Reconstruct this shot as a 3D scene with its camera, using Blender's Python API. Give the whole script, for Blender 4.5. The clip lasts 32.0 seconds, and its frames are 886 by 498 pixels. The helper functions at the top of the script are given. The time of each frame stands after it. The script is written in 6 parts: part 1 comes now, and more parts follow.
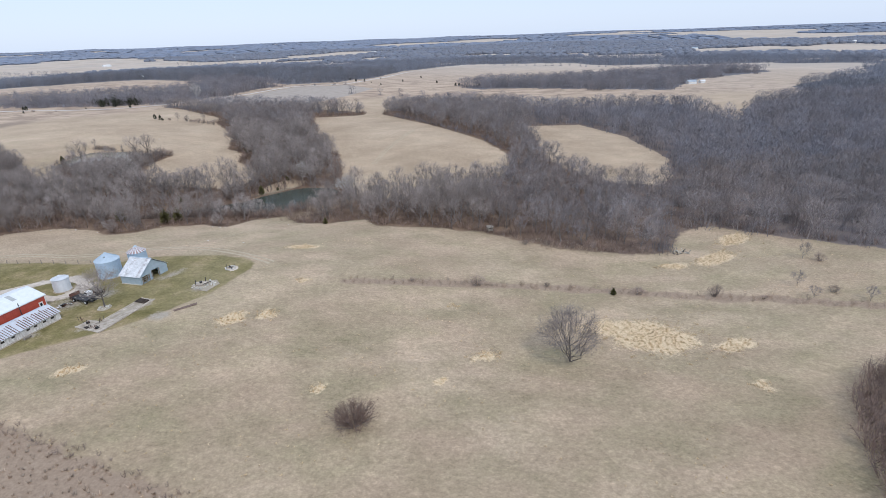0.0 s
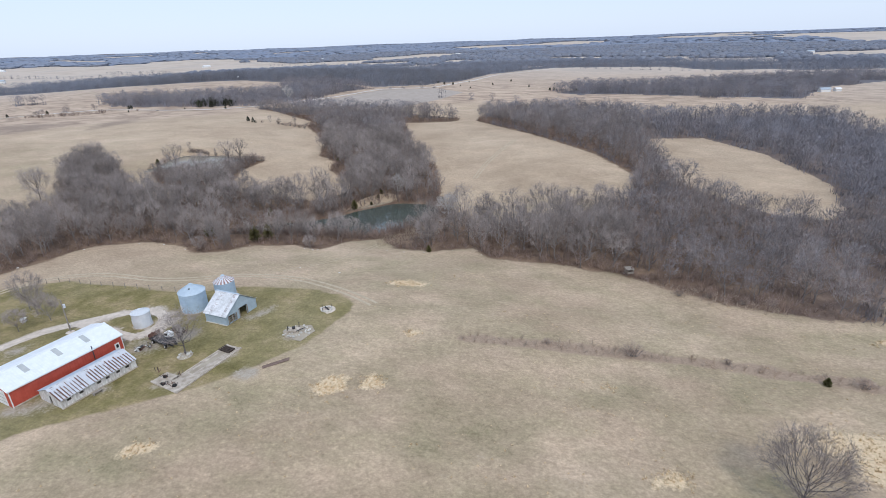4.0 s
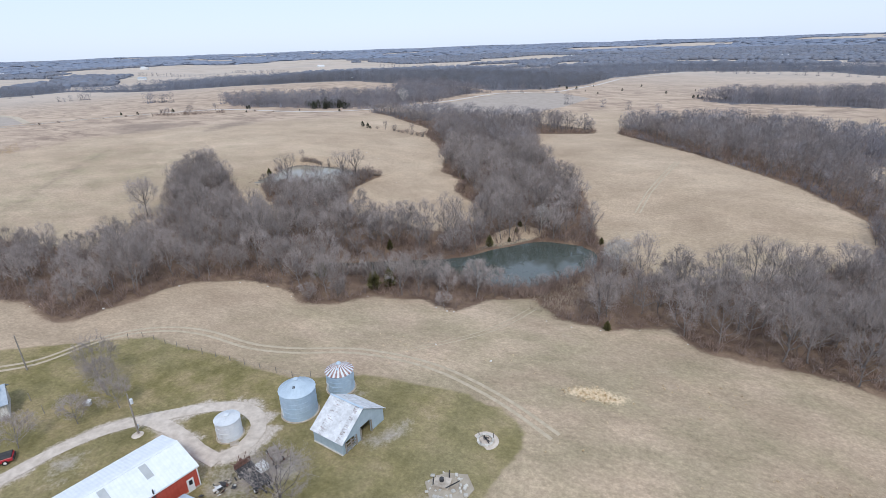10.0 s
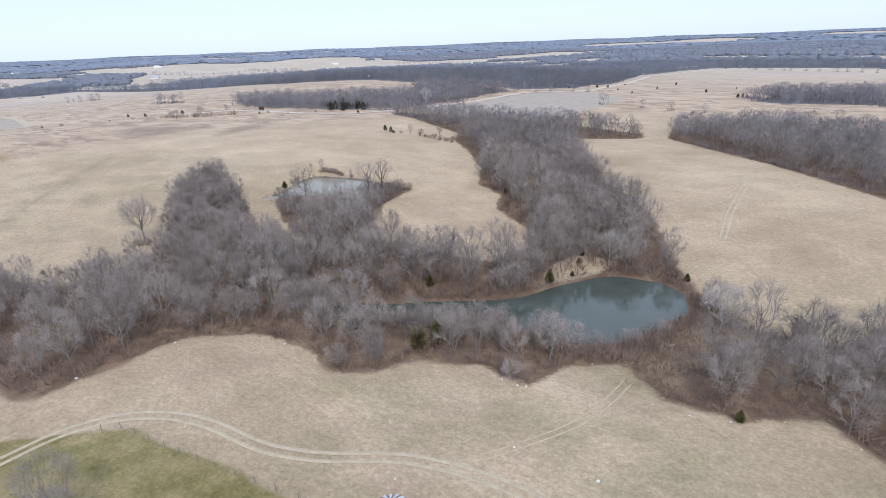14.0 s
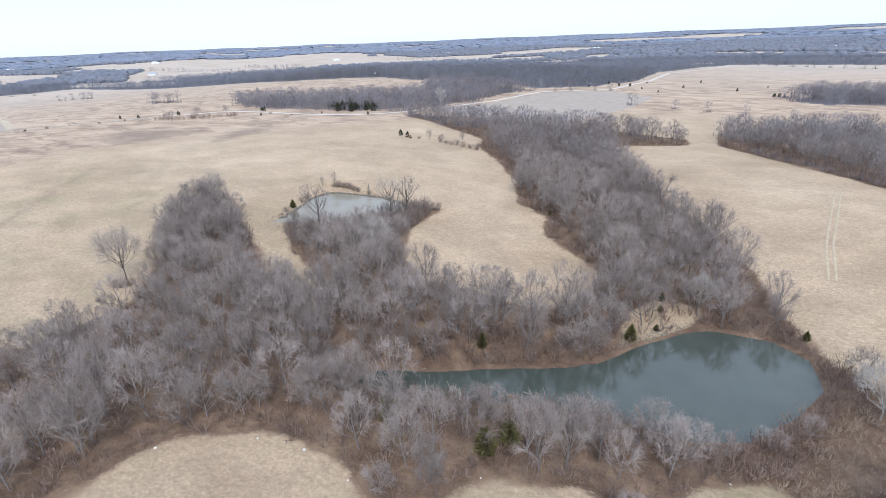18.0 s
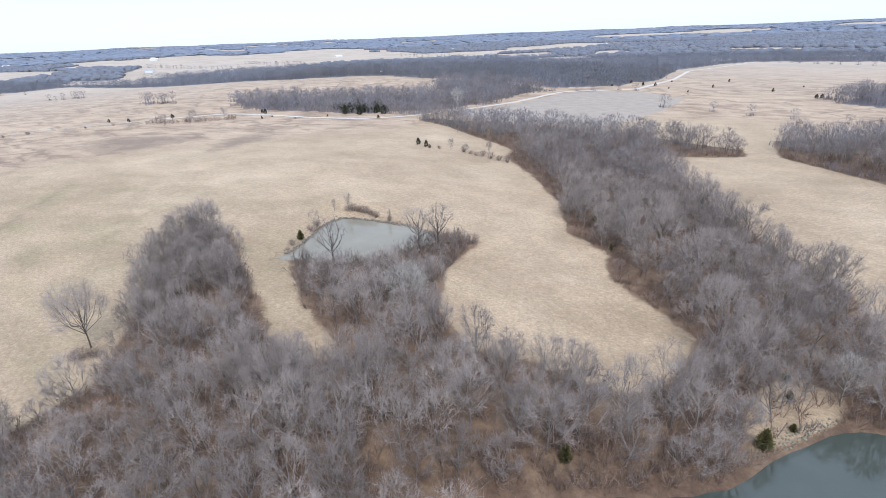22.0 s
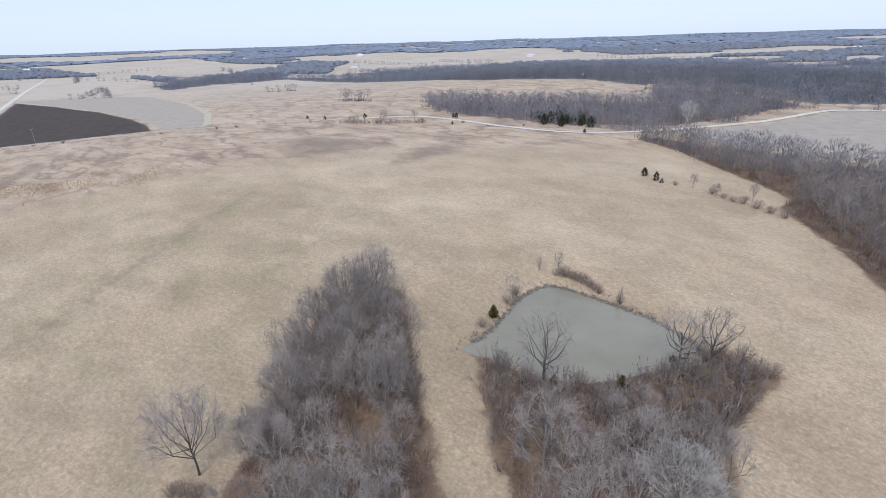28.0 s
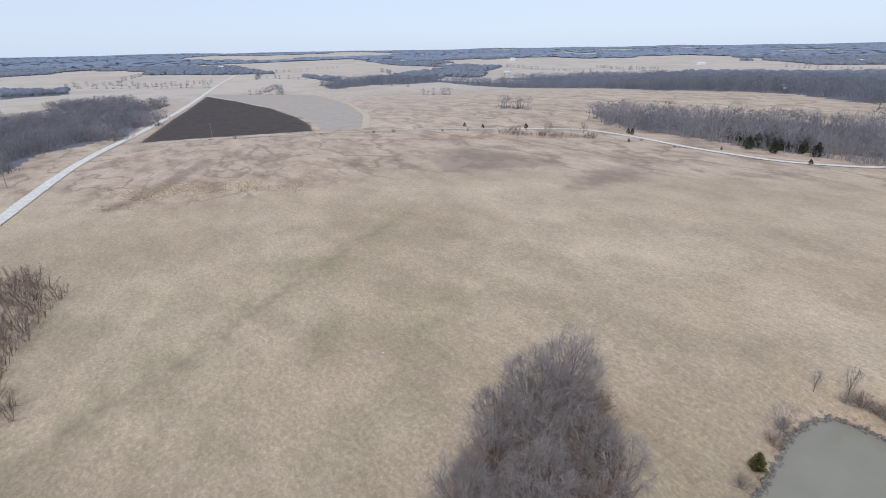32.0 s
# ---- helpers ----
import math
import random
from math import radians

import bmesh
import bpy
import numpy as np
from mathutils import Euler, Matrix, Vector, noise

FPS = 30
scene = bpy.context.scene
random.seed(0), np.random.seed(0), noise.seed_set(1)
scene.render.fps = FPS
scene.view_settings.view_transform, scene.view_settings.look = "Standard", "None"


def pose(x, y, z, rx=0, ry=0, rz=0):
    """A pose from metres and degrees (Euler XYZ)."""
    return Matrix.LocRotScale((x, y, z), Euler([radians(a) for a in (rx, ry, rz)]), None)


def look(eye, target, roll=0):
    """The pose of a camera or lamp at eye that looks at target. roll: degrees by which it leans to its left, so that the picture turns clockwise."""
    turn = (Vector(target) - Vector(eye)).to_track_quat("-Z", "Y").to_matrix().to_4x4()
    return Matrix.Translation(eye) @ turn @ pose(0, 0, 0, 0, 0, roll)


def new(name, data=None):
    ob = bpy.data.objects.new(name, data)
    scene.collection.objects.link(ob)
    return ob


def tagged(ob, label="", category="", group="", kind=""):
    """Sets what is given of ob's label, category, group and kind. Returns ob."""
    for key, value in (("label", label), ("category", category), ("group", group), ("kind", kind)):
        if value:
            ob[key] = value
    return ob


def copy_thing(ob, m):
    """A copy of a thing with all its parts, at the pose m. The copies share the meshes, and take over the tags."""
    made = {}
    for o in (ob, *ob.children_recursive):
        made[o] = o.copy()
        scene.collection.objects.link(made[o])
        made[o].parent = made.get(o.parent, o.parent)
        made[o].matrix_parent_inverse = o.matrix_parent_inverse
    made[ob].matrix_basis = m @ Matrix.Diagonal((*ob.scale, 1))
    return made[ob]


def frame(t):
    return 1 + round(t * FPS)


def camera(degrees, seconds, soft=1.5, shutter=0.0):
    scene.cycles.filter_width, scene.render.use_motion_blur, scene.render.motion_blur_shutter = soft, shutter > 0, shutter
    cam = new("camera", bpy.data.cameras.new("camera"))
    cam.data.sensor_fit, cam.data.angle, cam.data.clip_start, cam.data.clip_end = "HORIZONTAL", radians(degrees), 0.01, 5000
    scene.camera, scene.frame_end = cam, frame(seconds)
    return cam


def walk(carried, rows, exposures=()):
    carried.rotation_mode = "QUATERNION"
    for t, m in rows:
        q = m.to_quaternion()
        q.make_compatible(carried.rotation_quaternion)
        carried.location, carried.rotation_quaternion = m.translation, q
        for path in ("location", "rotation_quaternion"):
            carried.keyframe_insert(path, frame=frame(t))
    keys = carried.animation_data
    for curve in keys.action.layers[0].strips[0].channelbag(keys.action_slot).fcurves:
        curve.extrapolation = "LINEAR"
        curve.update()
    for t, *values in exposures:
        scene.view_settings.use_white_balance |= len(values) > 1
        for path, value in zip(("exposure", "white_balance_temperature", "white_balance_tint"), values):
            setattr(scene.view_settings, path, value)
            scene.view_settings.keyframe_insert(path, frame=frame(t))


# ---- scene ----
# ---- camera ----
# seconds, eye, yaw to the left, pitch, roll (degrees)
PATH = [
    (0.0, 0.0, 0.0, 55.0, -0.02, -22.44, -2.04), (0.5, -1.8, 3.5, 54.9, 1.35, -22.29, -2.08), (1.0, -3.5, 7.1, 54.8, 3.83, -22.18, -2.03),
    (1.5, -5.3, 10.7, 54.8, 6.22, -22.08, -2.01), (2.0, -7.3, 14.0, 54.9, 6.91, -22.06, -1.96), (2.5, -9.4, 17.3, 54.9, 7.30, -22.01, -1.95),
    (3.0, -11.4, 20.7, 54.9, 7.58, -22.04, -1.93), (3.5, -13.4, 24.0, 54.8, 7.91, -21.99, -1.99), (5.5, -21.1, 36.8, 54.8, 8.44, -21.92, -2.01),
    (6.0, -23.2, 40.0, 54.8, 8.65, -21.95, -2.00), (6.5, -25.3, 43.2, 54.8, 12.04, -21.78, -1.89), (7.0, -27.3, 46.5, 54.7, 15.40, -21.63, -1.80),
    (7.5, -29.4, 49.8, 54.6, 16.70, -21.54, -1.84), (8.0, -31.7, 52.9, 54.6, 17.57, -21.52, -1.79), (8.5, -34.1, 56.0, 54.6, 17.98, -21.50, -1.73),
    (9.0, -36.4, 59.1, 54.7, 18.28, -21.51, -1.78), (9.5, -38.8, 62.2, 54.6, 18.59, -21.51, -1.88), (10.0, -41.3, 65.3, 54.5, 18.80, -21.49, -1.91),
    (10.5, -43.7, 68.3, 54.4, 18.98, -21.47, -2.00), (11.0, -46.1, 71.4, 54.4, 19.27, -21.48, -2.00), (11.5, -48.6, 74.4, 54.4, 19.39, -21.52, -1.99),
    (12.0, -51.1, 77.5, 54.4, 19.54, -21.55, -2.05), (12.5, -53.5, 80.6, 54.4, 19.69, -21.59, -1.97), (13.0, -55.7, 83.7, 54.4, 19.87, -21.62, -2.00),
    (13.5, -57.9, 86.9, 54.3, 20.06, -21.65, -2.09), (14.0, -60.2, 90.1, 54.2, 20.19, -21.71, -2.21), (14.5, -62.6, 93.2, 54.1, 20.31, -21.74, -2.26),
    (16.5, -73.1, 104.5, 54.9, 20.22, -22.02, -2.38), (17.0, -75.7, 107.8, 55.0, 20.18, -22.08, -2.30), (17.5, -78.3, 111.2, 54.9, 20.16, -22.11, -2.25),
    (18.0, -80.8, 114.6, 54.8, 20.21, -22.15, -2.21), (18.5, -83.3, 118.0, 54.8, 20.20, -22.19, -2.13), (19.0, -85.8, 121.3, 54.9, 20.25, -22.25, -2.14),
    (19.5, -88.4, 124.4, 55.0, 20.21, -22.29, -2.14), (20.0, -90.9, 127.6, 55.2, 20.27, -22.36, -2.17), (20.5, -93.4, 130.9, 55.5, 20.26, -22.42, -2.24),
    (21.0, -95.9, 134.1, 55.6, 20.28, -22.47, -2.29), (21.5, -98.3, 137.3, 55.6, 20.26, -22.50, -2.29), (22.0, -100.8, 140.7, 55.8, 20.31, -22.59, -2.25),
    (22.5, -103.3, 144.0, 55.9, 20.38, -22.63, -2.33), (23.0, -105.8, 147.3, 56.0, 20.49, -22.67, -2.30), (23.5, -108.5, 150.7, 56.1, 20.93, -22.73, -2.38),
    (24.0, -111.2, 154.0, 56.1, 21.70, -22.72, -2.46), (24.5, -114.0, 157.1, 56.2, 22.03, -22.73, -2.41), (26.5, -125.9, 169.2, 56.3, 24.86, -22.73, -2.18),
    (27.0, -129.0, 172.3, 56.2, 30.82, -22.44, -2.01), (27.5, -132.0, 175.5, 56.1, 37.41, -22.15, -1.91), (28.0, -135.2, 178.1, 56.0, 39.43, -22.05, -1.77),
    (28.5, -138.7, 180.5, 56.1, 40.52, -22.02, -1.74), (29.0, -142.4, 182.7, 56.2, 42.42, -21.92, -1.63), (29.5, -146.3, 184.5, 56.2, 43.98, -21.85, -1.60),
    (30.0, -150.3, 186.2, 56.3, 47.05, -21.73, -1.47), (30.5, -154.3, 187.7, 56.2, 48.88, -21.63, -1.33), (31.0, -158.4, 189.1, 56.2, 50.80, -21.54, -1.19),
    (31.5, -162.7, 190.5, 56.0, 53.03, -21.40, -1.11), (32.0, -166.9, 191.9, 55.8, 54.56, -21.29, -1.00),
]


def aim(x, y, z, yaw, pitch, roll):
    a, b = radians(yaw), radians(pitch)
    eye = Vector((x, y, z))
    return look(eye, eye + Vector((-math.sin(a) * math.cos(b), math.cos(a) * math.cos(b), math.sin(b))), roll)


cam = camera(81.1, 32.0, soft=0.5)
walk(cam, [(t, aim(*p)) for t, *p in PATH],
     [(0, 0.0), (6, 0.02), (9, 0.04), (13, 0.16), (17, 0.35), (19, 0.41), (23, 0.40), (24.5, 0.34), (27, 0.15), (28, 0.05), (32, -0.10)])

# ---- world and sun: high thin overcast ----
world = bpy.data.worlds.new("sky")
scene.world = world
world.use_nodes = True
wn = world.node_tree.nodes
wl = world.node_tree.links
sky = wn.new("ShaderNodeTexSky")
sky.sky_type = "NISHITA"
sky.sun_disc = False
sky.sun_elevation, sky.sun_rotation = radians(42), radians(150)
sky.air_density, sky.dust_density, sky.ozone_density = 1.0, 0.6, 1.5
veil = wn.new("ShaderNodeMix")  # high thin cloud over the clear sky
veil.data_type = "RGBA"
veil.inputs[0].default_value = 0.78
veil.inputs[7].default_value = (7.5, 8.9, 11.5, 1)
wl.new(sky.outputs[0], veil.inputs[6])
wl.new(veil.outputs[2], wn["Background"].inputs[0])
wn["Background"].inputs[1].default_value = 0.1
sun = new("sun", bpy.data.lights.new("sun", "SUN"))
sun.data.energy, sun.data.angle, sun.data.color = 1.6, radians(10), (1.0, 0.96, 0.90)
sun.matrix_world = look((60, -120, 160), (0, 0, 0))


# ---- materials ----
def material(name, rough=0.9):
    m = bpy.data.materials.new(name)
    m.use_nodes = True
    b = m.node_tree.nodes["Principled BSDF"]
    b.inputs["Roughness"].default_value = rough
    b.inputs["Specular IOR Level"].default_value = 0.3
    return m, m.node_tree.nodes, m.node_tree.links, b


def noise_node(n, l, scale, detail=4, rough=0.55, coords="Object", stretch=None):
    tc = n.new("ShaderNodeTexCoord")
    nz = n.new("ShaderNodeTexNoise")
    nz.inputs["Scale"].default_value = scale
    nz.inputs["Detail"].default_value = detail
    nz.inputs["Roughness"].default_value = rough
    src = tc.outputs[coords]
    if stretch:
        mp = n.new("ShaderNodeMapping")
        mp.inputs["Scale"].default_value = stretch[:3]
        if len(stretch) > 3:
            mp.inputs["Rotation"].default_value = (0, 0, stretch[3])
        l.new(src, mp.inputs[0])
        src = mp.outputs[0]
    l.new(src, nz.inputs["Vector"])
    return nz.outputs["Fac"]


def ramp(n, l, fac, *stops):
    r = n.new("ShaderNodeValToRGB")
    e = r.color_ramp.elements
    while len(e) < len(stops):
        e.new(0.5)
    for k, (pos, col) in zip(e, stops):
        k.position, k.color = pos, (*col, 1)
    l.new(fac, r.inputs[0])
    return r.outputs[0]


def mixed(n, l, fac, a, b, kind="MIX"):
    m = n.new("ShaderNodeMix")
    m.data_type, m.blend_type = "RGBA", kind
    for sock, v in ((m.inputs[0], fac), (m.inputs[6], a), (m.inputs[7], b)):
        if isinstance(v, (int, float)):
            sock.default_value = v
        elif isinstance(v, tuple):
            sock.default_value = (*v, 1)
        else:
            l.new(v, sock)
    return m.outputs[2]


def math_node(n, l, op, a, b=0.0, clamp=False):
    m = n.new("ShaderNodeMath")
    m.operation, m.use_clamp = op, clamp
    for sock, v in zip(m.inputs, (a, b)):
        if isinstance(v, (int, float)):
            sock.default_value = v
        else:
            l.new(v, sock)
    return m.outputs[0]


def bumped(n, l, b, fac, strength=0.4, dist=0.05):
    k = n.new("ShaderNodeBump")
    k.inputs["Strength"].default_value, k.inputs["Distance"].default_value = strength, dist
    l.new(fac, k.inputs["Height"])
    l.new(k.outputs[0], b.inputs["Normal"])


def simple(name, c1, c2, scale=3.0, rough=0.85, metal=0.0, bump=0.3, stretch=None, vary=0.0, each=False):
    m, n, l, b = material(name, rough)
    f = noise_node(n, l, scale, 6, 0.6, stretch=stretch)
    col = ramp(n, l, f, (0.3, c1), (0.7, c2))
    if vary:
        oi = n.new("ShaderNodeObjectInfo")
        hs = n.new("ShaderNodeHueSaturation")
        l.new(math_node(n, l, "MULTIPLY_ADD", oi.outputs["Random"], vary), hs.inputs["Value"])
        hs.inputs["Value"].links[0].from_node.inputs[2].default_value = 1 - vary / 2
        l.new(col, hs.inputs["Color"])
        col = hs.outputs[0]
    if each:  # every plant of a mass has a tone of its own
        at = n.new("ShaderNodeAttribute")
        at.attribute_name = "tone"
        col = mixed(n, l, 1.0, col, at.outputs["Color"], "MULTIPLY")
    l.new(col, b.inputs["Base Color"])
    b.inputs["Metallic"].default_value = metal
    if bump:
        bumped(n, l, b, f, bump)
    return m


# ---- lie of the land ----
# hills and hollows: x, y, radius, height
HILLS = [
    (-480, 180, 120, 2.9), (-480, 400, 130, 4.5), (-340, 290, 100, 4.2), (-250, 200, 80, -3.7), (-200, 320, 80, 5.3),
    (-200, 460, 100, 1.5), (-110, 110, 70, 1.7), (-130, 210, 60, -0.8), (-60, 200, 50, -7.5), (-100, 300, 70, -4.4),
    (-40, 140, 50, 5.2), (0, 300, 80, 8.3), (20, 80, 60, -2.5), (40, 180, 70, -5.4), (-60, 400, 90, -1.2),
    (60, 560, 150, 2.1), (-360, 680, 200, 16.5), (150, 340, 120, -6.2), (-60, 0, 90, -3.0), (-350, 470, 100, -5.1),
    (-300, 60, 120, 2.7), (-165, 265, 45, 1.7),
]
LAKE = [(-128, 187), (-124, 191), (-112, 194), (-102, 198), (-89, 202), (-82, 206), (-75, 214), (-66, 222), (-60, 225), (-49, 223), (-44, 218),
        (-44, 208), (-50, 199), (-59, 190), (-67, 188), (-80, 190), (-102, 188), (-118, 184)]
POND = [(-185.3, 242.7), (-183.6, 248.2), (-184.5, 255.4), (-185.4, 261.2), (-186.3, 266.1), (-185.9, 271.5), (-184.4, 275.4), (-180.5, 276), (-173, 275.7), (-167, 274.7),
        (-160.9, 273.9), (-154.8, 271.2), (-150.9, 268.6), (-148.8, 263.5), (-153.1, 258.9), (-158.1, 251.7), (-162, 246.9), (-169.8, 244), (-175.8, 244.7), (-180.8, 243.2)]
YARD = [(-137, 98), (-128, 118), (-104, 124), (-88, 130), (-70, 130), (-64, 118), (-64, 106), (-70, 91), (-86, 84), (-106, 82), (-124, 88)]
LAKE_Z, POND_Z = -6.0, 2.9


def smooth(a, b, v):
    t = np.clip((v - a) / (b - a), 0, 1)
    return t * t * (3 - 2 * t)


def inside(poly, x, y):
    x, y = np.asarray(x, float), np.asarray(y, float)
    hit = np.zeros(np.broadcast(x, y).shape, bool)
    for (x0, y0), (x1, y1) in zip(poly, poly[1:] + poly[:1]):
        if y0 != y1:
            hit ^= ((y0 > y) != (y1 > y)) & (x < (x1 - x0) * (y - y0) / (y1 - y0) + x0)
    return hit


def reach(poly, x, y, closed=True):
    """Distance to a line of points."""
    best = np.full(np.broadcast(x, y).shape, 1e9)
    for (x0, y0), (x1, y1) in zip(poly, poly[1:] + (poly[:1] if closed else [])):
        dx, dy = x1 - x0, y1 - y0
        t = np.clip(((x - x0) * dx + (y - y0) * dy) / (dx * dx + dy * dy + 1e-9), 0, 1)
        best = np.minimum(best, np.hypot(x - x0 - t * dx, y - y0 - t * dy))
    return best


def signed(poly, x, y):
    """Distance to the outline, above zero inside."""
    d = reach(poly, x, y)
    return np.where(inside(poly, x, y), d, -d)


def land(x, y):
    x, y = np.asarray(x, float), np.asarray(y, float)
    z = sum(h * np.exp(-((x - a) ** 2 + (y - b) ** 2) / (2 * r * r)) for a, b, r, h in HILLS)
    d = np.hypot(x + 150, y - 250)
    z = z + smooth(500, 4500, d) * 34
    z = z + smooth(700, 1500, d) * 0.4 * (9 * np.sin(x / 310 + 1) * np.cos(y / 270) + 6 * np.sin(x / 130 + y / 190))
    w = smooth(-9, 3, signed(YARD, x, y))
    z = z * (1 - w) + 0.62 * w
    for poly, level in ((LAKE, LAKE_Z), (POND, POND_Z)):
        s = signed(poly, x, y)
        w = smooth(-9, 0, s)
        z = z * (1 - w) + (level + 0.35 - smooth(-1.4, 4, s) * 2.0) * w
    return z


def land1(x, y):
    return float(land(np.array([x]), np.array([y]))[0])


# ---- the ground: one sheet to the horizon ----
def steps(lo, hi, fine, far_lo, far_hi, grow):
    mid = list(np.arange(lo, hi + 0.1, fine))
    left, right, s = [], [], fine
    v = lo
    while v > far_lo:
        s *= grow
        v -= s
        left.append(v)
    s, v = fine, hi
    while v < far_hi:
        s *= grow
        v += s
        right.append(v)
    return np.array(left[::-1] + mid + right)


WOOD = [(-260, 135), (-188, 136), (-171, 139), (-155, 133), (-151, 136), (-146, 151), (-143, 159), (-131, 165), (-118, 165), (-107, 158),
        (-100, 162), (-95, 169), (-83, 170), (-73, 167), (-67, 177), (-57, 181), (-51, 170), (-39, 168), (-27, 173), (-22, 164), (-6, 162),
        (13, 157), (34, 144), (53, 138), (65, 138), (76, 155), (88, 158), (95, 151), (114, 137), (140, 120), (240, 90), (420, 150), (420, 430),
        (160, 430), (100, 420), (49, 450), (12, 450), (-36, 425), (-41, 388), (-20, 352), (8, 305), (24, 281), (36, 251), (28, 222), (10, 210),
        (-2, 205), (-21, 198), (-30, 203), (-42, 219), (-52, 267), (-68, 297), (-80, 345), (-90, 380), (-54, 386), (-54, 400), (-100, 425),
        (-150, 430), (-200, 437), (-221, 440), (-220, 433), (-197, 416), (-179, 397), (-161, 382), (-148, 369), (-150, 358), (-142, 345), (-136, 337), (-120, 306), (-115, 284), (-104, 275), (-102, 261),
        (-91, 251), (-84, 242), (-86, 232), (-95, 220), (-108, 222), (-118, 224), (-127, 222), (-136, 232), (-141, 246), (-140, 257),
        (-138, 269), (-148, 268), (-150, 262), (-158, 250), (-172, 243), (-180, 242), (-164, 224), (-153, 217), (-149, 210), (-158, 207),
        (-172, 219), (-183, 229), (-189, 234), (-198, 243), (-206, 250), (-213, 250), (-217, 241), (-210, 224), (-197, 209), (-185, 190),
        (-190, 168), (-260, 165)]
GLADE = [(53, 323), (91, 338), (108, 300), (111, 246), (100, 215), (89, 204), (74, 208), (56, 232), (51, 245)]
LAWN = [(-220, 70), (-200, 95), (-160, 118), (-129, 134), (-105, 131.5), (-93, 129), (-80, 134), (-60, 134), (-52, 130), (-50, 125), (-55, 110),
        (-62, 101), (-70, 94), (-90, 82), (-110, 60), (-160, 50)]
BLACK = [(-522, 226), (-670, 269), (-922, 352), (-815, 362), (-693, 361), (-573, 342), (-509, 327), (-478, 316), (-494, 284), (-511, 252)]
GREY_A = [(-935, 356), (-921, 399), (-878, 439), (-822, 463), (-703, 439), (-552, 388), (-495, 362), (-464, 342), (-476, 321), (-509, 331), (-573, 346), (-693, 365), (-815, 366)]
GREY_B = [(-178, 508), (-150, 575), (-99, 597), (-66, 562), (-82, 507), (-110, 448), (-150, 441), (-198, 447), (-214, 458), (-198, 482)]


EAST_FIELD = [(256, 551), (343, 624), (511, 683), (463, 608), (313, 480), (229, 392), (202, 350), (196, 400), (214, 457)]


def in_wood(x, y):
    return inside(WOOD, x, y) & ~inside(GLADE, x, y) & ~inside(EAST_FIELD, x, y)


gx, gy = steps(-330, 130, 2.4, -4700, 4700, 1.022), steps(40, 400, 2.4, -900, 4800, 1.022)
X, Y = np.meshgrid(gx, gy)
Z = land(X, Y)
nx, ny = len(gx), len(gy)
verts = np.stack([X.ravel(), Y.ravel(), Z.ravel()], 1)
q = np.arange(nx * ny).reshape(ny, nx)
quads = np.stack([q[:-1, :-1].ravel(), q[:-1, 1:].ravel(), q[1:, 1:].ravel(), q[1:, :-1].ravel()], 1)


def mesh_from(name, v, f, mat=None, shade=False):
    """A mesh from arrays of points and of faces with one count of corners."""
    me = bpy.data.meshes.new(name)
    v, f = np.asarray(v, np.float32), np.asarray(f, np.int32)
    me.vertices.add(len(v))
    me.vertices.foreach_set("co", v.ravel())
    me.loops.add(f.size)
    me.loops.foreach_set("vertex_index", f.ravel())
    me.polygons.add(len(f))
    me.polygons.foreach_set("loop_start", np.arange(0, f.size, f.shape[1], dtype=np.int32))
    if shade:
        me.polygons.foreach_set("use_smooth", np.ones(len(f), bool))
    me.update(calc_edges=True)
    if mat:
        me.materials.append(mat)
    return me


vx, vy = verts[:, 0], verts[:, 1]
lake_s, pond_s = signed(LAKE, vx, vy), signed(POND, vx, vy)
wood_s = np.where(inside(GLADE, vx, vy), -reach(GLADE, vx, vy), signed(WOOD, vx, vy))
wood_s = np.minimum(wood_s, -signed(EAST_FIELD, vx, vy))
cover = np.zeros((len(verts), 4), np.float32)
cover[:, 0] = smooth(-1.5, 1.5, signed(LAWN, vx, vy))
cover[:, 1] = np.maximum(smooth(-4, 3, wood_s), np.maximum(smooth(-5, -1, lake_s), 0.8 * smooth(-1.6, 0.2, pond_s)))
cover[:, 2] = smooth(-3, 3, signed(BLACK, vx, vy))
cover[:, 3] = np.maximum(smooth(-3, 3, signed(GREY_A, vx, vy)), smooth(-3, 3, signed(GREY_B, vx, vy)))
rough_s = reach([(-24, 117), (-5, 117.5), (9, 117.5), (30, 116), (48, 113), (64, 109), (78, 106.5), (110, 96)], vx, vy, False)
# straw patches: x, y, half length, half width, turn
STRAW = [(-41, 141, 4.5, 2.2, 0), (-46, 98, 3.2, 2.6, 20), (-39, 100.5, 2.2, 2.2, 0), (8, 86.5, 3, 1.6, 10), (2, 106, 1.3, 1.2, 0),
         (43, 93, 9, 6.5, -12), (34, 97, 5, 3, 0), (58, 88, 4.5, 2.2, 20), (88, 145, 7, 3, 40), (76, 132, 8, 3, 30), (63, 128, 5, 1.6, 0),
         (-70, 80.5, 2.4, 1.6, 40), (-23, 76, 1.3, 1.1, 0), (-35, 117, 1.8, 1.2, 0), (-1, 78.5, 1.2, 0.8, 0), (56, 75, 1.8, 1.4, 0)]


def straw_at(x, y):
    best = np.full(np.shape(x), -9.0)
    for a, b, l, w, turn in STRAW:
        c, s = math.cos(radians(turn)), math.sin(radians(turn))
        u, v = ((x - a) * c + (y - b) * s) / l, (-(x - a) * s + (y - b) * c) / w
        best = np.maximum(best, 1 - np.hypot(u, v))
    return best


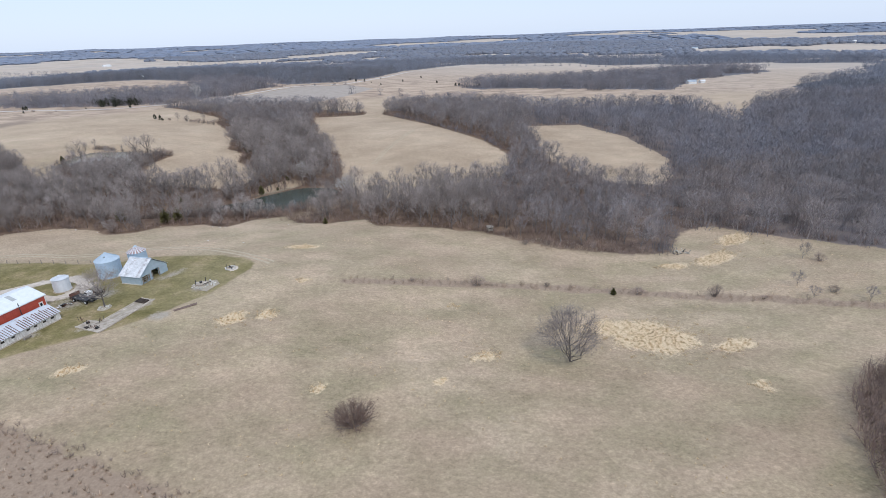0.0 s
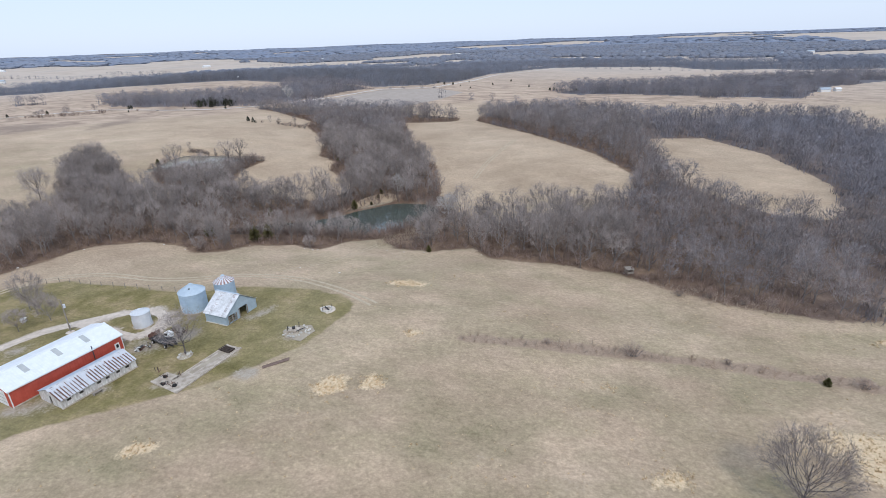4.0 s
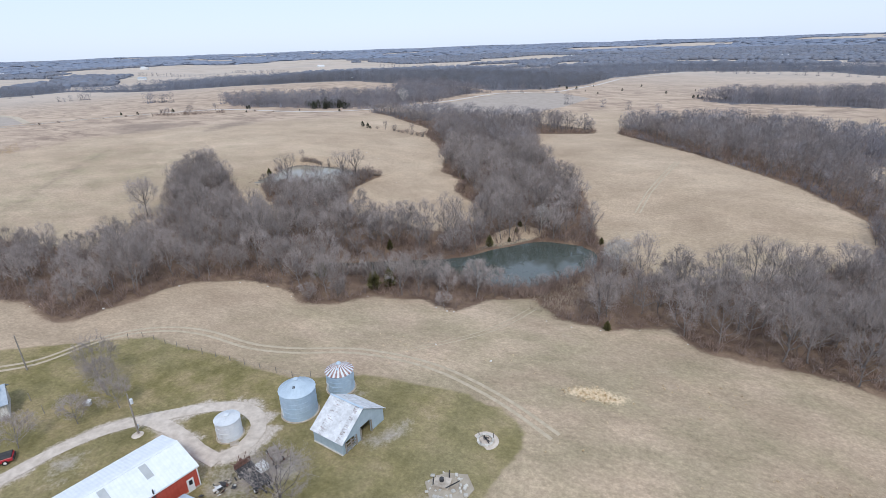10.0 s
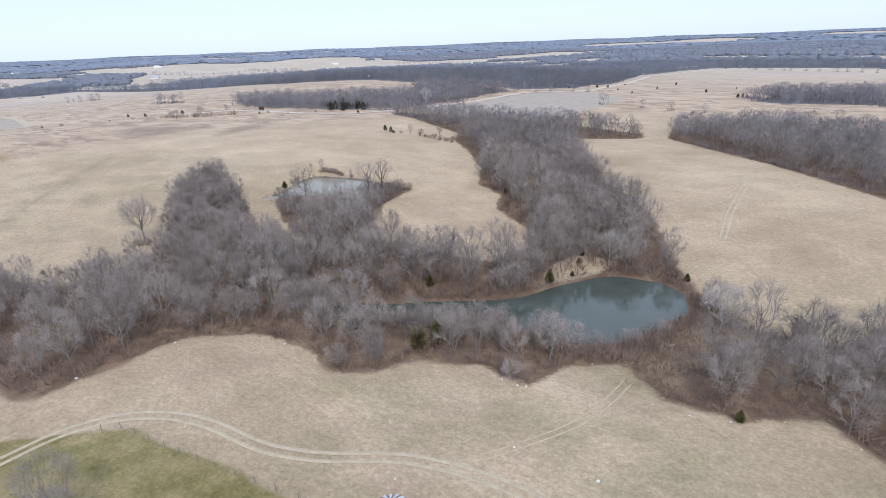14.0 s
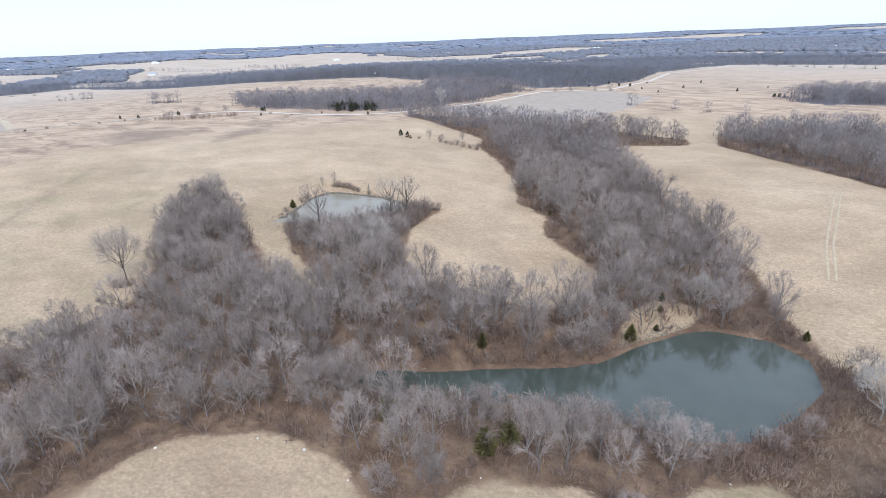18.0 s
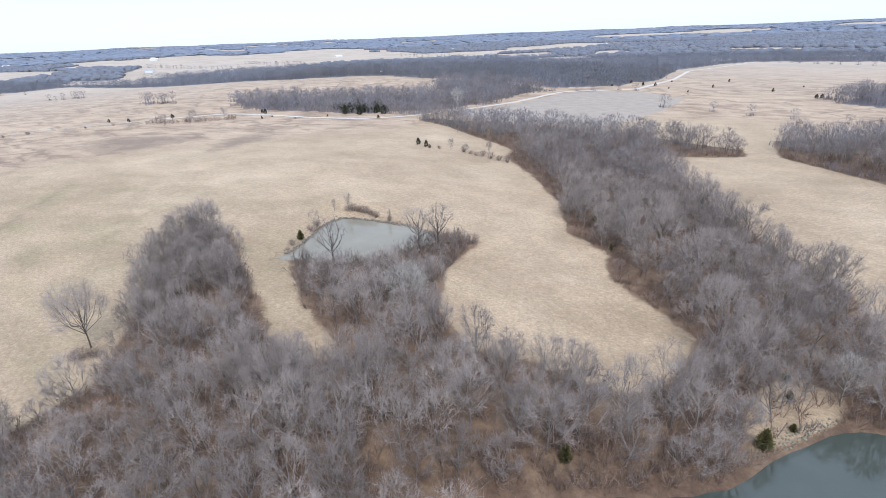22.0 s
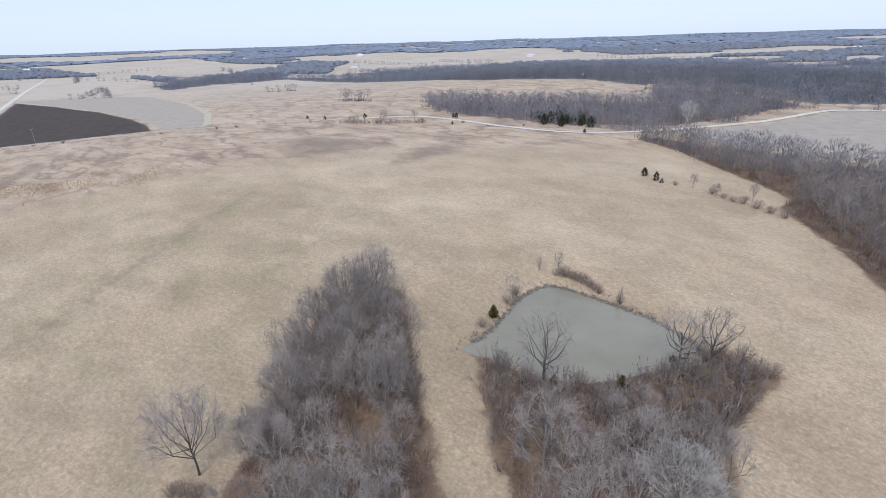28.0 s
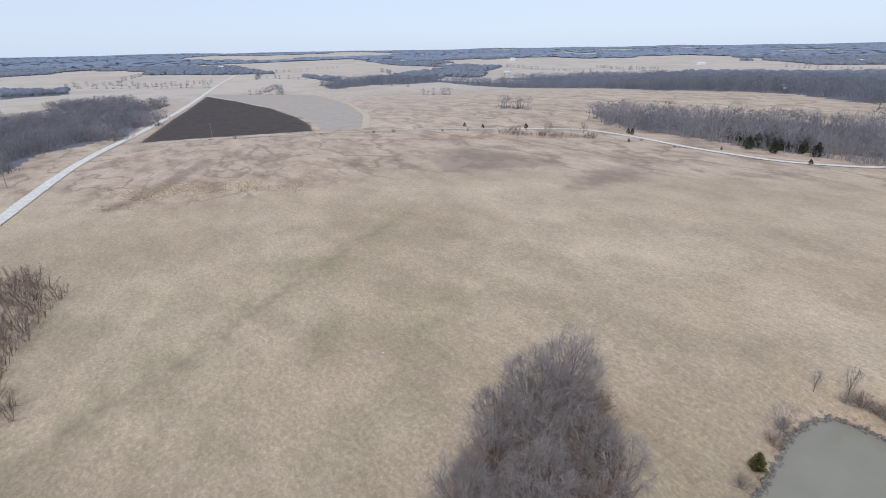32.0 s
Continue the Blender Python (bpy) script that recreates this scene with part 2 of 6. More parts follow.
CATTAIL = [(-392, 196), (-396, 208), (-394, 228), (-371, 255), (-361, 276), (-351, 269), (-358, 240), (-367, 208), (-381, 195)]
DARK_A = [(-366, 198), (-374, 209), (-390, 223), (-418, 242), (-432, 247), (-433, 242), (-421, 236), (-395, 217), (-378, 203), (-370, 195)]
DARK_B = [(-369, 335), (-368, 352), (-330, 362), (-315, 353), (-325, 324), (-335, 314)]
DARK_C = [(-285, 329), (-296, 358), (-286, 378), (-275, 356)]
THICKET_FIELD = [(-130, 20), (-110, 60), (-73, 67.5), (-40, 54.5), (-10, 40), (0, 0), (-100, -20)]
SWALE = [(-243, 165), (-250, 174), (-254, 184), (-262, 203), (-274, 221), (-285, 242), (-298, 270)]
dist = np.hypot(vx + 150, vy - 250)
cover2 = np.zeros((len(verts), 4), np.float32)
cover2[:, 0] = np.maximum(smooth(3.0, 0.5, rough_s), smooth(-2, 2, signed(THICKET_FIELD, vx, vy)))
cover2[:, 1] = smooth(-0.55, 0.6, straw_at(vx, vy))
dark = np.maximum(smooth(-3, 3, signed(DARK_A, vx, vy)), np.max([0.85 * smooth(-14, 10, signed(p, vx, vy)) for p in (DARK_B, DARK_C)], 0))
# brown prairie beyond the hay meadow's old fence line
cover2[:, 2] = np.clip(0.85 * smooth(-20, 40, signed([(-420, 140), (-345, 215), (-330, 290), (-290, 345), (-215, 395), (-190, 460), (-420, 700), (-1600, 900), (-1600, 0)], vx, vy)) , 0, 1)
cover2[:, 2] = np.maximum(cover2[:, 2], smooth(430, 520, vy) * 0.8)
cover2[:, 3] = np.maximum(dark, 0.55 * smooth(3, 0, reach(SWALE, vx, vy, False)))


OPEN = [
    [(-330, 300), (-200, 440), (-262, 448), (-370, 458), (-480, 485), (-620, 540), (-700, 590), (-880, 640), (-1000, 560), (-1500, 640), (-1600, 150),
     (-450, 100), (-300, 120)],
    [(-890, 600), (-640, 500), (-484, 485), (-448, 492), (-388, 522), (-344, 534), (-301, 546), (-255, 560), (-286, 622), (-358, 664), (-467, 643),
     (-569, 670), (-696, 672), (-895, 706)],
    [(-200, 470), (-154, 585), (-95, 615), (-60, 710), (-35, 870), (60, 1050), (230, 980), (300, 760), (511, 683), (463, 600), (313, 480), (214, 440),
     (120, 440), (-30, 440), (-54, 400), (-100, 428), (-150, 432)],
    [(-926, 836), (-1232, 1175), (-1064, 1304), (-811, 1285), (-730, 1128), (-775, 1050)],
    EAST_FIELD,
    [(-1300, 650), (-1000, 640), (-1300, 1000), (-2200, 1200), (-2200, 700)],
]
FAR_WOODS = [
    [(-232, 452), (-266, 448), (-310, 458), (-363, 462), (-415, 492), (-470, 476), (-484, 478), (-448, 486), (-425, 498), (-388, 515), (-344, 528),
     (-301, 540), (-255, 555), (-286, 622), (-230, 640), (-165, 590), (-190, 520), (-215, 470)],
    [(20, 560), (43, 541), (80, 548), (130, 535), (175, 530), (224, 512), (246, 545), (300, 610), (420, 670), (380, 740), (250, 700), (160, 660), (60, 625)],
    [(-466, 164), (-478, 174), (-527, 184), (-531, 199), (-561, 220), (-627, 240), (-818, 272), (-905, 258), (-958, 208), (-940, 185), (-830, 200), (-750, 172), (-757, 146), (-700, 130), (-600, 100), (-480, 110)],
    [(-1095, 131), (-1122, 207), (-1244, 213), (-1263, 125)],
    [(-900, 520), (-930, 600), (-900, 715), (-696, 682), (-569, 682), (-467, 654), (-358, 674), (-290, 640), (-300, 900), (-550, 845), (-659, 887),
     (-790, 760), (-940, 740), (-1050, 830), (-1150, 1000), (-1250, 1000), (-1000, 545)],
    [(-230, 640), (-165, 590), (-110, 625), (-78, 712), (-55, 880), (40, 1065), (-100, 1200), (-400, 1000), (-300, 660)],
    [(330, 500), (470, 600), (560, 650), (560, 400), (420, 380), (315, 380)],
]


def far_wood(x, y):
    """Above zero where the distant country is wooded."""
    out = np.empty(len(x))
    for k, (a, b) in enumerate(zip(x, y)):
        if math.hypot(a + 150, b - 250) < 1100:
            out[k] = noise.noise(Vector((a / 460, b / 200, 3.1))) + 0.7 * noise.noise(Vector((a / 150, b / 60, 7.7)))
        else:
            out[k] = 1.2 * noise.noise(Vector((a / 900, b / 620, 5.2))) + 0.5 * noise.noise(Vector((a / 330, b / 260, 7.7))) + 0.2 * noise.noise(Vector((a / 110, b / 90, 1.7))) - 0.03
    d = np.hypot(x + 150, y - 250)
    out = out + 0.10 + 0.18 * smooth(650, 1000, d) * smooth(-1150, -600, x + 0.25 * y - 250) + 0.15 * smooth(1500, 2400, d) + 0.15 * smooth(2800, 3600, d)
    for p in OPEN:
        out = out - smooth(-30, 10, signed(p, x, y)) * 1.5
    for p in FAR_WOODS:
        out = np.maximum(out, np.clip(signed(p, x, y) / 12, -1, 0.6))
    return np.where((d < 420) & (out < 0.55), -1, out)


wooded = np.zeros(len(verts))
far = dist > 240
wooded[far] = far_wood(vx[far], vy[far])
BANK = [(-80, 211), (-70, 219), (-63, 226), (-60, 232), (-70, 237), (-78, 226)]
cover[:, 1] *= 1 - 0.9 * smooth(-1, 2, signed(BANK, vx, vy))
cover[:, 1] = np.maximum(cover[:, 1], np.where(far, smooth(-0.06, 0.06, wooded), 0))

ground_mat, n, l, b = material("meadow", 0.95)
b.inputs["Specular IOR Level"].default_value = 0.12
b.inputs["Sheen Roughness"].default_value = 0.45
b.inputs["Sheen Tint"].default_value = (1.0, 0.80, 0.62, 1)
at1, at2 = n.new("ShaderNodeAttribute"), n.new("ShaderNodeAttribute")
at1.attribute_name, at2.attribute_name = "cover", "cover_b"
s1, s2 = n.new("ShaderNodeSeparateColor"), n.new("ShaderNodeSeparateColor")
l.new(at1.outputs["Color"], s1.inputs[0])
l.new(at2.outputs["Color"], s2.inputs[0])
big = noise_node(n, l, 0.022, 5, 0.6)
mid = noise_node(n, l, 0.16, 6, 0.65)
fine = noise_node(n, l, 2.0, 8, 0.75)
drift = noise_node(n, l, 0.06, 5, 0.6, stretch=(1, 1.8, 1, 0.6))


def edged(mask, wob=0.8, width=0.16):
    """A cover's mask with a ragged edge."""
    v = math_node(n, l, "MULTIPLY_ADD", math_node(n, l, "SUBTRACT", mid, 0.5), wob)
    v.node.inputs[2].default_value = 0
    w = math_node(n, l, "MULTIPLY_ADD", math_node(n, l, "SUBTRACT", fine, 0.5), wob * 0.7)
    l.new(v, w.node.inputs[2])
    t = math_node(n, l, "ADD", mask, w)
    mr = n.new("ShaderNodeMapRange")
    mr.interpolation_type = "SMOOTHSTEP"
    mr.inputs[1].default_value, mr.inputs[2].default_value = 0.5 - width, 0.5 + width
    l.new(t, mr.inputs[0])
    return mr.outputs[0]


hay = ramp(n, l, big, (0.32, (0.372, 0.280, 0.196)), (0.5, (0.435, 0.333, 0.238)), (0.68, (0.502, 0.393, 0.287)))
green_tan = ramp(n, l, mid, (0.35, (0.236, 0.212, 0.124)), (0.65, (0.340, 0.286, 0.184)))
at3 = n.new("ShaderNodeAttribute")
at3.attribute_name = "cover_c"
s3 = n.new("ShaderNodeSeparateColor")
l.new(at3.outputs["Color"], s3.inputs[0])
hay = mixed(n, l, math_node(n, l, "MULTIPLY", ramp(n, l, drift, (0.36, (0, 0, 0)), (0.72, (1, 1, 1))), s3.outputs[0]), hay, green_tan)
strokes = noise_node(n, l, 0.5, 7, 0.7, stretch=(1, 3.2, 1, -0.5))
clumps = noise_node(n, l, 0.75, 8, 0.82, stretch=(1, 1.7, 1, 0.9))
sweep = noise_node(n, l, 0.06, 5, 0.6, stretch=(1, 1.5, 1, 0.7))
hay = mixed(n, l, 0.34, hay, ramp(n, l, sweep, (0.36, (0.36, 0.35, 0.34)), (0.5, (0.5, 0.5, 0.5)), (0.64, (0.66, 0.655, 0.65))), "OVERLAY")
hay = mixed(n, l, 0.40, hay, ramp(n, l, clumps, (0.34, (0.24, 0.23, 0.22)), (0.5, (0.5, 0.5, 0.5)), (0.66, (0.78, 0.77, 0.75))), "OVERLAY")
hay = mixed(n, l, 0.12, hay, ramp(n, l, strokes, (0.35, (0.34, 0.33, 0.32)), (0.65, (0.66, 0.66, 0.66))), "OVERLAY")
hay = mixed(n, l, 0.6, hay, ramp(n, l, fine, (0.3, (0.30, 0.29, 0.28)), (0.5, (0.5, 0.5, 0.5)), (0.74, (0.80, 0.80, 0.80))), "OVERLAY")
lawn = ramp(n, l, mid, (0.3, (0.142, 0.124, 0.051)), (0.48, (0.222, 0.188, 0.088)), (0.70, (0.355, 0.274, 0.164)))
lawn = mixed(n, l, ramp(n, l, big, (0.45, (0, 0, 0)), (0.7, (0.5, 0.5, 0.5))), lawn, (0.33, 0.285, 0.18))
lawn = mixed(n, l, 0.4, lawn, ramp(n, l, clumps, (0.34, (0.24, 0.24, 0.22)), (0.5, (0.5, 0.5, 0.5)), (0.66, (0.78, 0.77, 0.72))), "OVERLAY")
lawn = mixed(n, l, 0.6, lawn, ramp(n, l, fine, (0.3, (0.30, 0.30, 0.28)), (0.7, (0.70, 0.70, 0.68))), "OVERLAY")
litter = ramp(n, l, mid, (0.3, (0.105, 0.070, 0.054)), (0.5, (0.180, 0.122, 0.088)), (0.74, (0.320, 0.228, 0.158)))
litter = mixed(n, l, 0.6, litter, ramp(n, l, fine, (0.3, (0.25, 0.25, 0.25)), (0.7, (0.72, 0.72, 0.72))), "OVERLAY")
prairie = ramp(n, l, drift, (0.30, (0.250, 0.178, 0.138)), (0.5, (0.440, 0.332, 0.248)), (0.70, (0.560, 0.440, 0.330)))
darkgrass = ramp(n, l, mid, (0.3, (0.150, 0.105, 0.086)), (0.7, (0.250, 0.188, 0.146)))
straw = ramp(n, l, fine, (0.3, (0.49, 0.370, 0.228)), (0.65, (0.75, 0.60, 0.41)))
black = ramp(n, l, mid, (0.3, (0.060, 0.048, 0.045)), (0.7, (0.100, 0.080, 0.072)))
grey = ramp(n, l, mid, (0.3, (0.310, 0.270, 0.240)), (0.7, (0.410, 0.360, 0.320)))
weeds = ramp(n, l, fine, (0.3, (0.235, 0.170, 0.125)), (0.7, (0.420, 0.322, 0.240)))
rills = noise_node(n, l, 0.016, 4, 0.55, stretch=(1, 1.7, 1, 0.9))
prairie = mixed(n, l, ramp(n, l, rills, (0.455, (0, 0, 0)), (0.48, (0.75, 0.75, 0.75)), (0.505, (0, 0, 0)), (0.60, (0, 0, 0)), (0.615, (0.5, 0.5, 0.5)), (0.635, (0, 0, 0))), prairie, (0.185, 0.130, 0.100))
prairie = mixed(n, l, 0.4, prairie, ramp(n, l, clumps, (0.34, (0.24, 0.23, 0.23)), (0.5, (0.5, 0.5, 0.5)), (0.66, (0.76, 0.75, 0.74))), "OVERLAY")
col = mixed(n, l, edged(s2.outputs[2], 1.0, 0.3), hay, prairie)
# far fields: dormant stubble tone with the paling of haze put into it
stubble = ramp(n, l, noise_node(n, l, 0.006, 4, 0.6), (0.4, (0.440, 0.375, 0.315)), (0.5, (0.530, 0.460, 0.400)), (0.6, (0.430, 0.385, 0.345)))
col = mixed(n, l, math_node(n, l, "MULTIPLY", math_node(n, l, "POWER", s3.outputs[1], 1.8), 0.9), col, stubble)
col = mixed(n, l, math_node(n, l, "MULTIPLY", edged(at2.outputs["Alpha"], 1.4, 0.35), ramp(n, l, drift, (0.36, (0.05, 0.05, 0.05)), (0.55, (0.9, 0.9, 0.9)))), col, darkgrass)
col = mixed(n, l, edged(s2.outputs[0], 1.0), col, weeds)
col = mixed(n, l, edged(s1.outputs[0], 0.6, 0.14), col, lawn)
bare = ramp(n, l, fine, (0.3, (0.29, 0.245, 0.195)), (0.7, (0.47, 0.42, 0.35)))
col = mixed(n, l, edged(at3.outputs["Alpha"], 1.5, 0.3), col, bare)
chips = ramp(n, l, fine, (0.3, (0.37, 0.31, 0.255)), (0.5, (0.51, 0.44, 0.37)), (0.7, (0.66, 0.585, 0.51)))
col = mixed(n, l, edged(s3.outputs[2], 1.1, 0.22), col, chips)
col = mixed(n, l, edged(s2.outputs[1], 1.4, 0.2), col, straw)
col = mixed(n, l, edged(s1.outputs[2], 0.2), col, black)
col = mixed(n, l, edged(at1.outputs["Alpha"], 0.2), col, grey)
# wood floor: blue-grey haze put into the litter colour as distance grows
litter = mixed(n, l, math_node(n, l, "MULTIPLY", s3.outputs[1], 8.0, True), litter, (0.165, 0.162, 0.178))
wood_mask = edged(s1.outputs[1], 1.3)
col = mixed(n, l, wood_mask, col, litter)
tilled = math_node(n, l, "MAXIMUM", math_node(n, l, "MAXIMUM", wood_mask, s1.outputs[2]), s1.outputs[0])
l.new(math_node(n, l, "MULTIPLY", math_node(n, l, "SUBTRACT", 1.0, tilled, True), 0.27), b.inputs["Sheen Weight"])  # dry grass stems
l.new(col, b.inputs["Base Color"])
bumped(n, l, b, fine, 0.45, 0.15)

ground_me = mesh_from("ground", verts, quads, ground_mat, True)
cover3 = np.zeros((len(verts), 4), np.float32)
cover3[:, 0] = 0.16 + 0.74 * smooth(160, 110, np.hypot(vx - 10, vy - 90)) + 0.45 * smooth(130, 50, np.hypot(vx + 250, vy - 205))
cover3[:, 0] = np.minimum(1, cover3[:, 0] + 0.6 * smooth(8, 1, reach(SWALE, vx, vy, False)))
# distance, which drives the haze tint of wood floor and far fields
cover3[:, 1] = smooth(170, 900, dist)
DRIVES = [[(-150, 62), (-132, 78), (-122, 90), (-118, 96.5), (-117, 101), (-115.8, 105), (-113.8, 109), (-109.5, 112.9), (-104, 116.6), (-99.6, 119.6),
           (-95, 120.8), (-91, 119.8), (-88.4, 116.4), (-88.4, 112.4), (-91, 109.6)],
          [(-90.8, 109.2), (-94, 109.6), (-98.5, 111.4), (-103, 113.2), (-108, 113.4)]]
cover3[:, 2] = np.max([smooth(2.2, 0.4, reach(p, vx, vy, False)) for p in DRIVES], 0)
# trodden ground about the sheds, trucks and slab: x, y, radius
for a, c, r0 in ((-86, 108, 5.5), (-82, 111, 4), (-71.5, 119.5, 2.6), (-69, 122.5, 2.4), (-58.4, 113.8, 3.5), (-74, 96, 3.5), (-69, 104, 3), (-86, 93, 3), (-92, 88, 3.5), (-100, 92, 2.5), (-80, 128, 3), (-62.5, 100, 3), (-112.1, 103, 2.6), (-110.3, 101, 2), (-96, 86.5, 2.5), (-89, 91, 2.5)):
    cover3[:, 3] = np.maximum(cover3[:, 3], 0.75 * smooth(r0 * 1.3, r0 * 0.3, np.hypot(vx - a, vy - c)))
for key, data in (("cover", cover), ("cover_b", cover2), ("cover_c", cover3)):
    ca = ground_me.color_attributes.new(key, "FLOAT_COLOR", "POINT")
    ca.data.foreach_set("color", data.ravel())
ground = tagged(new("ground", ground_me), "rolling late-winter farmland of tan hay meadow and brown leaf litter", "ground", kind="structure")

# ---- water ----
water_mat, n, l, b = material("pond_water", 0.03)
b.inputs["Specular IOR Level"].default_value = 0.9
f = noise_node(n, l, 0.05, 4)
l.new(ramp(n, l, f, (0.35, (0.050, 0.063, 0.052)), (0.65, (0.074, 0.090, 0.078))), b.inputs["Base Color"])
bumped(n, l, b, noise_node(n, l, 2.2, 3), 0.03, 0.01)
murky_mat, n, l, b = material("murky_water", 0.08)
f = noise_node(n, l, 0.08, 4)
l.new(ramp(n, l, f, (0.35, (0.245, 0.222, 0.172)), (0.65, (0.290, 0.266, 0.208))), b.inputs["Base Color"])
bumped(n, l, b, noise_node(n, l, 2.5, 3), 0.05, 0.02)


def sheet(name, poly, z, mat, label, category="pond"):
    bm = bmesh.new()
    cx, cy = np.mean(poly, 0)
    ring = []
    for x, y in poly:
        d = math.hypot(x - cx, y - cy)
        k = (d + 2.5) / d
        ring.append(bm.verts.new((cx + (x - cx) * k, cy + (y - cy) * k, z)))
    bmesh.ops.triangulate(bm, faces=[bm.faces.new(ring)])
    me = bpy.data.meshes.new(name)
    bm.normal_update()
    bm.to_mesh(me)
    bm.free()
    me.materials.append(mat)
    return tagged(new(name, me), label, category, kind="structure")


sheet("water_lake", LAKE, LAKE_Z, water_mat, "dark teal pond water below wooded banks")
sheet("water_pond", POND, POND_Z, murky_mat, "grey-green murky stock pond on the meadow")


# ---- bare trees ----
bark = simple("bark", (0.150, 0.132, 0.124), (0.290, 0.265, 0.252), 2.5, 0.95, bump=0.5, vary=0.5)
twig_mat = simple("twigs", (0.232, 0.198, 0.184), (0.418, 0.366, 0.344), 0.5, 0.95, bump=0, vary=0.5)
rest_mat = simple("woodland_twigs", (0.198, 0.172, 0.168), (0.348, 0.312, 0.308), 0.3, 0.95, bump=0, each=True)
# twigs across the valley: bluish haze of distance put into the colour
deep_mat = simple("hazed_wood_twigs", (0.190, 0.178, 0.192), (0.305, 0.288, 0.308), 0.06, 0.95, bump=0, each=True)
brush_mat = simple("brush_twigs", (0.195, 0.138, 0.115), (0.330, 0.250, 0.212), 0.25, 0.95, bump=0, each=True)
dark_bark = simple("dark_bark", (0.090, 0.075, 0.068), (0.180, 0.155, 0.142), 2.5, 0.95, bump=0.5)
white_bark = simple("white_bark", (0.36, 0.34, 0.31), (0.56, 0.54, 0.50), 1.2, 0.9, bump=0.3)


def tubes(p0, p1, r0, r1, sides):
    """Tapered tubes between rows of points: verts and triangles."""
    p0, p1 = np.asarray(p0, float), np.asarray(p1, float)
    d = p1 - p0
    d /= np.linalg.norm(d, axis=1, keepdims=True) + 1e-9
    ref = np.where(np.abs(d[:, 2:3]) > 0.9, np.array([[1.0, 0, 0]]), np.array([[0, 0, 1.0]]))
    u = np.cross(d, ref)
    u /= np.linalg.norm(u, axis=1, keepdims=True)
    w = np.cross(d, u)
    a = np.arange(sides) * 2 * np.pi / sides
    ring = u[:, None] * np.cos(a)[None, :, None] + w[:, None] * np.sin(a)[None, :, None]
    lo = p0[:, None] + ring * np.asarray(r0)[:, None, None]
    hi = p1[:, None] + ring * np.asarray(r1)[:, None, None]
    v = np.concatenate([lo, hi], 1).reshape(-1, 3)
    base = np.arange(len(p0))[:, None] * 2 * sides
    k = np.arange(sides)
    k2 = (k + 1) % sides
    f = np.concatenate([np.stack([base + k, base + k2, base + k2 + sides], -1).reshape(-1, 3),
                        np.stack([base + k, base + k2 + sides, base + k + sides], -1).reshape(-1, 3)])
    return v, f


def blades(p0, p1, w, rng):
    """Thin three-cornered twigs."""
    p0, p1 = np.asarray(p0, float), np.asarray(p1, float)
    side = np.cross(p1 - p0, rng.normal(size=p0.shape))
    side /= np.linalg.norm(side, axis=1, keepdims=True) + 1e-9
    side *= np.asarray(w)[:, None] / 2
    v = np.stack([p0 - side, p0 + side, p1], 1).reshape(-1, 3)
    return v, np.arange(len(v)).reshape(-1, 3)


def joined(*pieces):
    vs, fs, at = [], [], 0
    for v, f in pieces:
        vs.append(v)
        fs.append(f + at)
        at += len(v)
    return np.concatenate(vs), np.concatenate(fs)


def unit(v):
    return v / (np.linalg.norm(v, axis=-1, keepdims=True) + 1e-9)


def sprout(p0, p1, count, length, rng, lo=0.3, up=0.25, spread=0.9):
    """Children along each parent: starts and ends."""
    par = np.repeat(np.arange(len(p0)), count)
    t = rng.uniform(lo, 1.0, len(par))
    t[::count] = 1.0
    d = p1 - p0
    ln = np.linalg.norm(d, axis=1)[par]
    start = p0[par] + d[par] * t[:, None]
    way = unit(unit(d[par]) + rng.normal(size=(len(par), 3)) * spread * 0.62 + np.array([0, 0, up]))
    return start, start + way * (ln * length * rng.uniform(0.6, 1.15, len(par)) * (1.15 - 0.45 * t))[:, None]


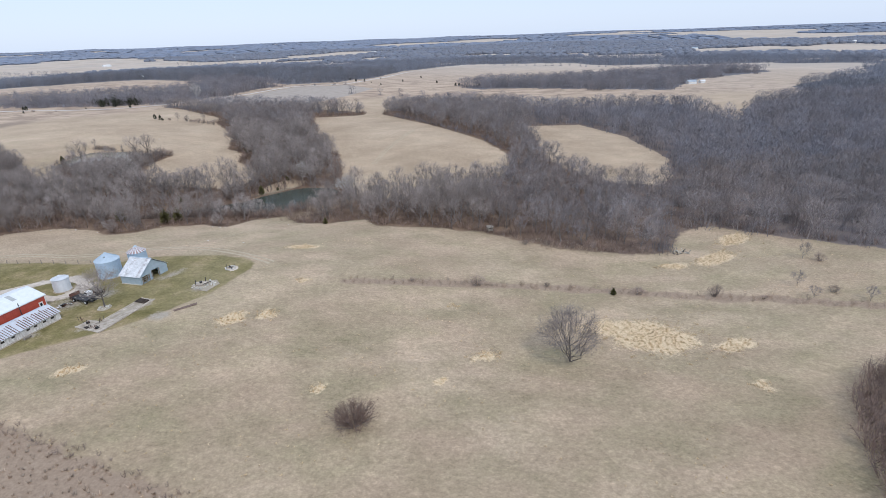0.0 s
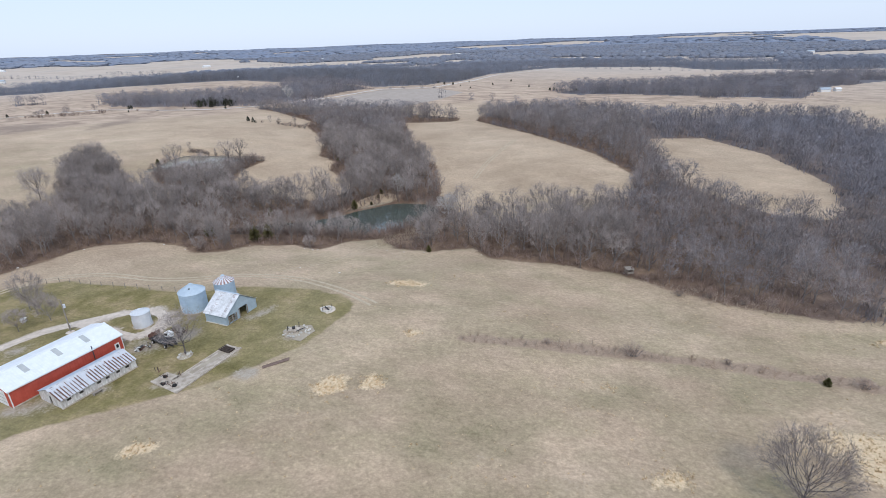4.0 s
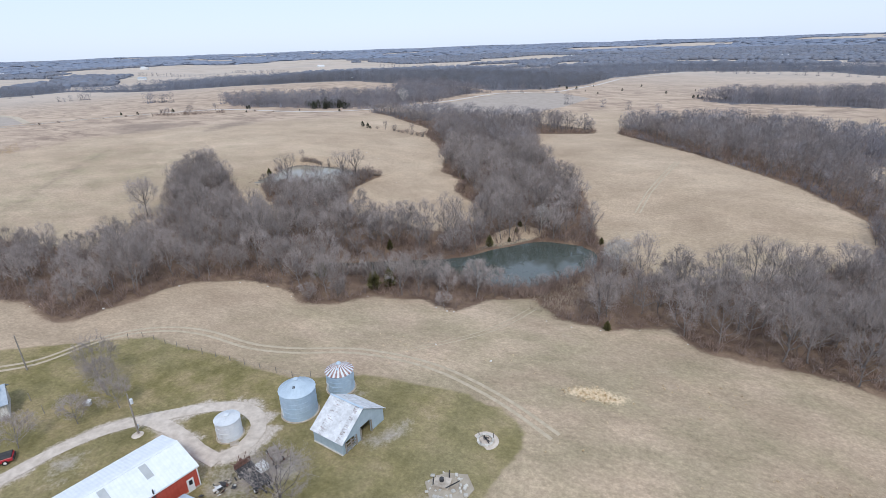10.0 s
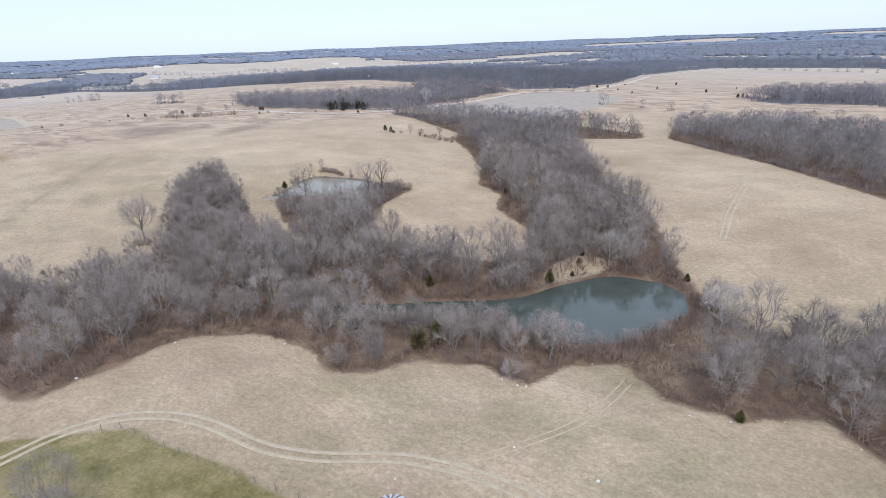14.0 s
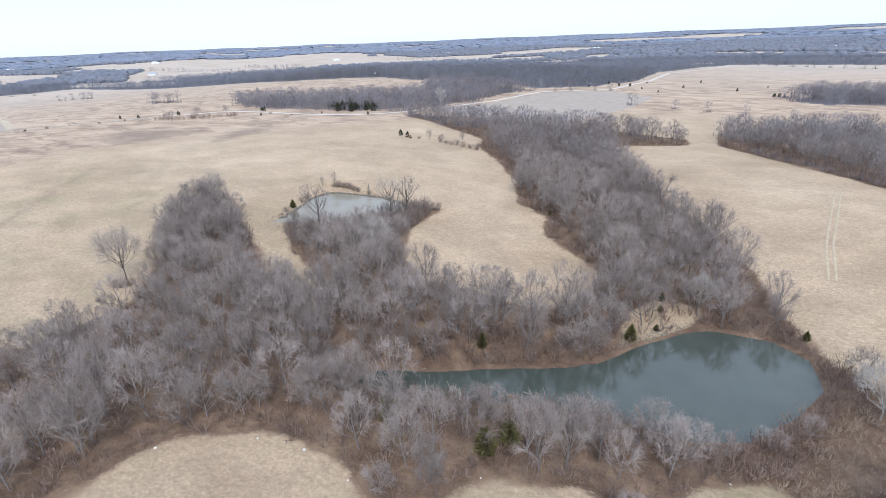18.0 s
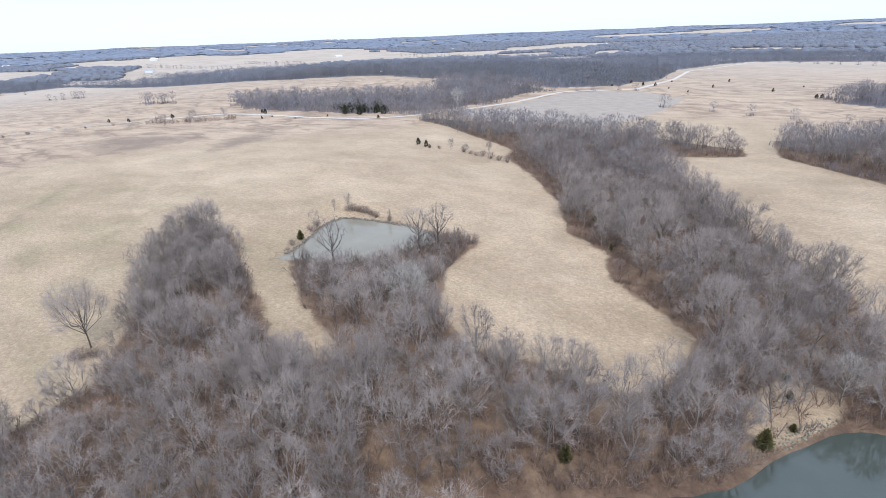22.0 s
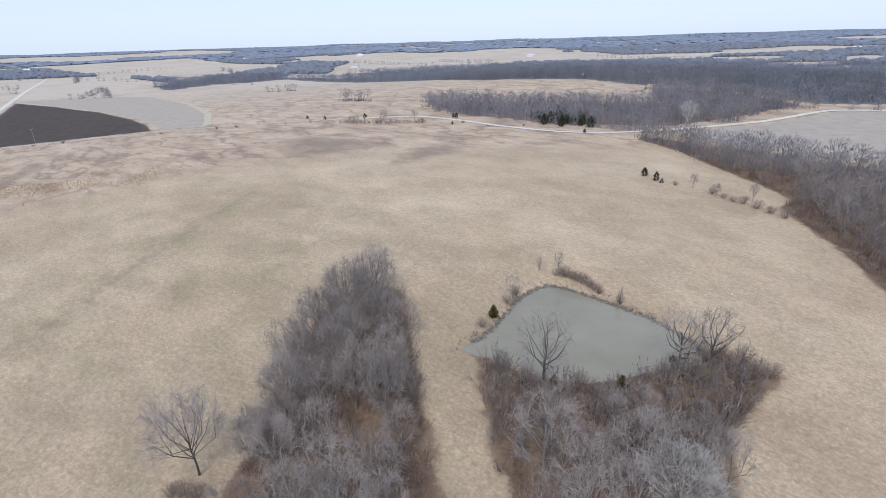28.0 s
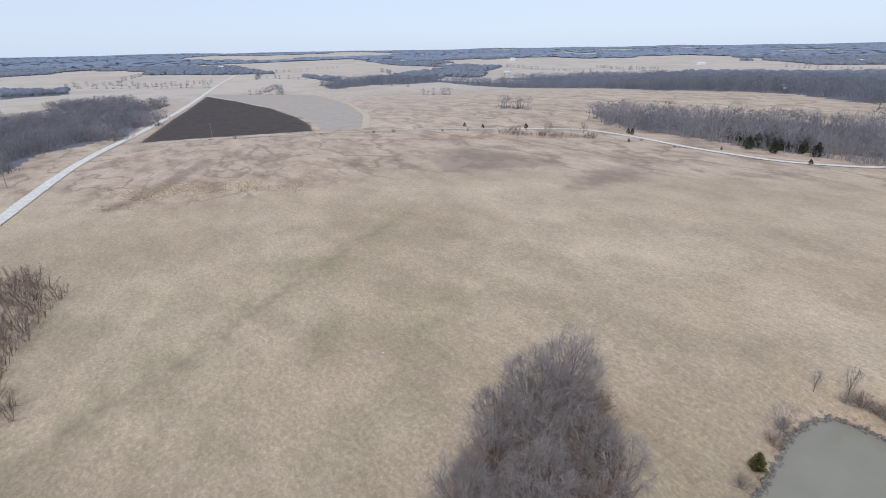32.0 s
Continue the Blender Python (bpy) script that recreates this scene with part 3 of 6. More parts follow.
def grow(seed, height, spread, limbs=9, branches=6, twigs=16, fine=1, haze=560, lift=0.9, trunk=0.014, wide=1.0, fork=0.25):
    """A bare tree: the wood (trunk and limbs) and the crown (branches and twigs), which fans out to a lumpy dome."""
    rng = np.random.RandomState(seed)
    p, r = np.array([0, 0, -0.4]), height * trunk
    lean, run = rng.normal(size=2) * 0.06, []
    for j in range(5):
        qn = p + np.array([lean[0] + rng.normal() * 0.07, lean[1] + rng.normal() * 0.07, 1.0]) * height * 0.12
        run.append((p, qn, r, r * 0.8))
        p, r = qn, r * 0.8
    a, c, r0, r1 = zip(*run)
    wood = [tubes(a, c, r0, r1, 6)]
    heart = np.array([lean[0] * height * 0.6, lean[1] * height * 0.6, height * (0.50 + 0.22 * fork)])
    below = heart[2] - height * (0.10 + 0.55 * fork)

    def skin(d, rad):
        up = np.where(d[:, 2:3] > 0, height * 0.97 - heart[2], below)
        return heart + d * np.concatenate([np.full((len(d), 2), spread), up], 1) * rad[:, None]

    k = np.arange(limbs)
    turn = k * 2.4 + rng.uniform(-0.5, 0.5, limbs)
    dz = np.clip(0.96 - (k + rng.uniform(0, 0.8, limbs)) / limbs * (1.45 - 0.5 * lift), -0.4, 0.96)
    flat = np.sqrt(1 - dz ** 2)
    way = np.stack([np.cos(turn) * flat, np.sin(turn) * flat, dz], 1)
    lump = rng.uniform(0.78, 1.08, limbs)
    f = np.clip(fork + (0.92 - fork) * (dz + 0.4) / 1.4 * rng.uniform(0.7, 1.0, limbs), fork, 0.98)
    j = np.minimum(4, (f * 5).astype(int))
    l0 = np.array([run[i][0] + (run[i][1] - run[i][0]) * (v * 5 - i) for i, v in zip(j, f)])
    lr = np.array([run[i][2] for i in j]) * rng.uniform(0.42, 0.62, limbs)
    l1 = skin(way, lump * 0.66)
    bend = (l0 + l1) / 2 + way * np.array([0.10 * spread, 0.10 * spread, 0]) + rng.normal(size=l0.shape) * spread * 0.06
    bend[:, 2] -= 0.025 * height
    wood += [tubes(l0, bend, lr, lr * 0.7, 4), tubes(bend, l1, lr * 0.7, lr * 0.32, 4)]
    par = np.repeat(k, branches)
    t = rng.uniform(-0.5, 1.0, len(par))[:, None]
    t[::branches] = 1.0
    b0 = np.where(t > 0, bend[par] + (l1 - bend)[par] * t, bend[par] + (bend - l0)[par] * t)
    bway = unit(way[par] + rng.normal(size=(len(par), 3)) * 0.36)
    b1 = skin(bway, lump[par] * rng.uniform(0.72, 0.92, len(par)))
    crown = [blades(b0, b1, np.full(len(par), height * 0.0030 + 0.024) * rng.uniform(0.7, 1.3, len(par)), rng)]
    par2 = np.repeat(np.arange(len(par)), twigs)
    t = rng.uniform(0.3, 1.0, len(par2))
    t[::twigs] = 0.97
    t0 = b0[par2] + (b1 - b0)[par2] * t[:, None]
    goal = skin(unit(bway[par2] + rng.normal(size=(len(par2), 3)) * 0.24), lump[par][par2] * rng.uniform(0.88, 1.08, len(par2)))
    goal[:, 2] += 0.03 * height
    gap = goal - t0
    ln = np.linalg.norm(gap, axis=1, keepdims=True) + 1e-6
    t1 = t0 + gap / ln * np.clip(ln, 0.05 * height, 0.15 * height)
    crown.append(blades(t0, t1, wide * rng.uniform(0.034, 0.052, len(t0)), rng))
    for more in [haze] + [len(t0)] * (fine - 1):
        i = rng.randint(0, len(t0), more)
        u0 = t0[i] + (t1 - t0)[i] * rng.uniform(0.2, 0.95, more)[:, None]
        u1 = u0 + unit(unit((t1 - t0)[i]) + rng.normal(size=(more, 3)) * 0.34 + np.array([0, 0, 0.12])) * (height * 0.075 * rng.uniform(0.5, 1.25, more))[:, None]
        crown.append(blades(u0, u1, wide * rng.uniform(0.030, 0.046, more), rng))
    return joined(*wood), joined(*crown)


def slight(seed, height, spread, count, wide):
    """A tree seen only from afar: a trunk, a few limbs and a domed haze of twigs."""
    rng = np.random.RandomState(seed)
    a = np.arange(7) * 2.4 + rng.uniform(-0.3, 0.3, 7)
    p0 = np.stack([0 * a, 0 * a, height * rng.uniform(0.2, 0.45, 7)], 1)
    p1 = np.stack([np.cos(a) * spread * 0.6, np.sin(a) * spread * 0.6, height * rng.uniform(0.55, 0.8, 7)], 1)
    return joined(tubes([(0, 0, -0.4)], [(0, 0, height * 0.6)], [height * 0.016], [0.05], 4), blades(p0, p1, np.full(7, 0.2), rng),
                  dome(rng, height, spread, count, height * 0.13, wide), skirt(rng, height, spread, count // 5, wide))


def skirt(rng, height, spread, count, wide):
    """Low brush and shoots round a trunk."""
    a, d = rng.uniform(0, 6.28, count), spread * rng.uniform(0.1, 0.95, count)
    p0 = np.stack([np.cos(a) * d, np.sin(a) * d, np.full(count, -0.1)], 1)
    p1 = p0 + np.stack([rng.normal(size=count) * 0.7, rng.normal(size=count) * 0.7, height * rng.uniform(0.15, 0.4, count)], 1)
    return blades(p0, p1, wide * 1.6 * rng.uniform(0.7, 1.3, count), rng)


def dome(rng, height, spread, count, length, wide):
    """A round crown of short twigs that fan out from the fork, lumpy and thicker towards its skin."""
    d = unit(rng.normal(size=(count, 3)) + np.array([0, 0, 0.25]))
    lumps = unit(rng.normal(size=(9, 3)) + np.array([0, 0, 0.5]))
    k = np.clip((d @ lumps.T).max(1), 0.55, 1.0)
    rad = (0.35 + 0.65 * rng.uniform(0, 1, count) ** 0.45) * (0.52 + 0.48 * k)
    mid = d * rad[:, None] * np.array([spread, spread, height * 0.38]) + np.array([0, 0, height * 0.58])
    way = unit(unit(mid - np.array([0, 0, height * 0.28])) + rng.normal(size=d.shape) * 0.36)
    half = way * (length * rng.uniform(0.6, 1.3, count) / 2)[:, None]
    return blades(mid - half, mid + half, wide * rng.uniform(0.7, 1.3, count), rng)


def bush_of(seed, height, spread, stems=16, twigs=10, fine=2, thick=1.0, haze=0):
    rng = np.random.RandomState(seed)
    a = rng.uniform(0, 2 * np.pi, stems)
    p0 = np.stack([np.cos(a), np.sin(a), 0 * a], 1) * rng.uniform(0, 0.25, stems)[:, None] * spread
    p0[:, 2] = -0.1
    out = rng.uniform(0.15, 1, stems)[:, None]
    p1 = p0 + np.stack([np.cos(a) * spread, np.sin(a) * spread, 0 * a], 1) * out * 0.8
    p1[:, 2] = height * (0.95 - 0.45 * out[:, 0] ** 2) * rng.uniform(0.75, 1, stems)
    r = np.full(stems, 0.012 * height + 0.008)
    stem = tubes(p0, p1, r, r * 0.4, 3)
    t0, t1 = sprout(p0, p1, twigs, 0.4, rng, 0.2, 0.2, 1.0)
    u0, u1 = sprout(t0, t1, fine, 0.7, rng, 0.3, 0.1, 1.1)
    mound = [dome(rng, height * 0.95, spread * 0.95, haze, 0.5, 0.028)] if haze else []
    return stem, joined(*mound, blades(t0, t1, thick * rng.uniform(0.025, 0.05, len(t0)), rng), blades(u0, u1, thick * rng.uniform(0.02, 0.035, len(u0)), rng))


def thing(name, label, category, m=None, group="", kind=""):
    ob = tagged(new(name), label, category, group, kind)
    if m is not None:
        ob.matrix_basis = m
    return ob


def meshed(name, vf, mat, parent, label="", shade=False):
    ob = new(name, mesh_from(name, *vf, mat, shade))
    ob.parent = parent
    if label:
        ob["label"] = label
    return ob


def tree_kind(name, label, wood, crown, wood_mat, crown_mat, group=""):
    ob = thing(name, label, "tree" if "shrub" not in name else "shrub", group=group)
    meshed("trunk" if "shrub" not in name else "stem", wood, wood_mat, ob, shade=True)
    meshed("crown", crown, crown_mat, ob)
    return ob


def planted(kinds, spots, rng, low=0.8, high=1.2, sink=0.05):
    """Copies of the kinds at x, y; the first of each kind is the original itself."""
    spare = list(kinds)
    for k, spot in enumerate(spots):
        x, y = spot[:2]
        s = spot[2] if len(spot) > 2 else rng.uniform(low, high)
        m = Matrix.LocRotScale((x, y, land1(x, y) - sink), Euler((0, 0, rng.uniform(0, 6.28))), (s, s, s * rng.uniform(0.92, 1.08)))
        src = kinds[k % len(kinds)]
        if src in spare:
            spare.remove(src)
            src.matrix_basis = m
        else:
            ob = copy_thing(src, m)
            ob.matrix_basis = m


def scatter(rng, box, gap, test):
    """Points in a box with about that gap, kept where test holds."""
    x0, y0, x1, y1 = box
    xs, ys = np.meshgrid(np.arange(x0, x1, gap), np.arange(y0, y1, gap))
    xs = xs.ravel() + rng.uniform(-0.5, 0.5, xs.size) * gap
    ys = ys.ravel() + rng.uniform(-0.5, 0.5, ys.size) * gap
    keep = test(xs, ys)
    return np.stack([xs[keep], ys[keep]], 1)


def massed(name, label, category, shapes, spots, scales, mat, rng, spread=0.26):
    """Many plants nobody would count, as one mesh."""
    vs, fs, tones, at = [], [], [], 0
    shade = np.random.RandomState(len(spots))
    zs = land(spots[:, 0], spots[:, 1])
    for k, ((x, y), s, z) in enumerate(zip(spots, scales, zs)):
        v, f = shapes[k % len(shapes)]
        a = rng.uniform(0, 6.28)
        c, sn = math.cos(a) * s, math.sin(a) * s
        w = np.empty(v.shape, np.float32)
        w[:, 0], w[:, 1], w[:, 2] = v[:, 0] * c - v[:, 1] * sn + x, v[:, 0] * sn + v[:, 1] * c + y, v[:, 2] * s + z
        vs.append(w)
        fs.append(f + at)
        k, warm = shade.uniform(1 - spread, 1 + spread), shade.uniform(-0.05, 0.05)
        tones.append(np.tile(np.array([k * (1 + warm), k, k * (1 - warm), 1], np.float32), (len(v), 1)))
        at += len(v)
    me = mesh_from(name, np.concatenate(vs), np.concatenate(fs), mat)
    me.color_attributes.new("tone", "FLOAT_COLOR", "POINT").data.foreach_set("color", np.concatenate(tones).ravel())
    return tagged(new(name, me), label, category, kind="stuff")


rng = np.random.RandomState(5)
near_wood = scatter(rng, (-240, 128, 60, 400), 5.3, lambda x, y: in_wood(x, y) & (signed(WOOD, x, y) > 1.6 + 2.2 * np.sin(x / 3.1 + 2 * np.sin(y / 5)) * np.sin(y / 3.7)) & (signed(LAKE, x, y) < -2) & (signed(POND, x, y) < -2))
by_pond = (signed(POND, near_wood[:, 0], near_wood[:, 1]) > -17) & (near_wood[:, 0] > -180)
by_pond |= (np.abs(near_wood[:, 0] + 78) < 36) & (near_wood[:, 1] < 194) & (signed(LAKE, near_wood[:, 0], near_wood[:, 1]) > -10)
DAM = [(-53, 177), (-46, 188), (-39, 198), (-33, 208)]
on_dam = reach(DAM, near_wood[:, 0], near_wood[:, 1], False) < 5
low_trees, near_wood = near_wood[by_pond & ~on_dam], near_wood[~by_pond & ~on_dam]
near_wood = near_wood[np.argsort(np.hypot(near_wood[:, 0] + 125, (near_wood[:, 1] - 185) * 1.1))]
single, second, rest = near_wood[:300], near_wood[300:520], near_wood[520:]
SHAPES = [grow(k, h, w, fork=0.1, lift=0.55) for k, h, w in ((1, 12, 4.3), (2, 13.5, 4.6), (3, 11, 4.0), (4, 12.5, 5.2), (5, 10, 3.9), (6, 14, 4.8))]
oaks = [tree_kind("bare_tree", "leafless grey-brown woodland tree with a twiggy crown", *v, bark, twig_mat, "woodland trees") for v in SHAPES]


def sized(spots, low, high):
    """Spots with a scale each: smaller trees towards the wood's edge."""
    s = rng.uniform(low, high, len(spots)) * (0.78 + 0.22 * smooth(0.5, 6, signed(WOOD, spots[:, 0], spots[:, 1])))
    s = s * (1 - 0.2 * smooth(-148, -172, spots[:, 0]) * smooth(205, 190, spots[:, 1]))
    return [(x, y, k) for (x, y), k in zip(spots, s)]


planted(oaks, sized(single, 0.68, 1.22), rng)
gully = [tree_kind("gully_tree", "leafless grey tree of the copse and gully", *v, bark, twig_mat, "copse trees") for v in SHAPES[:4]]
planted(gully, sized(second, 0.7, 1.25), rng)
planted(gully, low_trees, rng, 0.25, 0.52)
light = [grow(s, 12.5, w, 8, 5, 7, 1, 300, wide=1.7, fork=0.12, lift=0.55) for s, w in ((21, 4.8), (22, 5.6), (23, 4.3), (24, 5.2), (25, 6.0))]
size, state = rng.uniform(0.62, 1.12, len(rest)) * (0.78 + 0.22 * smooth(0.5, 6, signed(WOOD, rest[:, 0], rest[:, 1]))), rng.get_state()
massed("woodland", "dense leafless grey-brown woodland crowns", "woodland", [c for _, c in light], rest, size, rest_mat, rng)
rng.set_state(state)
massed("woodland", "grey-brown trunks and limbs of the woodland", "woodland", [w for w, _ in light], rest, size, bark, rng)
faint = [slight(s, 11, w, 185, 0.185) for s, w in ((31, 4.6), (32, 5.4), (33, 6.0), (34, 5.0), (35, 4.2))]


def ragged(poly, x, y, amount=14):
    """Signed depth in a wood whose edge wanders."""
    return signed(poly, x, y) + amount * (np.sin(x / 17 + 2 * np.sin(y / 23)) * np.sin(y / 13 + 1.4 * np.sin(x / 31)) - 0.25)


deep = scatter(rng, (-240, 90, 420, 444), 6.6, lambda x, y: in_wood(x, y) & ~((x > -240) & (x < 60) & (y < 400)))
near_side = deep[:, 1] < 215
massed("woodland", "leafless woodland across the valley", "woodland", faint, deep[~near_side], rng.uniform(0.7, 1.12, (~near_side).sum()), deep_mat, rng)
massed("woodland", "leafless grey-brown woodland beside the hayfield", "woodland", [slight(s, 11, w, 330, 0.12) for s, w in ((46, 4.6), (47, 5.4), (48, 4.2))], deep[near_side],
       rng.uniform(0.7, 1.15, near_side.sum()), rest_mat, rng)
beyond = scatter(rng, (-900, 80, 430, 750), 5.8, lambda x, y: (ragged(FAR_WOODS[0], x, y, 6) > 0)
                 | (ragged(FAR_WOODS[1], x, y) > 0) | (ragged(FAR_WOODS[2], x, y, 34) > 0))
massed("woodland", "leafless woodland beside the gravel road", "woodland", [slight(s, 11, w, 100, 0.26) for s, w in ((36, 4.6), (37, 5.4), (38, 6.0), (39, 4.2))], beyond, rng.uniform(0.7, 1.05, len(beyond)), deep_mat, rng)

# understorey and edges
brush = [joined(*bush_of(s, 2.8, 2.1, 7, 6, 1, 2.2)) for s in (41, 42, 43, 44)]
under = scatter(rng, (-240, 128, 60, 390), 3.3, lambda x, y: in_wood(x, y) & (signed(LAKE, x, y) < -1.5) & (signed(POND, x, y) < -1) & (reach(DAM, x, y, False) > 5))
massed("undergrowth", "reddish-brown leafless brush under the trees", "brush", brush, under, rng.uniform(0.55, 1.5, len(under)), brush_mat, rng)
edge = scatter(rng, (-260, 120, 420, 400), 2.2, lambda x, y: in_wood(x, y) & (signed(WOOD, x, y) < 3.0) & (signed(POND, x, y) < -1))
east = (edge[:, 0] > -30) & (edge[:, 1] > 185)
massed("undergrowth", "brown leafless brush along the wood's edge", "brush", brush, edge[~east], rng.uniform(0.4, 1.0, (~east).sum()), brush_mat, rng)
# the far edge's brush takes the haze-tinted twig colour
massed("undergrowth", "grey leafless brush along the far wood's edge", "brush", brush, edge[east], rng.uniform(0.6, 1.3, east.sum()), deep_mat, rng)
shore = scatter(rng, (-135, 180, -38, 236), 1.9, lambda x, y: (signed(LAKE, x, y) < -0.8) & (signed(LAKE, x, y) > -9) & in_wood(x, y) & ~inside(BANK, x, y) & (reach(DAM, x, y, False) > 4))
massed("undergrowth", "brown leafless brush crowding the lake shore", "brush", brush, shore, rng.uniform(0.6, 1.5, len(shore)), brush_mat, rng)


pond_brush = scatter(rng, (-188, 222, -136, 272), 2.3, lambda x, y: in_wood(x, y) & (signed(POND, x, y) > -18) & (signed(POND, x, y) < -1.2))
massed("undergrowth", "grey-brown bushes crowding the stock pond's bank", "brush", brush, pond_brush, rng.uniform(0.8, 1.9, len(pond_brush)), twig_mat, rng)


# distant woods
def far_tree(seed, width, height):
    """A far clump of crowns: a ragged low dome."""
    q = np.random.RandomState(seed)
    n6 = 6
    a = np.arange(n6) * 2 * np.pi / n6 + q.uniform(-0.3, 0.3, n6)
    rings = []
    for rad, z in ((0.46, 0.0), (0.52, 0.55), (0.30, 0.88)):
        k = q.uniform(0.75, 1.2, n6) * rad * width
        rings.append(np.stack([np.cos(a) * k, np.sin(a) * k, height * z * q.uniform(0.8, 1.12, n6) - 0.3], 1))
    v = np.concatenate(rings + [np.array([[0, 0, height * q.uniform(0.9, 1.05)]])])
    f = []
    for i in range(n6):
        j = (i + 1) % n6
        for o in (0, n6):
            f += [(o + i, o + j, o + n6 + j), (o + i, o + n6 + j, o + n6 + i)]
        f.append((2 * n6 + i, 2 * n6 + j, 3 * n6))
    return v, np.array(f)


r = np.random.RandomState(11)
# tone: haze of distance put into the twig colour, bluer band by band
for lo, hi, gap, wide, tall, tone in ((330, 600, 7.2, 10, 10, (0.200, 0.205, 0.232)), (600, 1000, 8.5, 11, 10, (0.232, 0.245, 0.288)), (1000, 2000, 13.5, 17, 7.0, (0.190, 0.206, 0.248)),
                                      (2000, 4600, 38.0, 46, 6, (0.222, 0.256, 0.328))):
    def test(x, y):
        d = np.hypot(x + 150, y - 250)
        ahead = (y > 60 - 0.12 * np.abs(x)) & (x < y + 200)
        ok = (d > lo) & (d < hi) & ahead & ~in_wood(x, y)
        for p in FAR_WOODS[:3]:
            ok &= ~inside(p, x, y)
        ok[ok] = far_wood(x[ok], y[ok]) > 0
        return ok
    spots = scatter(r, (-hi - 150, -hi / 2, hi * 0.9, hi + 250), gap, test)
    far_mat = simple("far_haze_twigs", tuple(0.85 * c for c in tone), tuple(1.1 * c for c in tone), 0.02, 1.0, bump=0, each=True)
    shapes = [slight(s, tall, wide * 0.5, 90 if hi < 700 else 42, 0.30 if hi < 700 else 0.5) for s in range(6)] if hi < 1500 else [joined(far_tree(s, wide * 0.92, tall * 0.9), dome(np.random.RandomState(s), tall, wide * 0.5, 14, tall * 0.3, wide * 0.06)) for s in range(6)]
    massed("woodland", "distant leafless woods tinted blue-grey for haze", "woodland", shapes, spots, r.uniform(0.65, 1.2, len(spots)), far_mat, r, 0.2 if hi < 1500 else 0.08)


# ---- gravel roads ----
gravel = simple("gravel", (0.47, 0.400, 0.335), (0.68, 0.60, 0.52), 0.9, 0.95, bump=0.4)


def ribbon(name, line, width, lift, mat, label, category="road", step=4.0, kind="structure"):
    """A strip laid along a line on the land."""
    pts = []
    for (x0, y0), (x1, y1) in zip(line, line[1:]):
        k = max(1, int(math.hypot(x1 - x0, y1 - y0) / step))
        pts += [(x0 + (x1 - x0) * i / k, y0 + (y1 - y0) * i / k) for i in range(k)]
    pts.append(line[-1])
    p = np.array(pts, float)
    for _ in range(6):
        p[1:-1] = (p[:-2] + 2 * p[1:-1] + p[2:]) / 4
    d = np.gradient(p, axis=0)
    d /= np.linalg.norm(d, axis=1, keepdims=True)
    side = np.stack([-d[:, 1], d[:, 0]], 1)
    rr = np.random.RandomState(len(p))
    w = width * (0.5 + 0.015 * rr.normal(size=(len(p), 1)))
    rows = [p + side * w * k for k in (1, 0.4, -0.4, -1)]
    v = np.concatenate([np.c_[q, land(q[:, 0], q[:, 1]) + lift + (0.06 if 0 < i < 3 else 0)] for i, q in enumerate(rows)])
    m = len(p)
    f = [(i * m + j, i * m + j + 1, (i + 1) * m + j + 1, (i + 1) * m + j) for i in range(3) for j in range(m - 1)]
    me = mesh_from(name, v, np.array(f)[:, ::-1], mat, True)
    return tagged(new(name, me), label, category, kind=kind)


road_gravel = simple("road_gravel", (0.56, 0.52, 0.47), (0.74, 0.70, 0.65), 0.5, 0.95, bump=0.3)
ribbon("road_main", [(-100, -20), (-150, 62), (-180, 92), (-230, 115.5), (-380, 168), (-465, 192), (-506, 206), (-569, 229), (-709, 275), (-1095, 404), (-1500, 545)], 4.9, 0.2, road_gravel,
       "pale gravel county road across the prairie")
dirt_road = simple("dirt_road", (0.40, 0.36, 0.31), (0.58, 0.54, 0.49), 0.4, 0.95, bump=0.3)
ribbon("road_west", [(-506, 206), (-509, 245), (-471, 308), (-432, 372), (-404, 412)], 3.0, 0.06, dirt_road, "narrow worn gravel lane along the brown prairie")
ribbon("road_north", [(-404, 412), (-374, 446), (-340, 446), (-300, 437), (-260, 433), (-235, 445),
                      (-205, 480), (-180, 515), (-155, 575), (-100, 607), (-67, 708), (-42, 857), (63, 1052)], 3.6, 0.2, road_gravel,
       "pale gravel side road along the hay meadow")
ribbon("farm_track", [(-828, 470), (-740, 452), (-651, 427), (-528, 380), (-462, 344)], 5.0, 0.1, simple("worn_sod", (0.44, 0.37, 0.28), (0.58, 0.50, 0.39), 0.3, 1.0),
       "pale worn field track round the stubble")


# ---- the farmyard ----
def part(name, bm, mat, parent, label="", bevel=0.0):
    if bevel:
        bmesh.ops.bevel(bm, geom=list(bm.edges), offset=bevel, segments=1, affect="EDGES")
    bmesh.ops.recalc_face_normals(bm, faces=bm.faces)
    me = bpy.data.meshes.new(name)
    bm.to_mesh(me)
    bm.free()
    me.materials.append(mat)
    ob = new(name, me)
    ob.parent = parent
    if label:
        ob["label"] = label
    return ob


def box(*sizes):
    """One bmesh of boxes, each x0, x1, y0, y1, z0, z1."""
    bm = bmesh.new()
    for x0, x1, y0, y1, z0, z1 in sizes:
        v = [bm.verts.new((x, y, z)) for x in (x0, x1) for y in (y0, y1) for z in (z0, z1)]
        for f in ((0, 1, 3, 2), (4, 6, 7, 5), (0, 4, 5, 1), (2, 3, 7, 6), (0, 2, 6, 4), (1, 5, 7, 3)):
            bm.faces.new([v[i] for i in f])
    return bm


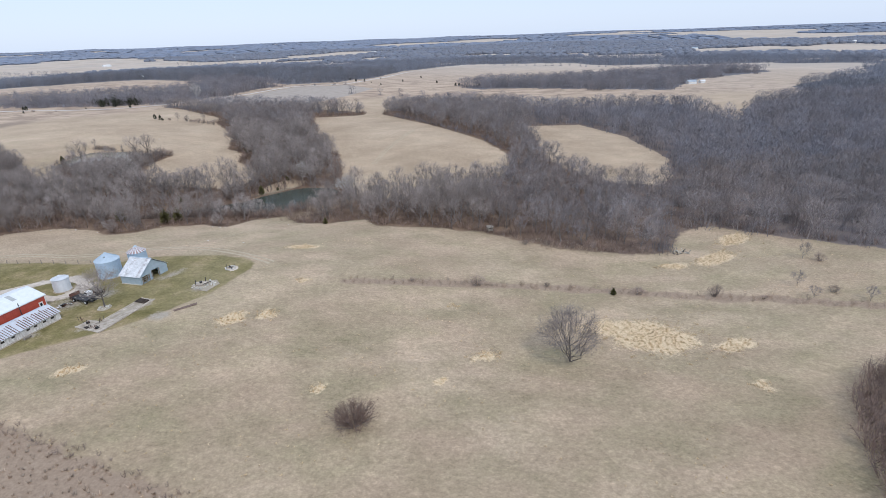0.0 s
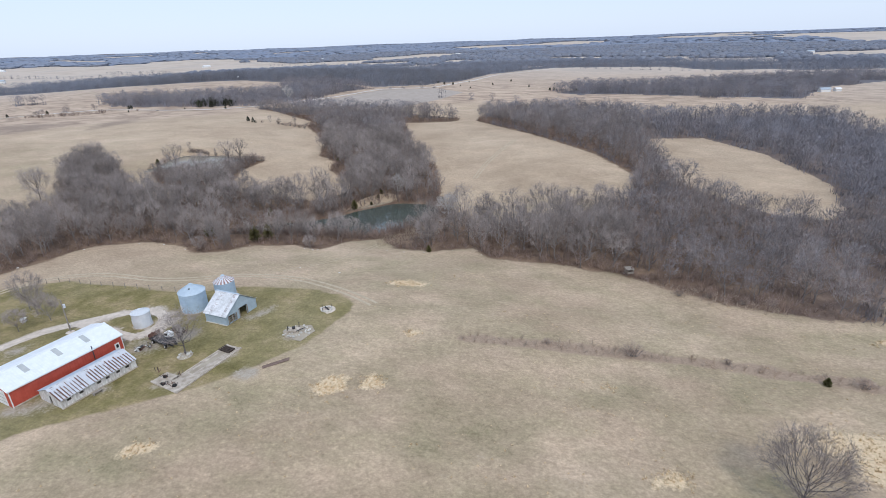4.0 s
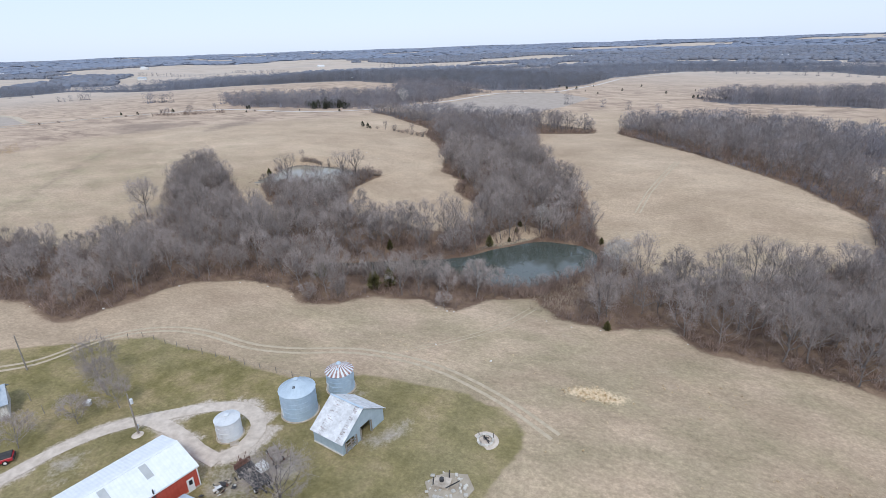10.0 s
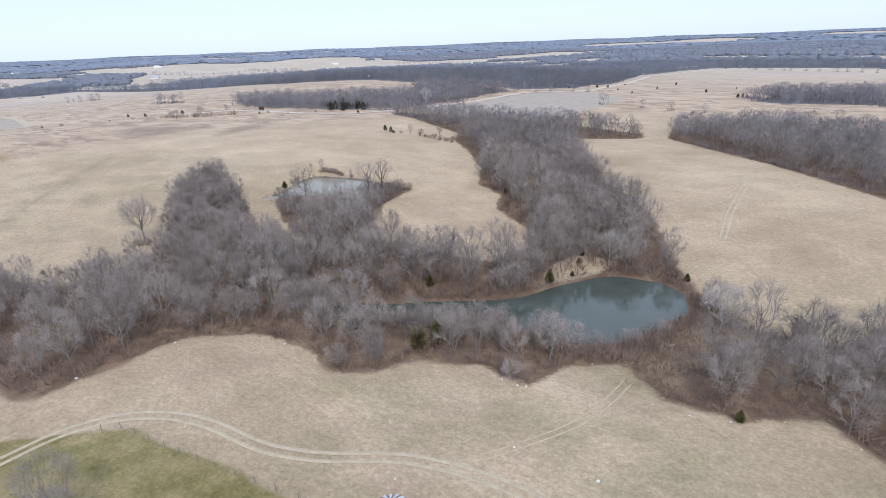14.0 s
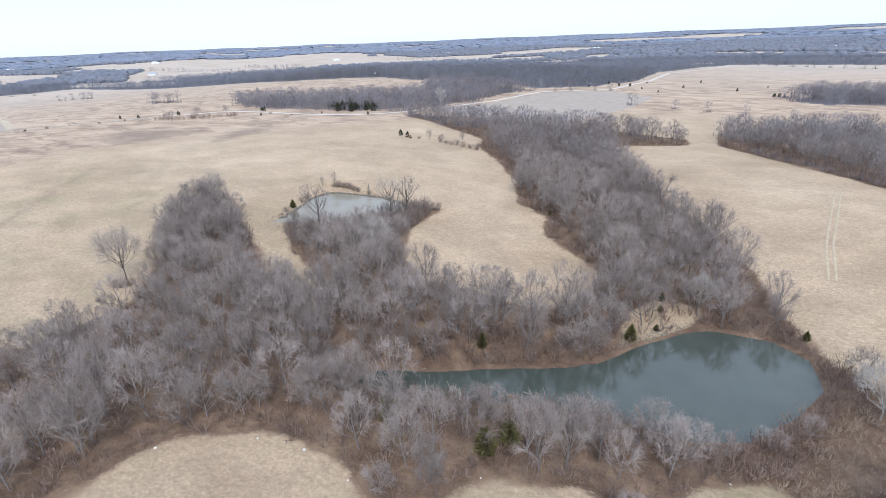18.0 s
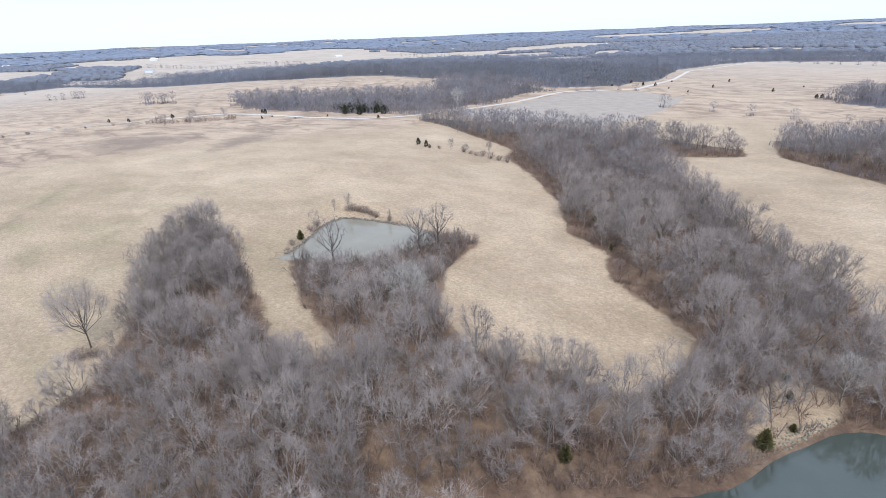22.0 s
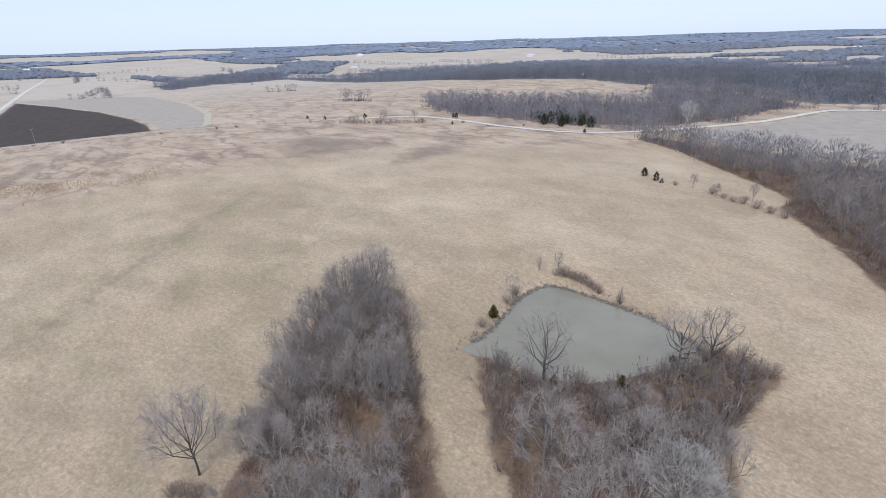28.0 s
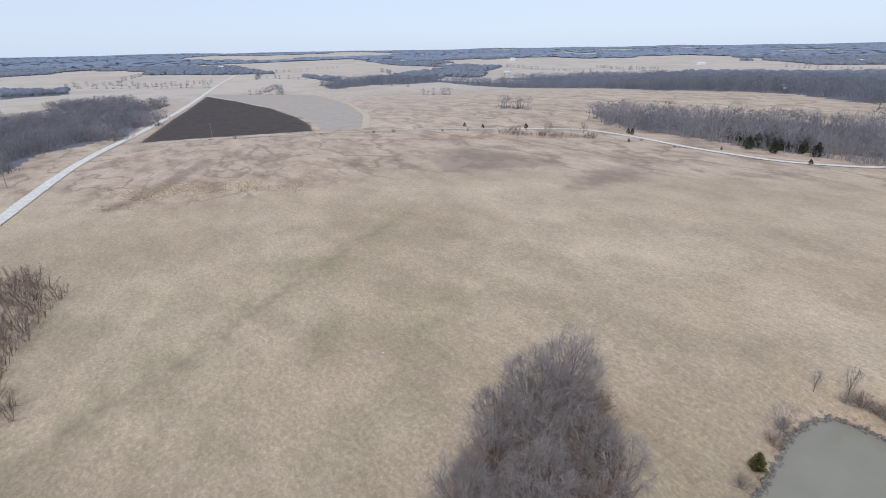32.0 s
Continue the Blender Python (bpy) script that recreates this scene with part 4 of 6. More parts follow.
def plate(corners, thick, bm=None):
    """A flat panel of that thickness under its corners."""
    bm = bm or bmesh.new()
    c = [Vector(p) for p in corners]
    nrm = (c[1] - c[0]).cross(c[2] - c[0]).normalized()
    if nrm.z < 0:
        nrm = -nrm
    up = [bm.verts.new(p) for p in c]
    lo = [bm.verts.new(p - nrm * thick) for p in c]
    k = len(c)
    bm.faces.new(up)
    bm.faces.new(lo[::-1])
    for i in range(k):
        bm.faces.new((up[i], lo[i], lo[(i + 1) % k], up[(i + 1) % k]))
    return bm


def rod(p0, p1, r, sides=8, r1=None, bm=None):
    bm = bm or bmesh.new()
    v, f = tubes([p0], [p1], [r], [r1 if r1 else r], sides)
    vs = [bm.verts.new(p) for p in v]
    for t in f:
        bm.faces.new([vs[i] for i in t])
    bm.faces.new(vs[:sides][::-1])
    bm.faces.new(vs[sides:])
    return bm


def turned(profile, sides=28, bm=None):
    """A body of revolution from radius, height pairs."""
    bm = bm or bmesh.new()
    rings = []
    for r, z in profile:
        if r < 1e-4:
            rings.append([bm.verts.new((0, 0, z))])
        else:
            rings.append([bm.verts.new((r * math.cos(6.28319 * k / sides), r * math.sin(6.28319 * k / sides), z)) for k in range(sides)])
    for a, c in zip(rings, rings[1:]):
        for k in range(sides):
            k2 = (k + 1) % sides
            if len(a) == 1 and len(c) > 1:
                bm.faces.new((a[0], c[k], c[k2]))
            elif len(c) == 1 and len(a) > 1:
                bm.faces.new((a[k], a[k2], c[0]))
            elif len(a) > 1:
                bm.faces.new((a[k], a[k2], c[k2], c[k]))
    return bm


def metal_sheet(name, c1, c2, rough=0.45, metal=0.3, ridge=0.0, axis=0, rust=None):
    """Painted or galvanised sheet with ribs and stains."""
    m, n, l, b = material(name, rough)
    f = noise_node(n, l, 0.9, 6, 0.65)
    col = ramp(n, l, f, (0.3, c1), (0.7, c2))
    if rust:
        oi = n.new("ShaderNodeObjectInfo")
        g = noise_node(n, l, 1.6, 6, 0.7, stretch=(0.5, 3.0, 0.5))
        t = math_node(n, l, "ADD", g, math_node(n, l, "MULTIPLY", math_node(n, l, "SUBTRACT", oi.outputs["Random"], 0.5), rust[2]))
        col = mixed(n, l, ramp(n, l, t, (rust[0], (0, 0, 0)), (rust[1], (1, 1, 1))), col,
                    ramp(n, l, f, (0.35, (0.085, 0.040, 0.028)), (0.65, (0.200, 0.085, 0.050))))
    l.new(col, b.inputs["Base Color"])
    b.inputs["Metallic"].default_value = metal
    if ridge:
        tc, w = n.new("ShaderNodeTexCoord"), n.new("ShaderNodeTexWave")
        w.bands_direction = "XYZ"[axis]
        w.inputs["Scale"].default_value = ridge
        l.new(tc.outputs["Object"], w.inputs["Vector"])
        bumped(n, l, b, w.outputs["Fac"], 0.5, 0.03)
    return m


roof_white = metal_sheet("white_roof_metal", (0.70, 0.74, 0.78), (0.82, 0.85, 0.88), 0.5, 0.0, 0.7, 0)
red_steel = metal_sheet("red_steel", (0.42, 0.070, 0.045), (0.52, 0.100, 0.065), 0.55, 0.0, 0.7, 0)
trim_white = metal_sheet("white_trim", (0.70, 0.70, 0.69), (0.82, 0.82, 0.81), 0.5, 0.0)
skylight_mat = metal_sheet("fibreglass", (0.40, 0.42, 0.42), (0.50, 0.52, 0.52), 0.5, 0.0)
galv = metal_sheet("galvanised", (0.36, 0.48, 0.60), (0.47, 0.59, 0.71), 0.45, 0.1, 1.6, 2)
galv_roof = metal_sheet("galvanised_roof", (0.42, 0.52, 0.61), (0.54, 0.64, 0.73), 0.45, 0.1)
bright_galv = metal_sheet("bright_galvanised", (0.60, 0.64, 0.68), (0.74, 0.77, 0.80), 0.4, 0.1, 1.6, 2)
rusty = metal_sheet("rusty_sheet", (0.50, 0.53, 0.57), (0.66, 0.68, 0.72), 0.6, 0.1, rust=(0.66, 0.80, 0.42))
rust_mat = simple("rust", (0.095, 0.050, 0.040), (0.205, 0.110, 0.085), 2.0, 0.9)
roof_rust = simple("streaked_roof_rust", (0.20, 0.085, 0.070), (0.48, 0.36, 0.33), 1.6, 0.8, stretch=(1.5, 1.5, 0.5))
weather_roof = metal_sheet("weathered_roof", (0.48, 0.49, 0.50), (0.80, 0.82, 0.85), 0.6, 0.0, rust=(0.62, 0.86, 0.3))
blue_steel = metal_sheet("blue_grey_steel", (0.33, 0.42, 0.49), (0.44, 0.53, 0.60), 0.55, 0.1, 0.9, 0)
boards_white = simple("peeling_boards", (0.36, 0.33, 0.30), (0.78, 0.77, 0.75), 1.2, 0.9, stretch=(3, 3, 0.5))
wood_grey = simple("grey_wood", (0.20, 0.175, 0.150), (0.36, 0.325, 0.285), 2.0, 0.9, stretch=(3, 3, 0.6))
dark_in = simple("interior_shade", (0.030, 0.026, 0.022), (0.060, 0.050, 0.042), 1.0, 0.95)
concrete = simple("old_concrete", (0.29, 0.245, 0.195), (0.60, 0.53, 0.455), 1.0, 0.95)
stone = simple("limestone", (0.42, 0.40, 0.36), (0.66, 0.63, 0.57), 1.2, 0.95, vary=0.4)
dirt = simple("bare_dirt", (0.30, 0.255, 0.200), (0.46, 0.405, 0.325), 0.5, 1.0)
steel_dark = simple("dark_steel", (0.030, 0.030, 0.033), (0.075, 0.072, 0.072), 1.5, 0.6)
rubber = simple("rubber", (0.018, 0.018, 0.018), (0.035, 0.034, 0.033), 2.0, 0.85)
glass = simple("dark_glass", (0.020, 0.024, 0.028), (0.035, 0.040, 0.046), 1.0, 0.08, bump=0)
paint_red = simple("red_car_paint", (0.42, 0.030, 0.045), (0.48, 0.040, 0.055), 1.0, 0.3, bump=0)
paint_white = simple("white_car_paint", (0.70, 0.70, 0.69), (0.80, 0.80, 0.79), 0.8, 0.4, bump=0)
shingle_blue = simple("blue_grey_shingles", (0.32, 0.38, 0.45), (0.46, 0.52, 0.58), 1.5, 0.8)

YARD_Z = 0.7


def at_yard(x, y, turn=0.0, z=None):
    return pose(x, y, land1(x, y) if z is None else z, 0, 0, turn)


def wall_with_holes(length, height, holes, thick=0.16, top=None):
    """A wall in the xz plane from x 0 to length, inner face on y 0; holes are x0, x1, z0, z1."""
    xs = sorted({0.0, length, *[h[0] for h in holes], *[h[1] for h in holes]})
    zs = sorted({0.0, height, *[h[2] for h in holes], *[h[3] for h in holes]})
    cells = []
    for x0, x1 in zip(xs, xs[1:]):
        for z0, z1 in zip(zs, zs[1:]):
            mx, mz = (x0 + x1) / 2, (z0 + z1) / 2
            if not any(h[0] < mx < h[1] and h[2] < mz < h[3] for h in holes):
                cells.append((x0, x1, -thick, 0, z0, z1))
    bm = box(*cells)
    if top:
        v = [bm.verts.new(p) for y in (-thick, 0) for p in ((0, y, height), (length, y, height), (length / 2, y, top))]
        bm.faces.new(v[:3])
        bm.faces.new(v[3:])
        for i, j in ((0, 1), (1, 2), (2, 0)):
            bm.faces.new((v[i], v[j], v[j + 3], v[i + 3]))
    bmesh.ops.remove_doubles(bm, verts=list(bm.verts), dist=0.0005)
    return bm


def gable_walls(ob, L, W, he, hr, mat, holes_near=(), holes_a=(), holes_b=(), holes_far=()):
    """Four walls round x 0..L, y 0..W with gables at x 0 and x L."""
    part("wall", wall_with_holes(L, he, holes_near), mat, ob).location = (0, 0.16, 0)
    part("wall", wall_with_holes(L, he, holes_far), mat, ob).location = (0, W, 0)
    for x, holes in ((0.16, holes_a), (L, holes_b)):
        w = part("wall", wall_with_holes(W - 0.34, he, holes, top=hr - 0.12), mat, ob)
        w.matrix_basis = pose(x - 0.16, 0.17, 0, 0, 0, 90)


def machine_shed():
    L, W, he, hr, o = 19.3, 9.5, 3.3, 4.7, 0.25
    ob = thing("pole_barn", "long red steel pole barn with a white metal roof", "barn", pose(-90.2, 105.1, YARD_Z - 0.05, 0, 0, 250.9) @ Matrix.Diagonal((1, -1, 1, 1)))
    gable_walls(ob, L, W, he, hr, red_steel, [(0.9, 1.5, 1.0, 1.9)], [(0.1, 0.12, 0.1, 0.12)], [(1.4, 5.6, 0, 2.9)])
    k = (hr - he) / (W / 2)
    for y0, y1, z0, z1 in ((-o, W / 2, he - o * k, hr), (W + o, W / 2, he - o * k, hr)):
        part("roof_panel", plate([(-o, y0, z0 + 0.1), (L + o, y0, z0 + 0.1), (L + o, y1, z1 + 0.1), (-o, y1, z1 + 0.1)], 0.06), roof_white, ob)
    part("ridge_cap", box((-o, L + o, W / 2 - 0.2, W / 2 + 0.2, hr + 0.06, hr + 0.14)), roof_white, ob)
    for x in (4.3, 9.2, 14.6):
        part("skylight", plate([(x, 2.0, he + 2.0 * k + 0.125), (x + 0.9, 2.0, he + 2.0 * k + 0.125), (x + 0.9, 4.3, he + 4.3 * k + 0.125), (x, 4.3, he + 4.3 * k + 0.125)], 0.02),
             skylight_mat, ob, "grey translucent skylight panel")
    part("corner_trim", box((-0.03, 0.12, -0.03, 0.10, 0, he)), trim_white, ob)
    part("corner_trim", box((L - 0.12, L + 0.03, -0.03, 0.10, 0, he)), trim_white, ob)
    part("base_board", box((0.1, L - 0.1, -0.06, -0.005, 0, 0.25)), concrete, ob)
    part("sliding_door", box((-0.08, -0.02, 0.3, 2.6, 0.05, 2.5)), trim_white, ob, "white sliding door")
    d = part("walk_door", box((0.75, 1.65, -0.07, -0.005, 0.02, 2.05)), trim_white, ob, "grey walk door with a window")
    part("window", box((0.95, 1.4, -0.09, -0.072, 1.1, 1.8)), glass, d)
    g = part("overhead_door", box((L + 0.01, L + 0.07, 1.3, 5.7, 0, 2.95)), trim_white, ob, "white overhead door")
    for z in (0.7, 1.45, 2.2):
        part("seam", box((L + 0.075, L + 0.09, 1.35, 5.65, z, z + 0.03)), wood_grey, g)
    part("stovepipe", rod((5.6, -0.18, 0.6), (5.6, -0.18, 4.0), 0.09), steel_dark, ob, "dark stovepipe")
    part("eave_trim", box((-o, L + o, -o - 0.03, -o, he - 0.16, he + 0.06)), trim_white, ob)


def poultry_shed():
    L, W, he, hr, o = 13.0, 6.4, 1.75, 3.0, 0.2
    ob = thing("low_shed", "low white shed with peeling boards and a rust-striped roof", "shed", pose(-83.6, 99.7, YARD_Z - 0.1, 0, 0, 250.7) @ Matrix.Diagonal((1, -1, 1, 1)))
    wins = [(x, x + 0.7, 0.95, 1.4) for x in (1.3, 3.0, 4.9, 6.4, 9.4, 11.4)]
    gable_walls(ob, L, W, he, hr, boards_white, wins, [(2.6, 3.3, 0.9, 1.5)], [(2.6, 3.4, 0.0, 1.7)])
    for x0, x1, z0, z1 in wins:
        # shade of the inside put in as a dark panel across each opening
        part("window", box((x0 + 0.01, x1 - 0.01, 0.04, 0.08, z0 + 0.01, z1 - 0.01)), dark_in, ob, "window opening filled by a panel in shade colour")
    part("floor", box((0.2, L - 0.2, 0.2, W - 0.2, -0.05, 0.02)), dirt, ob)
    part("foundation", box((-0.12, L + 0.12, -0.14, 0.02, -0.2, 0.22)), concrete, ob)
    k = (hr - he) / (W / 2)
    r = random.Random(4)
    count = 26
    for i in range(count):
        x0 = -o + (L + 2 * o) * i / count
        x1 = -o + (L + 2 * o) * (i + 1) / count - 0.01
        low = -o - r.uniform(0, 0.1)
        lift = r.uniform(0, 0.02)
        bm = plate([(x0, low, he + low * k + 0.08 + lift), (x1, low, he + low * k + 0.08 + lift), (x1, W / 2, hr + 0.08 + lift), (x0, W / 2, hr + 0.08 + lift)], 0.03)
        part("roof_sheet", bm, rusty, ob)
        if r.random() < 0.95:
            w = r.uniform(0.12, 0.24)
            top = r.uniform(0.62, 0.86) * W / 2
            zz = he + 0.098 + lift
            part("rusted_seam", plate([(x1 - w, low, zz + low * k), (x1, low, zz + low * k), (x1, top, zz + top * k), (x1 - w, top, zz + top * k)], 0.01), rust_mat, ob)
    for i in range(6):
        x0, x1 = -o + (L + 2 * o) * i / 6, -o + (L + 2 * o) * (i + 1) / 6 - 0.01
        part("roof_sheet", plate([(x0, W + o, he - o * k + 0.08), (x1, W + o, he - o * k + 0.08), (x1, W / 2, hr + 0.08), (x0, W / 2, hr + 0.08)], 0.03), galv_roof, ob)


def hay_barn():
    W, L, he, hr, o = 9.0, 5.8, 2.3, 5.3, 0.3
    ob = thing("hay_barn", "blue-grey steel barn with a weathered tin roof and open bay", "barn", pose(-71.9, 123.9, YARD_Z - 0.15, 0, 0, 164.6))
    gable_walls(ob, L, W, he, hr, blue_steel, [(0.8, 2.0, 0.2, 1.9)], [(2.8, 5.0, 0.0, 2.29), (6.3, 8.2, 0.5, 1.9)], [], [(0.4, 5.2, 0.4, 0.42)])
    k = (hr - he) / (W / 2)
    r = random.Random(8)
    for y0, y1 in ((-o, W / 2), (W + o, W / 2)):
        rows = 9
        z0 = he - o * k
        for i in range(rows):
            x0, x1 = -0.35 + (L + 0.7) * i / rows, -0.35 + (L + 0.7) * (i + 1) / rows - 0.012
            e = r.uniform(0, 0.025)
            part("roof_sheet", plate([(x0, y0, z0 + 0.1 + e), (x1, y0, z0 + 0.1 + e), (x1, y1, hr + 0.1 + e), (x0, y1, hr + 0.1 + e)], 0.03), weather_roof, ob)
    part("ridge_cap", box((-0.35, L + 0.35, W / 2 - 0.16, W / 2 + 0.16, hr + 0.09, hr + 0.15)), galv_roof, ob)
    part("dirt_floor", box((0.2, L - 0.2, 0.2, W - 0.2, -0.05, 0.03)), dirt, ob)
    for y in (2.95, 5.25, 6.2, 7.3, 8.4):
        part("post", box((-0.22, -0.06, y - 0.08, y + 0.08, -0.1, 2.2 if y < 5.5 else 1.9)), wood_grey, ob)
    for z in (0.5, 1.0, 1.5):
        part("rail", box((-0.2, -0.1, 6.2, 8.5, z, z + 0.12)), wood_grey, ob)
    part("bale", box((2.2, 4.4, 3.0, 4.6, 0.03, 1.1)), simple("hay_bale", (0.30, 0.22, 0.11), (0.46, 0.36, 0.20), 3, 0.95), ob)
    part("apron", box((-1.1, -0.02, 0.2, 8.8, -0.2, 0.06)), dirt, ob, "pale worn dirt apron")
    part("sill", box((0.0, L, W - 0.02, W + 0.12, -0.3, 0.25)), stone, ob)


def grain_bin(x, y, R, H, mat, cap, label, rusted=False, wide=0.30):
    ob = thing("grain_bin", label, "grain bin", pose(x, y, YARD_Z - 0.08, 0, 0, 20), group="grain bins")
    prof, z = [(R, 0)], 0.0
    while z < H - 0.01:
        z1 = min(z + 0.82, H)
        prof += [(R, z1 - 0.05), (R + 0.035, z1 - 0.03), (R + 0.035, z1 - 0.01), (R, z1)]
        z = z1
    part("wall", turned(prof, 40), mat, ob)
    peak = H + R * wide * 1.9
    n = 36 if rusted else 24
    for k in range(n):
        a0, a1 = 6.28319 * k / n, 6.28319 * (k + 1) / n
        pts = [((R + 0.12) * math.cos(a0), (R + 0.12) * math.sin(a0), H - 0.02), ((R + 0.12) * math.cos(a1), (R + 0.12) * math.sin(a1), H - 0.02),
               (0.38 * math.cos(a1), 0.38 * math.sin(a1), peak - 0.06), (0.38 * math.cos(a0), 0.38 * math.sin(a0), peak - 0.06)]
        part("roof_panel", plate(pts, 0.03), roof_rust if rusted and k % 2 == 0 else bright_galv if rusted else cap, ob)
        if not rusted:
            part("roof_rib", rod(((R + 0.1) * math.cos(a0), (R + 0.1) * math.sin(a0), H + 0.02), (0.4 * math.cos(a0), 0.4 * math.sin(a0), peak - 0.02), 0.03, 4), cap, ob)
    part("roof_cap", turned([(0.42, peak - 0.1), (0.42, peak + 0.08), (0.30, peak + 0.16), (0.001, peak + 0.2)], 16), cap, ob)
    a = radians(-75)
    d = part("door", box((-0.35, 0.35, -R - 0.05, -R + 0.12, 0.7, 1.9)), bright_galv, ob, "pale hatch door")
    d.rotation_euler = (0, 0, a + radians(20))
    hch = part("roof_hatch", box((-0.17, 0.17, -0.2, 0.2, 0, 0.1)), steel_dark if mat is galv and not rusted else cap, ob)
    hch.location, hch.rotation_euler = (R * 0.45 * math.cos(-1.6), R * 0.45 * math.sin(-1.6), H + (peak - H) * 0.55 + 0.03), (0.45, 0, 0)
    for k in range(9):
        s = -1.5 - k * 0.09
        p = Vector(((R + 0.06) * math.cos(2.9), (R + 0.06) * math.sin(2.9), 0.4 + k * 0.45))
        if p.z < H - 0.2:
            part("ladder_rung", rod(p + Vector((0, -0.2, 0)), p + Vector((0, 0.2, 0)), 0.02, 4), steel_dark, ob)
    part("base_ring", turned([(R + 0.25, -0.1), (R + 0.25, 0.08), (R, 0.1)], 40), concrete, ob)
    return ob


machine_shed()
poultry_shed()
hay_barn()
grain_bin(-85.7, 122.1, 2.8, 4.5, galv, galv_roof, "tall galvanised grain bin with a ribbed conical roof")
grain_bin(-82.3, 129.4, 2.3, 3.6, galv, galv_roof, "galvanised grain bin with rust-streaked roof panels", True)
grain_bin(-92.9, 114.3, 1.8, 3.2, bright_galv, bright_galv, "short bright galvanised bin inside the drive's loop", wide=0.16)
part("step", box((-0.6, 0.6, -0.35, 0.35, 0, 0.15)), concrete, thing("concrete_step", "small pale concrete step by the short bin", "step", pose(-90.9, 112.7, YARD_Z, 0, 0, 35)))


def wheel(ob, x, y, r=0.36, w=0.24):
    t = part("wheel", rod((x, y - w / 2, r), (x, y + w / 2, r), r, 16), rubber, ob)
    part("rim", rod((x, y - w / 2 - 0.015, r), (x, y + w / 2 + 0.015, r), r * 0.55, 12), trim_white, t)


def pickup(m, paint, label, cover_mat):
    ob = thing("pickup_truck", label, "pickup", m)
    part("body", box((-2.6, 2.6, -0.92, 0.92, 0.42, 0.98), (0.75, 2.55, -0.88, 0.88, 0.98, 1.08)), paint, ob, bevel=0.05)
    cab = bmesh.new()
    lo = [cab.verts.new(p) for p in ((-0.75, -0.86, 0.98), (1.05, -0.86, 0.98), (1.05, 0.86, 0.98), (-0.75, 0.86, 0.98))]
    hi = [cab.verts.new(p) for p in ((-0.6, -0.72, 1.72), (0.45, -0.72, 1.72), (0.45, 0.72, 1.72), (-0.6, 0.72, 1.72))]
    cab.faces.new(hi)
    for i in range(4):
        cab.faces.new((lo[i], lo[(i + 1) % 4], hi[(i + 1) % 4], hi[i]))
    c = part("cab", cab, paint, ob)
    part("windscreen", plate([(1.03, -0.74, 1.06), (1.03, 0.74, 1.06), (0.52, 0.66, 1.66), (0.52, -0.66, 1.66)], 0.02), glass, c).location = (0.03, 0, 0.02)
    for s in (-1, 1):
        part("side_window", box((-0.55, 0.5, s * 0.81 - 0.03, s * 0.81 + 0.03, 1.12, 1.55)), glass, c)
    part("bed_cover", box((-2.5, -0.85, -0.84, 0.84, 0.985, 1.12)), cover_mat, ob, "dark bed cover")
    part("bumper", box((2.58, 2.72, -0.9, 0.9, 0.45, 0.68)), steel_dark, ob)
    part("bumper", box((-2.72, -2.58, -0.9, 0.9, 0.45, 0.68)), steel_dark, ob)
    for x in (-1.65, 1.65):
        for y in (-0.86, 0.86):
            wheel(ob, x, y)
    for y in (-0.65, 0.65):
        part("headlight", box((2.59, 2.63, y - 0.18, y + 0.18, 0.75, 0.92)), trim_white, ob)


pickup(at_yard(-121.9, 99.4, 228), paint_red, "red pickup truck parked on the gravel drive", steel_dark)


def flatbed():
    ob = thing("flatbed_truck", "old flatbed truck with a black deck and white cab", "truck", at_yard(-83.3, 107.6, -22))
    part("deck", box((-3.1, 2.2, -1.2, 1.2, 0.95, 1.1)), steel_dark, ob, "black worn flatbed deck", 0.02)
    part("frame_rail", box((-3.0, 3.4, -0.5, -0.35, 0.65, 0.93)), steel_dark, ob)
    part("frame_rail", box((-3.0, 3.4, 0.35, 0.5, 0.65, 0.93)), steel_dark, ob)
    part("headboard", box((-3.15, -3.02, -1.2, 1.2, 1.1, 1.9)), rust_mat, ob, "rusty tan headboard")
    c = part("cab", box((-1.2, 0.3, 0.75, 2.1, 0.9, 1.9)), paint_white, ob, "white cab shell", 0.16)
    part("window", box((-0.9, 0.0, 0.72, 0.76, 1.35, 1.75)), glass, c)
    for x in (-2.3, 1.6):
        for y in (-1.0, 1.0):
            wheel(ob, x, y, 0.42, 0.28)
    r = random.Random(3)
    for k in range(5):
        x, y = r.uniform(-2.4, 1.6), r.uniform(-0.9, 0.6)
        part("scrap", box((x, x + r.uniform(0.2, 0.6), y, y + r.uniform(0.1, 0.3), 1.1, 1.1 + r.uniform(0.06, 0.2))), wood_grey, ob)


